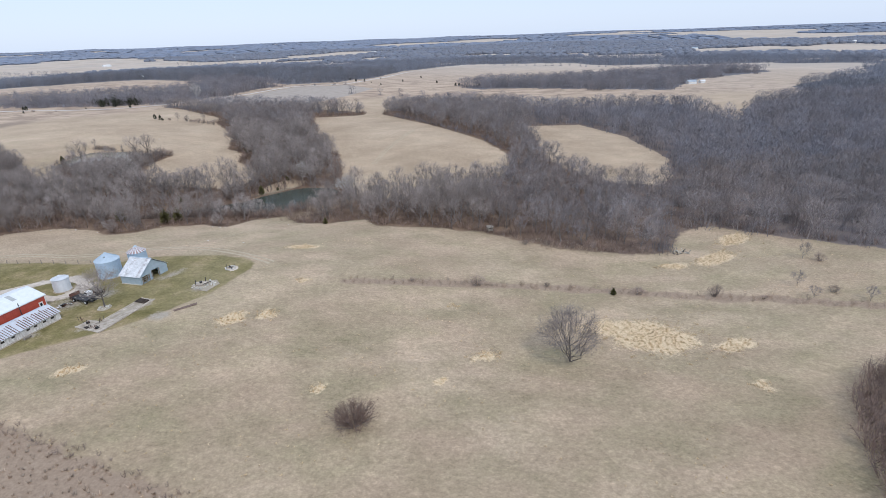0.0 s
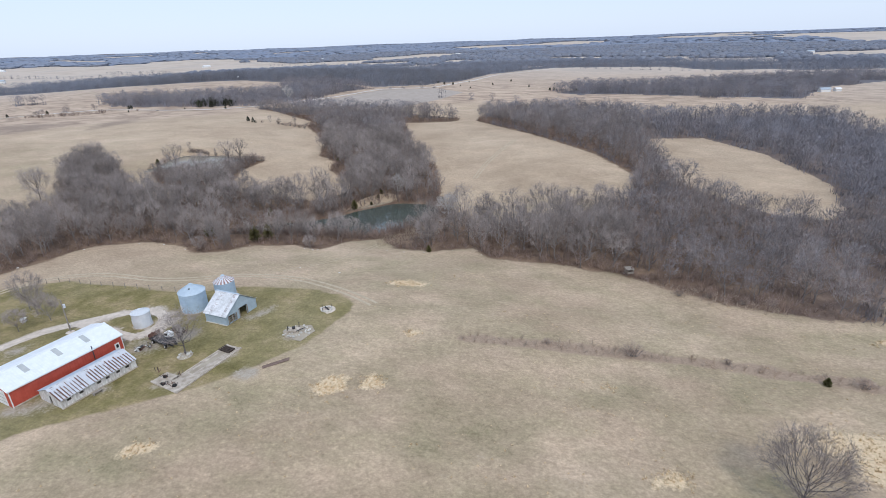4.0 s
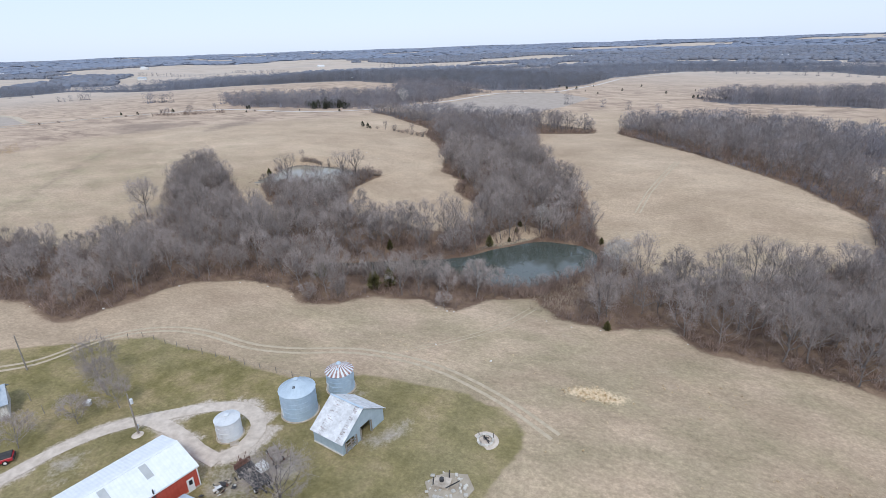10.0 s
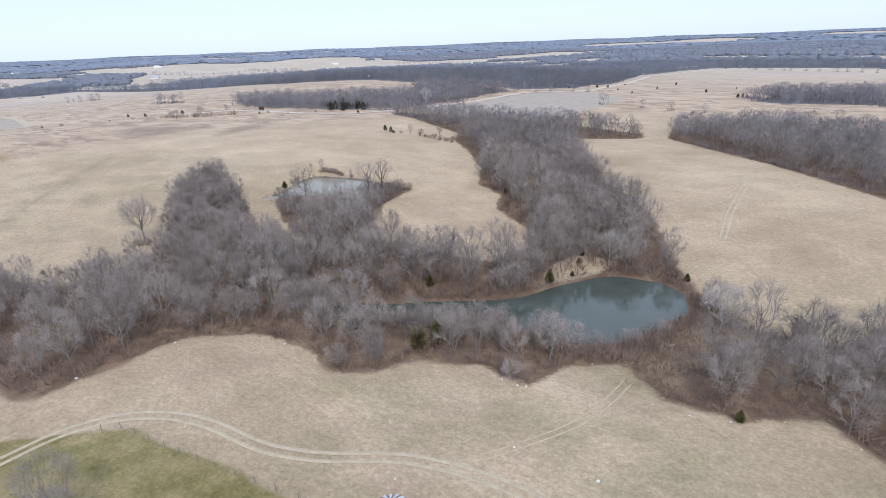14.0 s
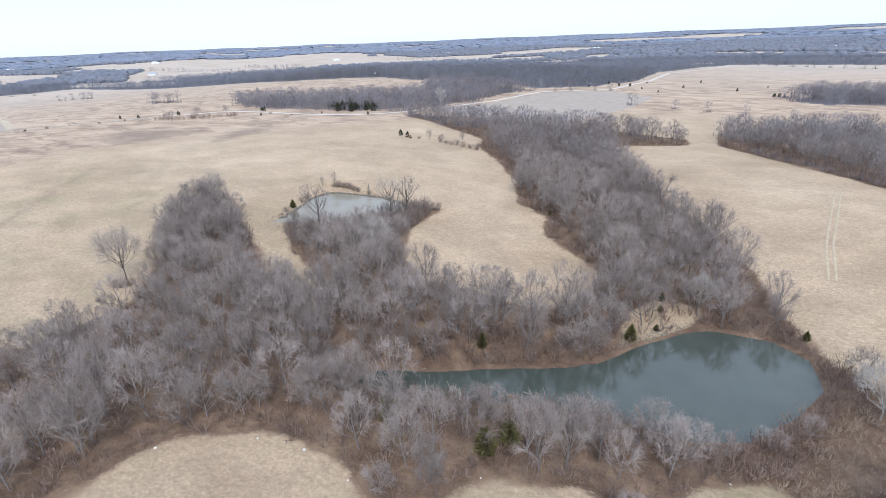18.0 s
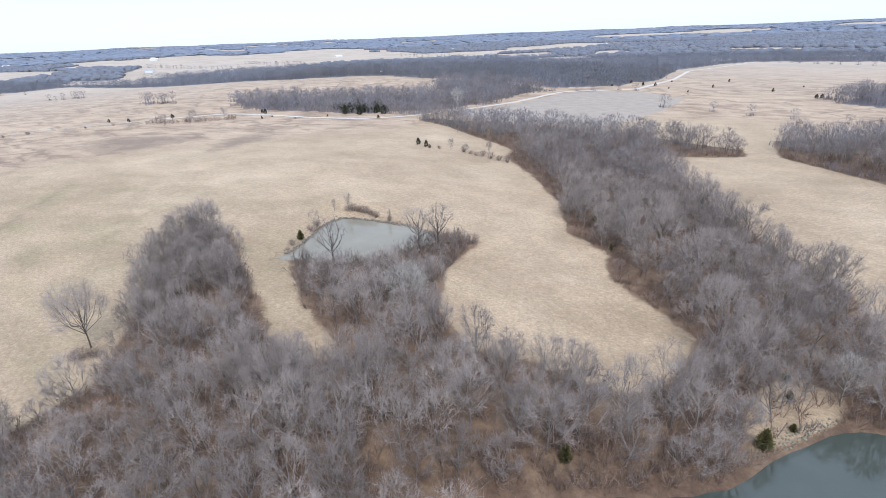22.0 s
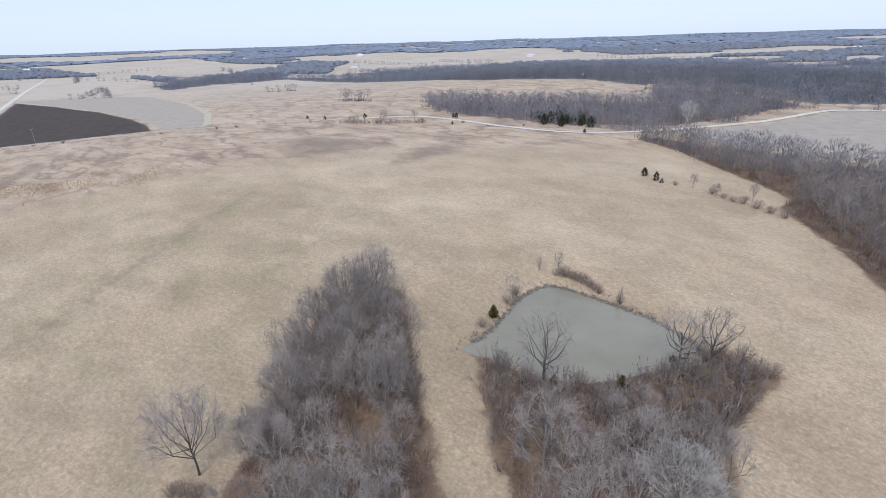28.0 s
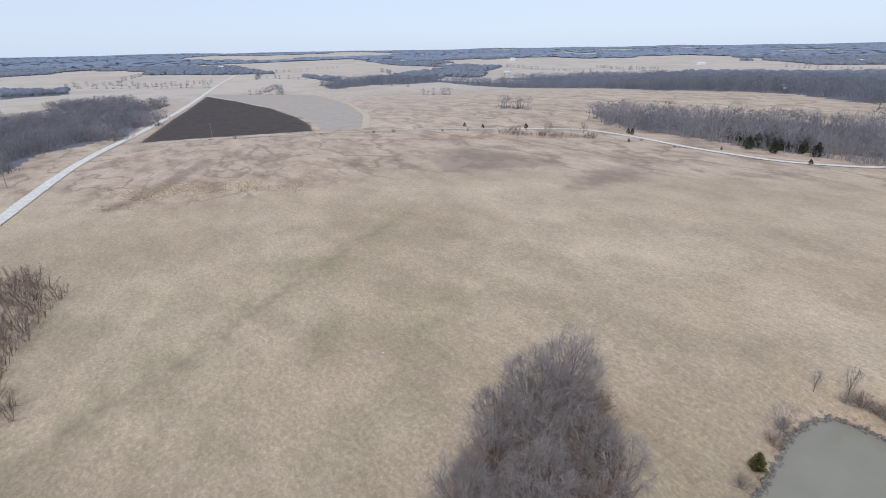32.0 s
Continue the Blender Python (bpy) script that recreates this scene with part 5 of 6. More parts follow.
def wreck(name, x, y, turn, mats, seed, label, size=2.0):
    """A heap of old machine parts: frame, body shell, wheels and odd plates."""
    ob = thing(name, label, "scrap machine", at_yard(x, y, turn))
    r = random.Random(seed)
    s = size
    part("chassis", box((-s, s, -0.1, 0.1, 0.35, 0.5), (-s * 0.8, s * 0.8, -0.7, -0.55, 0.3, 0.45), (-s * 0.8, s * 0.8, 0.55, 0.7, 0.3, 0.45)), mats[0], ob)
    part("shell", box((-s * 0.55, s * 0.2, -0.62, 0.62, 0.5, 1.15), (-s * 0.3, s * 0.1, -0.52, 0.52, 1.15, 1.5)), mats[1], ob, bevel=0.07)
    part("hood", box((s * 0.22, s * 0.95, -0.5, 0.5, 0.5, 0.9)), mats[1], ob, bevel=0.06)
    for dx in (-0.65, 0.65):
        for dy in (-0.7, 0.7):
            wheel(ob, dx * s, dy, 0.32, 0.2)
    for k in range(7):
        p = Vector((r.uniform(-s, s), r.uniform(-1.1, 1.1), r.uniform(0.05, 0.5)))
        part("bar", rod(p, p + Vector((r.uniform(-1.2, 1.2), r.uniform(-1.2, 1.2), r.uniform(0.2, 1.1))), 0.045, 5), mats[k % 3], ob)
    for k in range(4):
        x0, y0 = r.uniform(-s, s), r.uniform(-1.3, 1.0)
        part("sheet", plate([(x0, y0, 0.12), (x0 + 0.8, y0 + 0.1, 0.3), (x0 + 0.7, y0 + 0.7, 0.42), (x0 - 0.1, y0 + 0.6, 0.2)], 0.03), mats[(k + 1) % 3], ob)


flatbed()
heap = thing("scrap_heap", "tangled heap of white panels, pipes and dark scrap iron", "scrap pile", at_yard(-87.0, 105.7, 40))
hr = random.Random(19)
for k in range(34):
    p = Vector((hr.gauss(0, 0.9), hr.gauss(0, 0.65), hr.uniform(0.02, 0.35)))
    way = Vector((hr.uniform(-1, 1), hr.uniform(-1, 1), hr.uniform(-0.1, 0.5))) * hr.uniform(0.5, 1.1)
    if k % 3:
        part("pipe", rod(p, p + way, hr.uniform(0.04, 0.11), 5), (steel_dark, steel_dark, wood_grey, paint_white)[k % 4], heap)
    else:
        a, w = way.cross(Vector((0, 0, 1))).normalized() * hr.uniform(0.15, 0.35), Vector((0, 0, hr.uniform(0.05, 0.3)))
        part("panel", plate([p - a, p + a, p + way + a + w, p + way - a + w], 0.03), (paint_white, rust_mat, steel_dark)[k % 9 // 3], heap)
part("engine_block", box((-0.3, 0.35, -0.25, 0.3, 0.05, 0.55)), steel_dark, heap, bevel=0.06)
wreck("derelict_car", -83.6, 112.3, -35, (rust_mat, wood_grey, steel_dark), 2, "derelict grey car shell under the bare tree", 2.0)
wreck("feed_wagon", -86.6, 109.3, 70, (rust_mat, rust_mat, wood_grey), 5, "rusty tan feed wagon beside the truck", 0.9)


def slab_yard():
    ob = thing("concrete_slab", "long old concrete feeding slab with scrap iron on it", "slab", pose(-69.2, 101.0, YARD_Z - 0.2))
    for outline in ([(-70.3, 108.2), (-67.1, 107.3), (-71.4, 92.9), (-75.2, 94.5)], [(-75.25, 94.55), (-78.0, 95.7), (-76.9, 98.6), (-73.75, 97.65)]):
        part("paving", plate([(x + 69.2, y - 101.0, 0.22) for x, y in outline], 0.25), concrete, ob)
    part("stain", plate([(-0.9, 5.6, 0.226), (0.3, 5.3, 0.226), (-2.6, -2.6, 0.226), (-3.4, -2.2, 0.226)], 0.004), dirt, ob)
    for (x0, y0), (x1, y1) in (((2.1, 6.3), (-2.2, -8.1)), ((-1.1, 7.2), (-4.5, -3.2)), ((-8.8, -5.3), (-6.0, -6.45))):
        d = Vector((x1 - x0, y1 - y0, 0)).normalized().cross(Vector((0, 0, 1))) * 0.14
        part("kerb", plate([(x0 - d.x, y0 - d.y, 0.36), (x0 + d.x, y0 + d.y, 0.36), (x1 + d.x, y1 + d.y, 0.36), (x1 - d.x, y1 - d.y, 0.36)], 0.3), concrete, ob)
    for k in range(4):
        bm = rod((-1.9 + k * 0.16, 5.3 + k * 0.42, 0.36), (0.8 + k * 0.12, 4.3 + k * 0.42, 0.36), 0.17, 8)
        part("log", bm, simple("charred_log", (0.03, 0.024, 0.020), (0.09, 0.07, 0.06), 2, 0.95) if k == 0 else bpy.data.materials["charred_log"], ob)


slab_yard()
r = random.Random(12)
for x, y, h in ((-76.2, 97.1, 0.9), (-73.7, 97.7, 1.3), (-74.4, 95.2, 0.8), (-72.9, 94.8, 0.9), (-78.7, 98.4, 0.8), (-75.2, 95.0, 0.6)):
    ob = thing("scrap_pile", "small pile of rusty farm iron on the concrete", "scrap pile", at_yard(x, y, r.uniform(0, 90), YARD_Z + 0.03))
    for k in range(6):
        p = Vector((r.uniform(-0.5, 0.5), r.uniform(-0.5, 0.5), 0))
        part("iron_bar", rod(p, p + Vector((r.uniform(-0.5, 0.5), r.uniform(-0.5, 0.5), h * r.uniform(0.4, 1))), 0.045, 5), steel_dark if k % 2 else rust_mat, ob)
    if h in (0.9, 0.6):
        part("tyre", rod((0, 0, 0.0), (0.03, 0, 0.22), 0.38, 14), rubber, ob)


def stone_ring(name, label, x, y, R, count, seed):
    ob = thing(name, label, "fire pit", pose(x, y, land1(x, y) - 0.02))
    rr = random.Random(seed)
    part("gravel_pad", turned([(R * 1.28, -0.1), (R * 1.25, 0.05), (0.001, 0.06)], 26), gravel, ob)
    for k in range(count):
        a = 6.283 * k / count
        bm = box((-0.24, 0.24, -0.17, 0.17, 0.02, rr.uniform(0.26, 0.4)))
        st = part("stone", bm, stone, ob, bevel=0.05)
        st.matrix_basis = pose(R * math.cos(a) * 0.72, R * math.sin(a) * 0.72, 0.02, 0, 0, math.degrees(a) + 90 + rr.uniform(-12, 12))
    for k in range(9):
        p = Vector((rr.uniform(-0.8, 0.8), rr.uniform(-0.8, 0.8), 0.08))
        part("charred_stick", rod(p, Vector((-p.x * 0.4, -p.y * 0.4, rr.uniform(0.3, 0.9))), 0.07, 5), steel_dark, ob)
    for a in (0.6, 2.7, 4.4):
        part("stake", rod((1.2 * math.cos(a), 1.2 * math.sin(a), 0), (1.25 * math.cos(a), 1.25 * math.sin(a), 1.1), 0.05, 5), steel_dark, ob)


stone_ring("fire_pit", "round stone fire pit with charred wood on gravel", -55.7, 124.0, 1.55, 16, 2)


def rubble():
    ob = thing("rubble_heap", "broken concrete well slab among limestone rubble", "rubble", pose(-58.4, 113.8, land1(-58.4, 113.8)))
    rr = random.Random(21)
    part("pad", plate([(-3.1, 0.2, 0.10), (-1.0, 2.5, 0.10), (2.0, 3.0, 0.08), (3.5, 0.9, 0.06), (2.0, -3.2, 0.06), (-1.6, -2.2, 0.10)], 0.2), dirt, ob)
    part("slab", box((-1.9, 0.3, -0.3, 1.5, 0.1, 0.42)), concrete, ob, bevel=0.04)
    part("well_cap", rod((-0.9, 0.7, 0.42), (-0.9, 0.7, 0.85), 0.3, 12), steel_dark, ob)
    for p0, p1 in (((0.0, -0.4, 0.5), (1.4, 1.2, 0.55)), ((-1.8, -0.2, 0.4), (-1.7, -0.1, 1.5)), ((-0.2, 1.7, 0.1), (-0.1, 1.8, 1.4))):
        part("beam", rod(p0, p1, 0.08, 6), steel_dark, ob)
    for k in range(34):
        a, d = rr.uniform(0, 6.28), rr.uniform(0.9, 3.0)
        s = rr.uniform(0.12, 0.34)
        st = part("stone", box((-s, s, -s * 0.7, s * 0.7, -0.05, s * rr.uniform(0.6, 1.2))), stone, ob, bevel=s * 0.22)
        st.matrix_basis = pose(d * math.cos(a), d * math.sin(a) * 0.9, 0.08, rr.uniform(-12, 12), rr.uniform(-12, 12), rr.uniform(0, 180))


rubble()
part("sheet", plate([(-2.2, -1.2, 0.09), (-1.7, -1.9, 0.05), (2.1, 1.1, 0.07), (1.8, 2.0, 0.12)], 0.04), simple("rusty_brown_sheet", (0.14, 0.095, 0.075), (0.25, 0.18, 0.15), 1.2, 0.9),
     thing("metal_sheet", "flat rusty brown metal sheet lying in the grass", "metal sheet", pose(-58.1, 103.1, land1(-58.1, 103.1) + 0.02)))


def utility_pole(x, y, h, label, lamp=False, arm=True):
    ob = thing("utility_pole", label, "utility pole", pose(x, y, land1(x, y) - 0.1, 0, 0, 30))
    part("pole", rod((0, 0, 0), (0, 0, h), 0.15, 10, 0.10), wood_grey, ob)
    if arm:
        part("crossarm", box((-0.9, 0.9, -0.06, 0.06, h - 0.5, h - 0.36)), wood_grey, ob)
        for k in (-0.8, 0.0, 0.8):
            part("insulator", rod((k, 0, h - 0.36), (k, 0, h - 0.18), 0.05, 6), trim_white, ob)
    if lamp:
        part("transformer", rod((0.32, 0, h - 1.9), (0.32, 0, h - 1.1), 0.22, 12), bright_galv, ob)
        part("meter_box", box((-0.2, 0.2, 0.14, 0.34, 1.0, 1.7)), bright_galv, ob)


utility_pole(-106.8, 110.5, 7.6, "grey wooden utility pole with a transformer by the drive", True, False)
utility_pole(-141.2, 117.8, 7.4, "leaning grey wooden utility pole at the meadow's edge", arm=False)
utility_pole(-500, 262, 9.0, "tall wooden utility pole beside the ploughed field")
utility_pole(-432, 168, 8.0, "wooden utility pole beside the gravel road")
base = thing("gravel_mound", "small ring of pale stones round the pole", "stones", pose(-106.8, 110.3, YARD_Z - 0.15))
part("mound", turned([(1.0, 0), (0.7, 0.16), (0.001, 0.22)], 14), gravel, base)


def farmhouse():
    ob = thing("farmhouse", "white farmhouse with a blue-grey shingle roof", "house", pose(-130.4, 107.6, YARD_Z, 0, 0, 236) @ Matrix.Diagonal((1, -1, 1, 1)))
    L, W, he, hr = 8.0, 6.0, 2.8, 4.6
    gable_walls(ob, L, W, he, hr, boards_white, [(1.2, 2.2, 0.9, 2.2), (4.6, 5.6, 0.9, 2.2)], [(2.2, 3.4, 0.9, 2.2)], [], [])
    for x in (1.2, 4.6):
        w = part("window", box((x + 0.02, x + 0.98, 0.04, 0.08, 0.92, 2.18)), glass, ob)
        part("window_frame", box((x - 0.08, x + 1.08, -0.03, -0.002, 2.2, 2.3), (x - 0.08, x + 1.08, -0.03, -0.002, 0.8, 0.9)), trim_white, w)
    part("window", box((0.02, 0.08, 2.4, 3.5, 0.92, 2.18)), glass, ob)
    k = (hr - he) / (W / 2)
    for y0, y1 in ((-0.4, W / 2), (W + 0.4, W / 2)):
        part("roof", plate([(-0.4, y0, he - 0.4 * k + 0.1), (L + 0.4, y0, he - 0.4 * k + 0.1), (L + 0.4, y1, hr + 0.1), (-0.4, y1, hr + 0.1)], 0.12), shingle_blue, ob)
    d = part("dish_mast", rod((0.6, 1.8, 3.6), (0.6, 1.8, 4.7), 0.03, 6), steel_dark, ob)
    part("dish", turned([(0.32, 4.82), (0.2, 4.72), (0.001, 4.68)], 14), trim_white, d).location = (0.6, 1.8, 0)


farmhouse()
dog = thing("dog_kennel", "small white kennel on the lawn", "kennel", at_yard(-121.0, 113.6, 20))
part("walls", box((-0.45, 0.45, -0.35, 0.35, 0, 0.6)), boards_white, dog)
part("roof", plate([(-0.55, -0.45, 0.62), (0.55, -0.45, 0.62), (0.55, 0.45, 0.86), (-0.55, 0.45, 0.86)], 0.05), trim_white, dog)
bench = thing("garden_bench", "small weathered grey bench beside the low shed", "bench", at_yard(-85.2, 91.8, 70))
part("seat", box((-0.8, 0.8, -0.25, 0.25, 0.4, 0.47)), wood_grey, bench)
for x in (-0.65, 0.65):
    part("leg", box((x - 0.06, x + 0.06, -0.22, 0.22, 0, 0.4)), wood_grey, bench)


def yard_posts(spots, h, label, group):
    first = None
    for x, y in spots:
        m = pose(x, y, land1(x, y) - 0.05, 3 * math.sin(x), 3 * math.cos(y), 0)
        if first is None:
            first = thing("fence_post", label, "fence post", m, group)
            part("post", rod((0, 0, 0), (0, 0, h), 0.07, 6, 0.06), wood_grey, first)
        else:
            copy_thing(first, m)


yard_posts([(-126.0, 109.9), (-131.5, 111.6)], 1.6, "weathered post on the lawn", "clothesline posts")
fence_line = [(-132.7, 132.1), (-130.3, 133.5), (-117.2, 132.0), (-103.2, 130.8), (-92.2, 129.8), (-86, 131.6)]
posts = []
for (x0, y0), (x1, y1) in zip(fence_line, fence_line[1:]):
    k = max(1, round(math.hypot(x1 - x0, y1 - y0) / 3.6))
    posts += [(x0 + (x1 - x0) * i / k, y0 + (y1 - y0) * i / k) for i in range(k)]
yard_posts(posts, 1.25, "grey wooden fence post at the lawn's edge", "lawn fence posts")
wire_me = bmesh.new()
for (x0, y0), (x1, y1) in zip(posts, posts[1:]):
    for z in (0.5, 1.0):
        rod((x0, y0, land1(x0, y0) + z), (x1, y1, land1(x1, y1) + z), 0.012, 3, bm=wire_me)
wire = thing("fence_wire", "two strands of grey fence wire", "wire fence")
part("strands", wire_me, wood_grey, wire)

# drive, paths and wheel tracks
ribbon("drive", DRIVES[0], 2.5, 0.06, gravel, "pale gravel farm drive round the short bin", "drive", 1.5)
ribbon("drive", DRIVES[1], 2.4, 0.075, gravel, "gravel apron before the red barn", "drive", 1.5)
track_mat = simple("worn_grass", (0.41, 0.335, 0.238), (0.54, 0.455, 0.338), 0.8, 1.0)
track = [(-160, 108), (-141.5, 119.8), (-138.7, 129.7), (-133.3, 135.6), (-126, 138.6), (-118, 138.9), (-106, 136.6), (-97, 137.8), (-86.5, 141.8),
         (-76.5, 142), (-67.7, 140.4), (-59.8, 136.8), (-53, 133), (-46, 128)]
for off in (-0.85, 0.85):
    line = []
    for i, (x, y) in enumerate(track):
        x0, y0 = track[max(0, i - 1)]
        x1, y1 = track[min(len(track) - 1, i + 1)]
        d = math.hypot(x1 - x0, y1 - y0)
        line.append((x - (y1 - y0) / d * off, y + (x1 - x0) / d * off))
    ribbon("wheel_track", line, 0.75, 0.03, track_mat, "worn wheel track in the hay meadow", "track", 1.5)
for off in (-0.8, 0.8):
    ribbon("wheel_track", [(-76 + off, 145), (-70 + off, 151), (-64 + off, 157.5), (-60 + off, 165), (-56.5 + off, 174)], 0.3, 0.03, track_mat, "worn wheel track to the pond", "track", 1.5)
    ribbon("wheel_track", [(-32.1 + off, 249.6), (-28.2 + off, 268.3), (-21.9 + off, 288.9), (-14.8 + off, 311.9)], 0.6, 0.03, track_mat, "pale wheel track on the far meadow", "track", 1.5)


# ---- single trees, shrubs and cedars ----
def spot_tree(name, label, x, y, wood_mat, crown_mat, *args, **kw):
    ob = tree_kind(name, label, *grow(*args, **kw), wood_mat, crown_mat)
    ob.matrix_basis = pose(x, y, land1(x, y) - 0.05)
    return ob


pale_twigs = simple("pale_twigs", (0.40, 0.37, 0.345), (0.56, 0.53, 0.50), 0.5, 0.95, bump=0)
spot_tree("yard_tree", "bare spreading yard tree above the old trucks", -76.8, 104.2, dark_bark, twig_mat, 61, 10.5, 5.6, 16, 7, 11, 1, 1100, fork=0.26, wide=0.7, lift=0.7, trunk=0.017)
mound = thing("stone_pile", "low pile of pale stones round the yard tree", "stones", pose(-76.8, 104.0, YARD_Z - 0.1))
part("bed", turned([(1.5, 0), (1.1, 0.14), (0.3, 0.2), (0.001, 0.2)], 16), dirt, mound)
rr = random.Random(31)
for k in range(22):
    a, d, s = rr.uniform(0, 6.28), rr.uniform(0.4, 1.4), rr.uniform(0.1, 0.22)
    part("stone", box((-s, s, -s * 0.7, s * 0.7, -0.05, s)), stone, mound, bevel=s * 0.25).matrix_basis = pose(d * math.cos(a), d * math.sin(a), 0.14, 0, 0, rr.uniform(0, 180))
for k, (x, y, h, w) in enumerate(((-124.2, 118.6, 10.5, 3.9), (-115.1, 114.5, 7.0, 3.2), (-118.2, 109.6, 6.0, 2.9), (-122.0, 102.9, 6.4, 3.3), (-120.4, 116.6, 8.5, 3.4))):
    spot_tree("yard_tree", "bare grey young tree on the farm lawn", x, y, bark, twig_mat, 70 + k, h, w, 12, 7, 11, 1, 1500, fork=0.12, wide=0.75)
spot_tree("field_tree", "bare many-branched tree standing alone in the hayfield", 24.0, 84.6, dark_bark, twig_mat, 81, 13.5, 6.6, 24, 9, 13, 1, 3200, fork=0.04, wide=0.75, lift=0.1, trunk=0.013)
for k, (x, y, h, w) in enumerate(((-210.0, 246.0, 13.5, 5.4), (-205.0, 240.5, 12.5, 5.2), (-211.0, 238.5, 12.0, 5.0), (-198.0, 236.0, 12.0, 4.8), (-203.5, 230.0, 12.5, 5.0),
                                  (-195.5, 223.0, 12.0, 4.8), (-201.0, 219.0, 12.0, 5.0), (-208.5, 230.5, 10.5, 4.4), (-196.0, 212.0, 12.5, 5.2), (-189.5, 216.0, 12.0, 4.8), (-190.5, 207.5, 11.0, 4.6), (-186.5, 225.5, 10.0, 4.2))):
    spot_tree("copse_tree", "tall bare tree rising from the copse's tip", x, y, dark_bark if k == 0 else bark, twig_mat, 150 + k, h, w, 13, 7, 12, 1, 600, fork=0.2)
spot_tree("lone_tree", "lone bare tree on the open meadow", -196.8, 198.6, dark_bark, twig_mat, 82, 16.0, 6.2, 18, 8, 12, 1, 700, fork=0.12, wide=0.9, lift=1.1, trunk=0.012)
for k, (x, y, h) in enumerate(((-167.6, 242.6, 14.0), (-151.4, 259.6, 12.5), (-147.4, 263.4, 12.0))):
    spot_tree("pond_tree", "bare grey wide-limbed tree standing at the stock pond", x, y, dark_bark, twig_mat, 90 + k, h, 5.2, 11, 5, 7, 1, 380, fork=0.22, trunk=0.024, wide=1.2, lift=0.8)
for k, (x, y, h, w) in enumerate(((-73.0, 185.0, 9.0, 5.0), (-68.0, 182.5, 7.5, 3.8), (-84.0, 185.5, 7.0, 3.4), (-108.0, 160.1, 5.2, 2.7), (-102.1, 163.6, 5.4, 2.9), (-76.0, 166.5, 5.0, 2.4))):
    spot_tree("bank_tree", "low round-headed pale grey tree at the lake's near bank", x, y, bark, twig_mat, 170 + k, h, w, 12, 7, 12, 1, 500, fork=0.1, wide=0.9)
for k, (x, y, h) in enumerate(((-104.5, 182.5, 5.5), (-57.0, 189.5, 4.5), (-94.0, 184.0, 4.5))):
    spot_tree("sapling", "slim white-barked sapling on the lake's near bank", x, y, white_bark, pale_twigs, 180 + k, h, 1.3, 9, 5, 6, 1, 100, fork=0.1)
spot_tree("sycamore", "pale-barked bare tree on the pond bank", -62.5, 230.5, white_bark, pale_twigs, 96, 10.5, 3.4, 12, 6, 9, 1, 500, fork=0.25)
spot_tree("sycamore", "broad pale-twigged bare tree in the gully wood", -142.5, 231.0, white_bark, pale_twigs, 97, 12.0, 6.2, 18, 8, 13, 1, 2000, fork=0.1, lift=0.9)
spot_tree("sycamore", "pale bare tree leaning over the pond", -38.0, 201.5, white_bark, pale_twigs, 98, 11.5, 5.8, 16, 8, 12, 1, 900, fork=0.12, lift=0.6)
spot_tree("sycamore", "tall white bare tree beside the gravel road", -208.0, 466.0, white_bark, pale_twigs, 99, 17, 6.0, 12, 5, 6, 1, 0, fork=0.3, wide=2.2)
for k, (x, y, h) in enumerate(((-218, 434, 6), (-212, 430, 8), (-205, 424, 9), (-199, 420, 9.5), (-193, 414, 10), (-187, 408, 10), (-181, 401, 10.5), (-174, 395, 10), (-168, 390, 9), (-161, 385, 10))):
    spot_tree("roadside_tree", "bare tall tree in the row between meadow and stubble", x, y, bark, twig_mat, 190 + k, h, h * 0.36, 10, 5, 8, 1, 200, fork=0.3, wide=1.8)
for k, (x, y, h) in enumerate(((-376, 392, 8), (-373, 413, 8), (-357.5, 424, 9), (-366, 403, 6), (-384, 396, 6))):
    spot_tree("roadside_tree", "bare tree in the fence row beside the road", x, y, bark, twig_mat, 110 + k, h, 3.2, 10, 5, 6, 1, 160, fork=0.2, wide=2.4)
for k, (x, y, h) in enumerate(((-176.4, 360.2, 6), (-168.3, 356.5, 5), (-158.3, 358.5, 7), (86.4, 112.6, 4.5), (97.9, 128.1, 5.5), (96.6, 102.8, 4.0), (86, 106, 3.6))):
    spot_tree("young_tree", "slender bare young tree at the meadow's edge", x, y, bark, twig_mat, 120 + k, h, 1.9, 9, 5, 6, 1, 200, fork=0.1, wide=1.2)
for k, (x, y, h, w) in enumerate(((-184.4, 280.3, 6.2, 1.3), (-188.2, 277.7, 4.6, 0.8), (-167.8, 275.6, 4.5, 0.6), (-187.4, 264.9, 6.4, 2.2))):
    spot_tree("pond_sapling", "slim bare sapling on the pond bank", x, y, bark, twig_mat, 130 + k, h, w, 9, 4, 6, 1, 160, fork=0.08, wide=0.9)

shrub_twigs = simple("shrub_twigs", (0.27, 0.205, 0.17), (0.42, 0.335, 0.285), 0.5, 0.95, bump=0, vary=0.5)
shrub_kinds = [tree_kind("bare_shrub", "leafless brown shrub in the grass", *bush_of(s, h, w, 26, 9, 1, 1.0, 420), bark, shrub_twigs, "field shrubs")
               for s, h, w in ((141, 2.4, 2.2), (142, 2.0, 1.8), (143, 2.8, 2.0))]
rusty_twigs = simple("rusty_shrub_twigs", (0.150, 0.098, 0.080), (0.270, 0.195, 0.160), 0.5, 0.95, bump=0)
big_shrub = tree_kind("bare_shrub", "large dense rusty-brown shrub alone in the hayfield", *bush_of(144, 4.2, 4.3, 44, 20, 2, 1.9, 3000), bark, rusty_twigs)
big_shrub.matrix_basis = pose(-15.3, 66.8, land1(-15.3, 66.8) - 0.05)
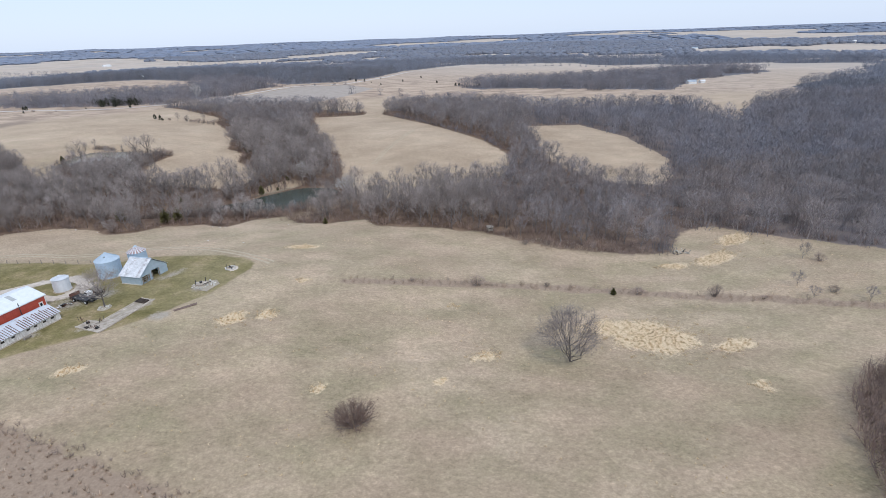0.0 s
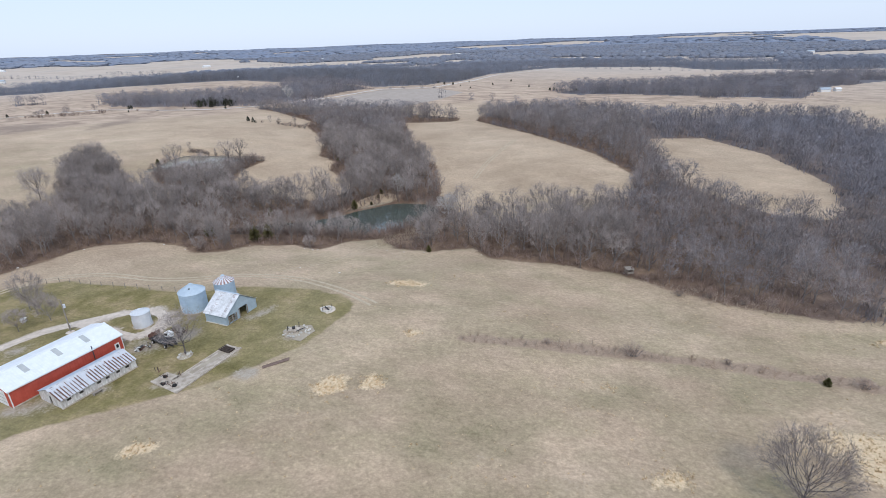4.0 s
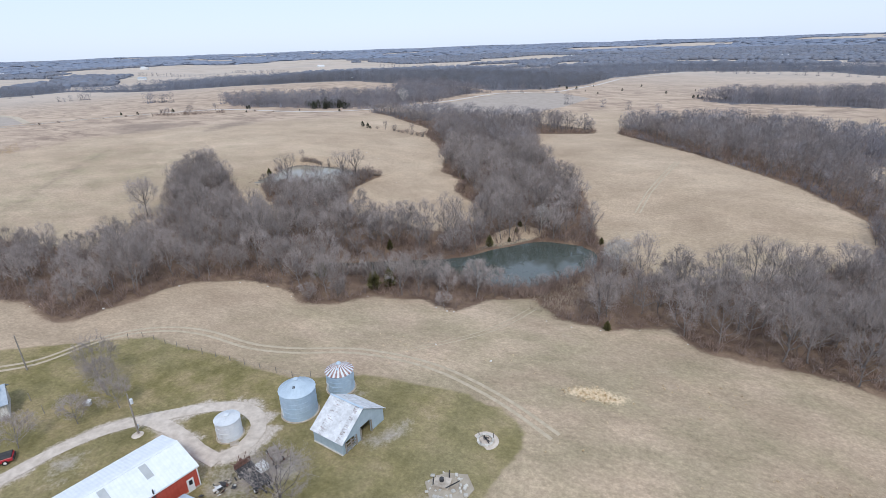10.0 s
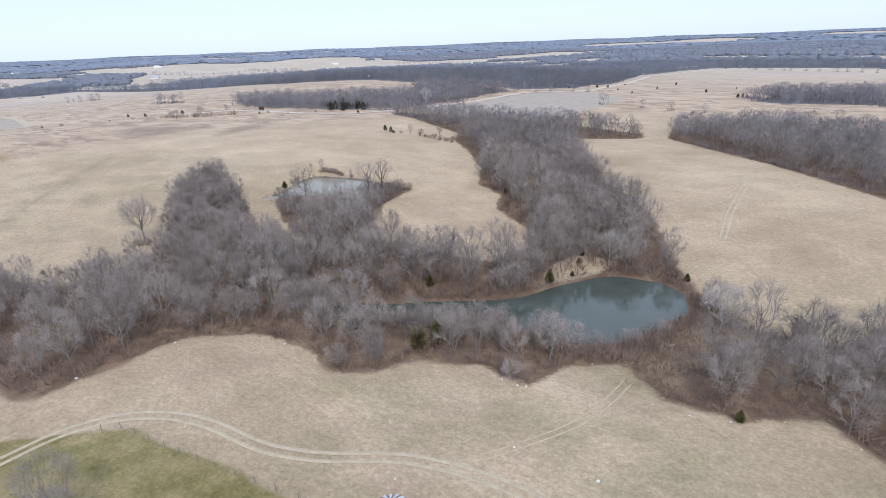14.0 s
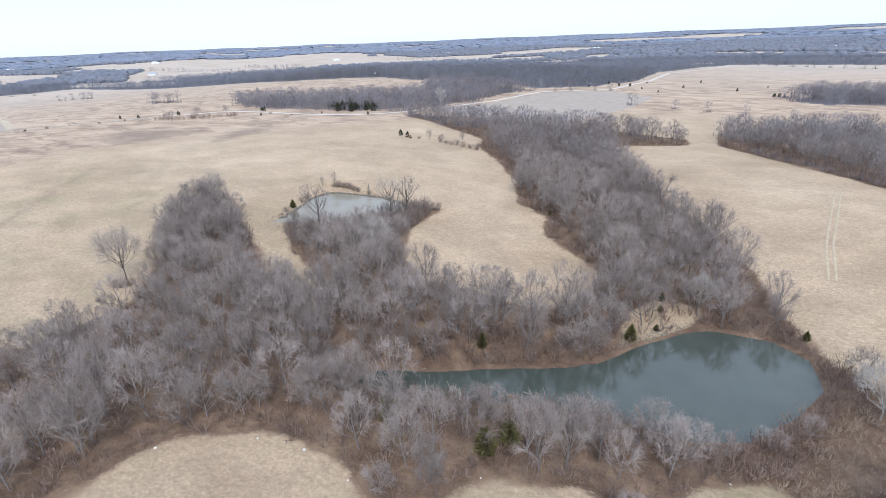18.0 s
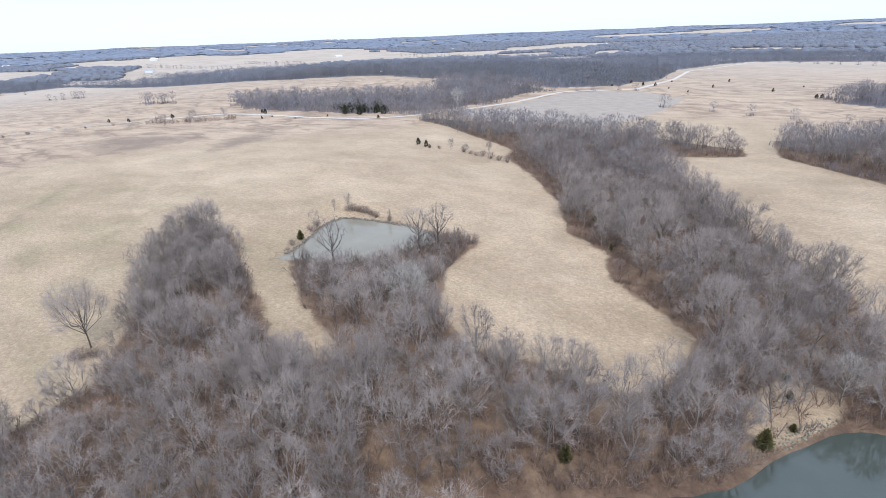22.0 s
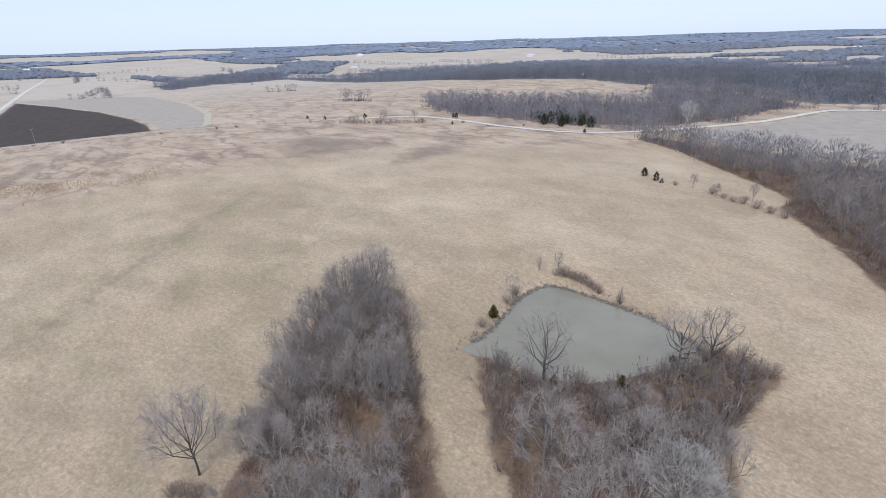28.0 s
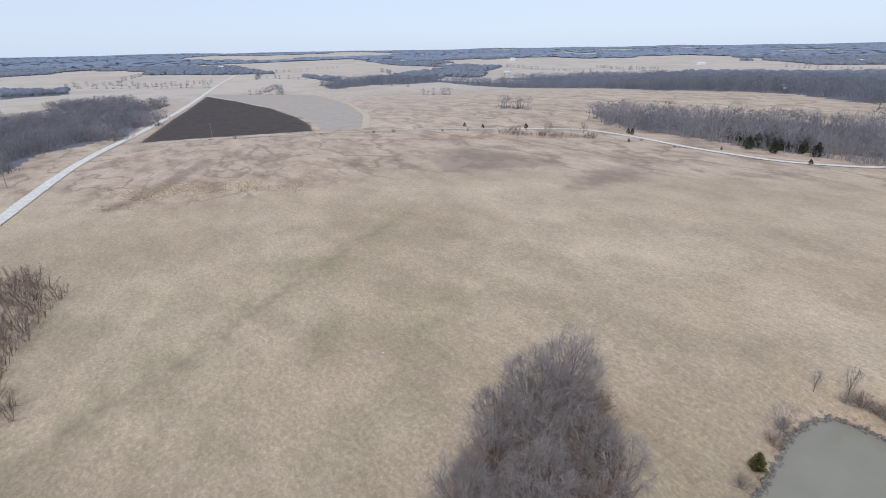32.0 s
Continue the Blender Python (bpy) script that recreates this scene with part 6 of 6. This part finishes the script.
rng = np.random.RandomState(77)
planted(shrub_kinds, [(8.4, 116.9, 1.2), (47.5, 112.3, 1.1), (64.9, 109.6, 1.1), (45.2, 143.5, 0.9), (25.1, 146.0, 0.8), (32, 146, 0.7), (39, 143.5, 0.8),
                      (-139.2, 267.3, 1.6), (-173.2, 277.6, 0.7), (-174.6, 278.2, 0.8), (-176.0, 278.8, 0.9), (-177.6, 279.2, 0.95), (-179.2, 279.6, 1.0), (-180.8, 279.8, 1.0), (-182.4, 279.8, 1.0), (-184.0, 279.2, 0.9), (-187.5, 262.6, 0.9), (-187.6, 266.5, 0.8), (-185.9, 251.2, 0.8), (-185.2, 247.8, 0.5), (-168, 276.2, 0.6),
                      (-194.8, 195.4, 1.1), (-193.2, 196.6, 1.0), (-196.2, 194.6, 0.8), (-150.5, 267.3, 1.0), (-146, 267.6, 1.0), (-143, 269, 1.1), (-163, 246.6, 0.9),
                      (-493, 259, 0.6), (-485, 271, 0.8), (-474, 288, 0.5), (-458, 313, 0.7), (-442, 339, 0.6), (-436, 349, 0.8), (-420, 373, 0.6), (-412, 386, 0.7), (-330, 438, 0.7), (-308, 433, 0.6),
                      (-124.3, 322, 0.9), (-100.5, 267, 1.0), (-102.0, 279, 1.0), (-170, 358.5, 0.9), (-166, 356.5, 0.8), (-163, 355, 1.0), (-160, 354.5, 1.1), (-156, 352.5, 1.2), (-152, 351, 1.2), (-148, 349, 1.3), (-182, 360.5, 0.7), (26, 117, 0.6), (-8, 118, 0.5),
                      (92, 108, 0.8), (75, 107, 0.6), (101, 126, 0.9)], rng)

cedar_mat = simple("cedar_foliage", (0.090, 0.086, 0.034), (0.185, 0.168, 0.074), 1.2, 0.95, bump=0, vary=0.4)
far_cedar_mat = simple("dark_cedar_foliage", (0.045, 0.052, 0.036), (0.085, 0.092, 0.062), 0.5, 0.95, bump=0, vary=0.4)


def cedar_shape(seed, height, width, count):
    r = np.random.RandomState(seed)
    t = r.uniform(0.0, 1.0, count) ** 0.8
    a = r.uniform(0, 6.28, count)
    prof = width * 0.5 * (1 - t ** 1.8) ** 0.8 * np.minimum(1, 0.55 + t * 3) * r.uniform(0.55, 1.12, count)
    p0 = np.stack([np.cos(a) * prof * 0.45, np.sin(a) * prof * 0.45, t * height * 0.92], 1)
    p1 = np.stack([np.cos(a) * prof, np.sin(a) * prof, t * height * 0.92 + height * r.uniform(0.04, 0.16, count)], 1)
    p1 += r.normal(size=p1.shape) * width * 0.04
    return tubes([(0, 0, -0.1)], [(0, 0, height * 0.5)], [0.03 * height], [0.01 * height], 5), blades(p0, p1, width * r.uniform(0.07, 0.15, count), r)


def cedars(spots, mat, label, group, kinds):
    made = []
    for s, h, w, c in kinds:
        wood, crown = cedar_shape(s, h, w, c)
        made.append(tree_kind("cedar_tree", label, wood, crown, bark, mat, group))
    planted(made, spots, np.random.RandomState(len(spots)), 0.8, 1.2)


cedars([(-76.7, 215.3, 1.0), (-105.4, 202.4, 0.85), (-113.4, 174.8, 1.25), (-96.6, 172.6, 1.35), (-93.8, 175.8, 1.35), (-70.5, 228.7, 0.5), (-70.2, 233.4, 0.6), (-43.0, 224.3, 0.65),
        (41.3, 112.4, 0.5), (-186.2, 255.6, 0.8), (-119.4, 313.0, 0.75), (-108.4, 294.6, 0.65), (-103, 276.5, 0.5), (-117.5, 305, 0.6), (-71.5, 221.0, 0.45), (-39.7, 167.4, 0.6),
        (-153, 262.0, 0.6), (-166, 243.0, 0.6), (-157, 248.8, 0.7), (-115.6, 178, 0.9)], cedar_mat, "dense dark green cedar among bare brush", "pond cedars",
       ((201, 3.6, 3.2, 900), (202, 3.8, 2.9, 900), (203, 3.3, 3.3, 900)))
r = np.random.RandomState(15)
W2_CEDARS = [(-283, 452), (-256, 449), (-250, 462), (-285, 505), (-325, 510), (-305, 475)]
dark_spots = [tuple(p) for p in scatter(r, (-340, 440, -240, 520), 6.0, lambda x, y: inside(W2_CEDARS, x, y))]
roadside = [(-194.2, 365.3), (-189.0, 362.2), (-186.5, 360.3), (20, 584), (24, 587), (27, 585), (45, 579), (-398, 420), (-402, 425), (-345, 451), (-349, 453), (-332, 430),
            (-415, 400), (-428, 396), (-290, 443), (-250, 437), (75, 432), (95, 425), (88, 440), (60, 436), (110, 428), (0, 620), (-40, 640), (30, 660), (90, 620), (-62, 600),
            (-75, 622), (-85, 640), (-20, 700), (-120, 625), (-95, 640), (-105, 660), (-70, 680)]
cedars([(x, y, r.uniform(0.9, 1.5)) for x, y in dark_spots] + [(x, y, r.uniform(0.45, 0.8)) for x, y in roadside], far_cedar_mat, "dark green cedar in the distance", "distant cedars", ((211, 5.0, 5.0, 220), (212, 4.2, 4.4, 200), (213, 3.0, 3.2, 160)))

# thickets
brown_weeds = simple("brown_weeds", (0.315, 0.240, 0.186), (0.470, 0.375, 0.295), 0.6, 0.95, bump=0, each=True)
weed_mat = simple("dry_weeds", (0.36, 0.285, 0.220), (0.52, 0.43, 0.345), 0.6, 0.95, bump=0)
THICKET = [(71, 73), (80, 78), (100, 62), (84, 38), (56, 44), (58, 52), (62, 60), (66, 67)]
spots = scatter(rng, (50, 36, 104, 86), 1.6, lambda x, y: inside(THICKET, x, y))
massed("thicket", "dense dark brown thicket at the field corner", "brush", [joined(*bush_of(s, 2.8, 2.1, 7, 6, 1, 1.8, 120)) for s in (45, 46, 47)], spots, rng.uniform(1.0, 1.9, len(spots)), brush_mat, rng)
LEFT_THICKET = [(-258, 168), (-262, 176), (-270, 173), (-279, 173), (-290, 178), (-309, 184), (-325, 177), (-325, 160), (-300, 150), (-265, 155)]
spots = scatter(rng, (-330, 148, -255, 195), 2.2, lambda x, y: inside(LEFT_THICKET, x, y))
massed("thicket", "brown thicket of small bare trees in the meadow", "brush", brush, spots, rng.uniform(0.8, 1.5, len(spots)), brush_mat, rng)
EDGE_WEEDS = [(18, 152), (30, 142), (48, 137), (44, 145), (30, 150)]
spots = scatter(rng, (10, 132, 60, 158), 1.6, lambda x, y: inside(EDGE_WEEDS, x, y))
massed("thicket", "pale dry weeds before the woods", "brush", brush, spots, rng.uniform(0.3, 0.55, len(spots)), weed_mat, rng)
spots = scatter(rng, (-26, 92, 112, 122), 1.5, lambda x, y: reach([(-24, 117), (-5, 117.5), (9, 117.5), (30, 116), (48, 113), (64, 109), (78, 106.5), (110, 96)], x, y, False) < 1.6)
massed("thicket", "low brown weeds along the old fence line", "brush", brush, spots, rng.uniform(0.16, 0.55, len(spots)), brown_weeds, rng)
spots = scatter(rng, (-190, 238, -138, 280), 1.3, lambda x, y: (signed(POND, x, y) < -0.3) & (signed(POND, x, y) > -2.2))
massed("bank_reeds", "brown grass and reeds round the stock pond", "reeds", brush, spots, rng.uniform(0.12, 0.3, len(spots)), brush_mat, rng)
spots = scatter(rng, (-132, 180, -38, 232), 1.6, lambda x, y: (signed(LAKE, x, y) < -0.3) & (signed(LAKE, x, y) > -2.5))
massed("bank_reeds", "brown brush along the lake shore", "reeds", brush, spots, rng.uniform(0.12, 0.35, len(spots)), brush_mat, rng)

spots = scatter(rng, (-60, 172, -26, 214), 1.5, lambda x, y: (reach(DAM, x, y, False) < 5) & (signed(LAKE, x, y) < -1) & (rng.uniform(size=x.shape) < 0.9))
massed("thicket", "pale pinkish dry weeds along the dam", "brush", brush, spots, rng.uniform(0.3, 0.7, len(spots)), weed_mat, rng)

# straw clumps
straw_mat = simple("straw", (0.50, 0.38, 0.235), (0.78, 0.63, 0.43), 1.5, 0.95, bump=0)


def tuft(seed, h, w, count):
    q = np.random.RandomState(seed)
    a = q.uniform(0, 6.28, count)
    p0 = np.stack([np.cos(a) * w * 0.2, np.sin(a) * w * 0.2, 0 * a], 1)
    p1 = np.stack([np.cos(a) * w * q.uniform(0.4, 1, count), np.sin(a) * w * q.uniform(0.4, 1, count), h * q.uniform(0.4, 1, count)], 1)
    return blades(p0, p1, np.full(count, w * 0.32), q)


spots = scatter(rng, (-75, 70, 100, 152), 0.55, lambda x, y: straw_at(x, y) + 0.45 * np.sin(x * 1.7 + 2 * np.sin(y * 0.9)) * np.cos(y * 1.9) + rng.uniform(-0.6, 0.35, x.shape) > 0.0)
massed("straw_clumps", "bleached clumps of tall dead grass", "grass", [tuft(s, 0.42, 0.42, 8) for s in range(5)], spots, rng.uniform(0.5, 1.2, len(spots)), straw_mat, rng)
spots = scatter(rng, (-132, -22, 2, 70), 1.1, lambda x, y: inside(THICKET_FIELD, x, y) & (rng.uniform(size=x.shape) < 0.8))
massed("tall_weeds", "tall brown weeds of the unmown field", "weeds", [tuft(s, 0.8, 0.55, 7) for s in range(5)], spots, rng.uniform(0.5, 1.25, len(spots)), brown_weeds, rng)
field_edge = [(-110, 60), (-73, 67.5), (-40, 54.5), (-10, 40)]
spots = scatter(rng, (-110, 38, -8, 70), 1.3, lambda x, y: (reach(field_edge, x, y, False) < 1.1) & (rng.uniform(size=x.shape) < 0.8))
massed("hedgerow", "low dark brush along the unmown field's edge", "brush", brush, spots, rng.uniform(0.2, 0.5, len(spots)), brush_mat, rng)
loose = scatter(rng, (-85, 30, 110, 152), 1.7, lambda x, y: (signed(LAWN, x, y) < -2) & (signed(WOOD, x, y) < -2)
                & (np.sin(x / 9 + 2 * np.sin(y / 13)) * np.sin(y / 7 + 1.5 * np.sin(x / 11)) + rng.uniform(-1.6, 0.5, x.shape) > 0.25))
massed("straw_clumps", "small bleached grass tufts strewn over the meadow", "grass", [tuft(s, 0.30, 0.34, 7) for s in range(5)], loose, rng.uniform(0.4, 1.15, len(loose)), straw_mat, rng)
spots = scatter(rng, (-410, 185, -345, 282), 1.0, lambda x, y: signed(CATTAIL, x, y) + 9 * np.sin(x / 5 + np.sin(y / 7)) * np.sin(y / 6) + rng.uniform(-8, 2, x.shape) > 0)
massed("cattails", "orange-tan patch of dry reeds in the prairie", "reeds", [tuft(s, 0.5, 0.6, 6) for s in range(4)], spots, rng.uniform(0.6, 1.3, len(spots)),
       simple("dry_reeds", (0.46, 0.345, 0.22), (0.60, 0.48, 0.33), 1.0, 0.95, bump=0), rng)


# lane verge: tall grass and a clump of fence-row brush
verge = [(-500, 246), (-466, 306), (-427, 370), (-400, 408)]
spots = scatter(rng, (-515, 235, -385, 420), 1.5, lambda x, y: (reach(verge, x, y, False) < 1.6) & (rng.uniform(size=x.shape) < 0.75))
massed("verge_weeds", "tall dry weeds along the lane", "weeds", brush, spots, rng.uniform(0.15, 0.42, len(spots)), weed_mat, rng)
clump = [(-392, 398), (-378, 404), (-366, 412), (-355, 424)]
spots = scatter(rng, (-410, 380, -340, 440), 2.2, lambda x, y: (reach(clump, x, y, False) < 5) & (rng.uniform(size=x.shape) < 0.8))
massed("thicket", "brown fence-row brush beside the lane", "brush", brush, spots, rng.uniform(0.4, 1.2, len(spots)), brush_mat, rng)


# far hedgerows and copses
spots = []
for (x0, y0), (x1, y1), gap in (((-1270, 212), (-1091, 397), 14), ((-909, 404), (-874, 435), 8), ((-900, 415), (-990, 470), 9), ((-996, 473), (-874, 440), 12), ((-700, 545), (-660, 560), 8),
                                ((-860, 620), (-1300, 560), 26), ((-160, 578), (-100, 600), 14), ((60, 1050), (330, 800), 16),
                                ((-1500, 500), (-1700, 900), 22), ((-1220, 1160), (-800, 1075), 13), ((-1050, 1300), (-790, 1180), 13), ((-990, 700), (-1300, 830), 15), ((-1250, 520), (-1600, 640), 15), ((-700, 1500), (-300, 1380), 14),
                                ((-1400, 300), (-1700, 420), 16), ((100, 1180), (420, 1100), 13), ((-80, 520), (60, 470), 22), ((229, 392), (300, 322), 7), ((-1308, 212), (-1310, 280), 12), ((-1310, 280), (-1188, 344), 10), ((-1188, 344), (-1230, 431), 12)):
    k = int(math.hypot(x1 - x0, y1 - y0) / gap)
    spots += [(x0 + (x1 - x0) * i / k + rng.uniform(-4, 4), y0 + (y1 - y0) * i / k + rng.uniform(-4, 4)) for i in range(k + 1)]
spots = np.array(spots)
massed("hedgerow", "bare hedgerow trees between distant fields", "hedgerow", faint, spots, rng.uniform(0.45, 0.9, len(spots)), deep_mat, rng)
spots = scatter(rng, (-195, 240, -145, 280), 0.55, lambda x, y: (np.abs(signed(POND, x, y) + 0.1) < 0.5) & (y > 246 + 0.6 * (x + 184)))
rock_r = np.random.RandomState(3)


def rock_shape(k):
    q = np.random.RandomState(k)
    v = np.array([(x, y, z) for x in (-1, 1) for y in (-1, 1) for z in (-0.4, 1)], float) * q.uniform(0.14, 0.3, (8, 3))
    f = [(0, 1, 3), (0, 3, 2), (4, 6, 7), (4, 7, 5), (0, 4, 5), (0, 5, 1), (2, 3, 7), (2, 7, 6), (1, 5, 7), (1, 7, 3)]
    return v, np.array(f)


massed("riprap", "dark rubble stones lining the stock pond", "stones", [rock_shape(k) for k in range(5)], spots, rock_r.uniform(0.5, 1.3, len(spots)),
       simple("dark_rubble", (0.12, 0.11, 0.10), (0.30, 0.28, 0.25), 1.5, 0.95), rock_r)
spots = scatter(rng, (-82, 208, -56, 236), 0.6, lambda x, y: inside(BANK, x, y) & (signed(LAKE, x, y) < 0) & (signed(LAKE, x, y) > -3))
massed("riprap", "pale rubble on the dam's bank", "stones", [rock_shape(k) for k in range(5)], spots, rock_r.uniform(0.35, 0.8, len(spots)), simple("mossy_rubble", (0.19, 0.18, 0.14), (0.37, 0.345, 0.28), 1.5, 0.95), rock_r)


# ---- field stones along the wood's edge ----
rr = random.Random(6)
first = None
for x, y in ((-96, 167.5), (-78, 166.8), (-75, 165.8), (-73.5, 166), (-52.5, 168), (-47, 166.5), (-41, 166.8), (-63, 178.6), (-143, 156.5), (-130, 163.3), (-122, 163.6), (-113, 160.6),
             (-72, 149), (-85.7, 137.4), (-60, 146), (-33, 169.6), (-24, 166), (-150, 141), (-168, 137), (-160, 300), (-240, 230), (-230, 262), (-150, 292), (-128, 262)):
    m = pose(x, y, land1(x, y) - 0.06, rr.uniform(-15, 15), rr.uniform(-15, 15), rr.uniform(0, 180)) @ Matrix.Scale(rr.uniform(0.35, 0.85), 4)
    if first is None:
        bm = box((-0.32, 0.32, -0.24, 0.24, 0, 0.34))
        bmesh.ops.bevel(bm, geom=list(bm.edges), offset=0.11, segments=2, affect="EDGES")
        me = bpy.data.meshes.new("field_stone")
        bm.to_mesh(me)
        bm.free()
        me.materials.append(simple("white_stone", (0.60, 0.58, 0.54), (0.80, 0.78, 0.74), 2.0, 0.9))
        first = tagged(new("field_stone", me), "pale field stone lying in the dry grass", "stone", "field stones")
        first.matrix_basis = m
    else:
        copy_thing(first, m).matrix_basis = m


# ---- hunting blinds and far farmsteads ----
def blind(x, y, turn, h, label, mat):
    ob = thing("hunting_blind", label, "hunting blind", pose(x, y, land1(x, y) - 0.05, 0, 0, turn))
    for a, b in ((-0.8, -0.7), (0.8, -0.7), (0.8, 0.7), (-0.8, 0.7)):
        part("leg", rod((a * 1.15, b * 1.15, 0), (a, b, h), 0.07, 5), wood_grey, ob)
    part("cabin", wall_with_holes(1.8, 1.1, [(0.3, 1.5, 0.45, 0.85)], 0.06), mat, ob).location = (-0.9, -0.78, h)
    part("cabin_side", box((-0.9, -0.84, -0.78, 0.8, h, h + 1.1), (0.84, 0.9, -0.78, 0.8, h, h + 1.1), (-0.84, 0.84, 0.74, 0.8, h, h + 1.1)), mat, ob)
    part("floor", box((-0.9, 0.9, -0.84, 0.8, h - 0.08, h)), wood_grey, ob)
    part("roof", plate([(-1.05, -1.0, h + 1.12), (1.05, -1.0, h + 1.12), (1.05, 0.95, h + 1.3), (-1.05, 0.95, h + 1.3)], 0.06), mat, ob)


junk = thing("junk_heap", "heap of old boards and grey scrap under the trees", "scrap pile", pose(68.5, 137.0, land1(68.5, 137.0)))
for k in range(26):
    p = Vector((rr.uniform(-2.4, 2.4), rr.uniform(-1.4, 1.4), rr.uniform(0.05, 0.3)))
    part("board", rod(p, p + Vector((rr.uniform(-1.6, 1.6), rr.uniform(-1.2, 1.2), rr.uniform(0.0, 0.9))), rr.uniform(0.05, 0.14), 4), (wood_grey, steel_dark, stone)[k % 3], junk)
blind(15.4, 156.8, 15, 0.9, "grey wooden hunting blind at the wood's edge", wood_grey)
blind(-362, 676, 40, 3.5, "white box blind on stilts on the far hill", trim_white)


def far_house(x, y, turn, L, W, he, hr, wall_mat, roof_mat, label, name="farm_building"):
    ob = thing(name, label, "building", pose(x, y, land1(x, y) - 0.2, 0, 0, turn))
    gable_walls(ob, L, W, he, hr, wall_mat, [])
    k = (hr - he) / (W / 2)
    for y0, y1 in ((-0.4, W / 2), (W + 0.4, W / 2)):
        part("roof", plate([(-0.4, y0, he - 0.4 * k + 0.1), (L + 0.4, y0, he - 0.4 * k + 0.1), (L + 0.4, y1, hr + 0.1), (-0.4, y1, hr + 0.1)], 0.12), roof_mat, ob)


far_house(258, 552, 10, 9, 5, 2.6, 4.0, trim_white, shingle_blue, "white farm building beyond the woods")
far_house(273, 557, 10, 5, 4, 2.2, 3.4, trim_white, trim_white, "small white shed beside the far farm")
for x, y, turn, L, W in ((-1050, 990, 20, 30, 14), (-900, 1500, 70, 40, 16), (-1500, 1420, 15, 45, 18), (-1560, 1480, 15, 24, 14), (-1900, 1250, 30, 40, 16), (-700, 1900, 10, 40, 16),
                         (-200, 1750, 40, 36, 16), (300, 1500, 20, 34, 16), (560, 1300, 80, 30, 14), (620, 1330, 20, 30, 14), (900, 1700, 15, 50, 20), (950, 1250, 40, 40, 16),
                         (-1900, 600, 60, 40, 16), (-1800, 520, 30, 30, 14)):
    far_house(x, y, turn, L * 0.55, W * 0.6, 4.0, 6.2, trim_white, trim_white if L > 30 else shingle_blue, "white farm building far across the country")
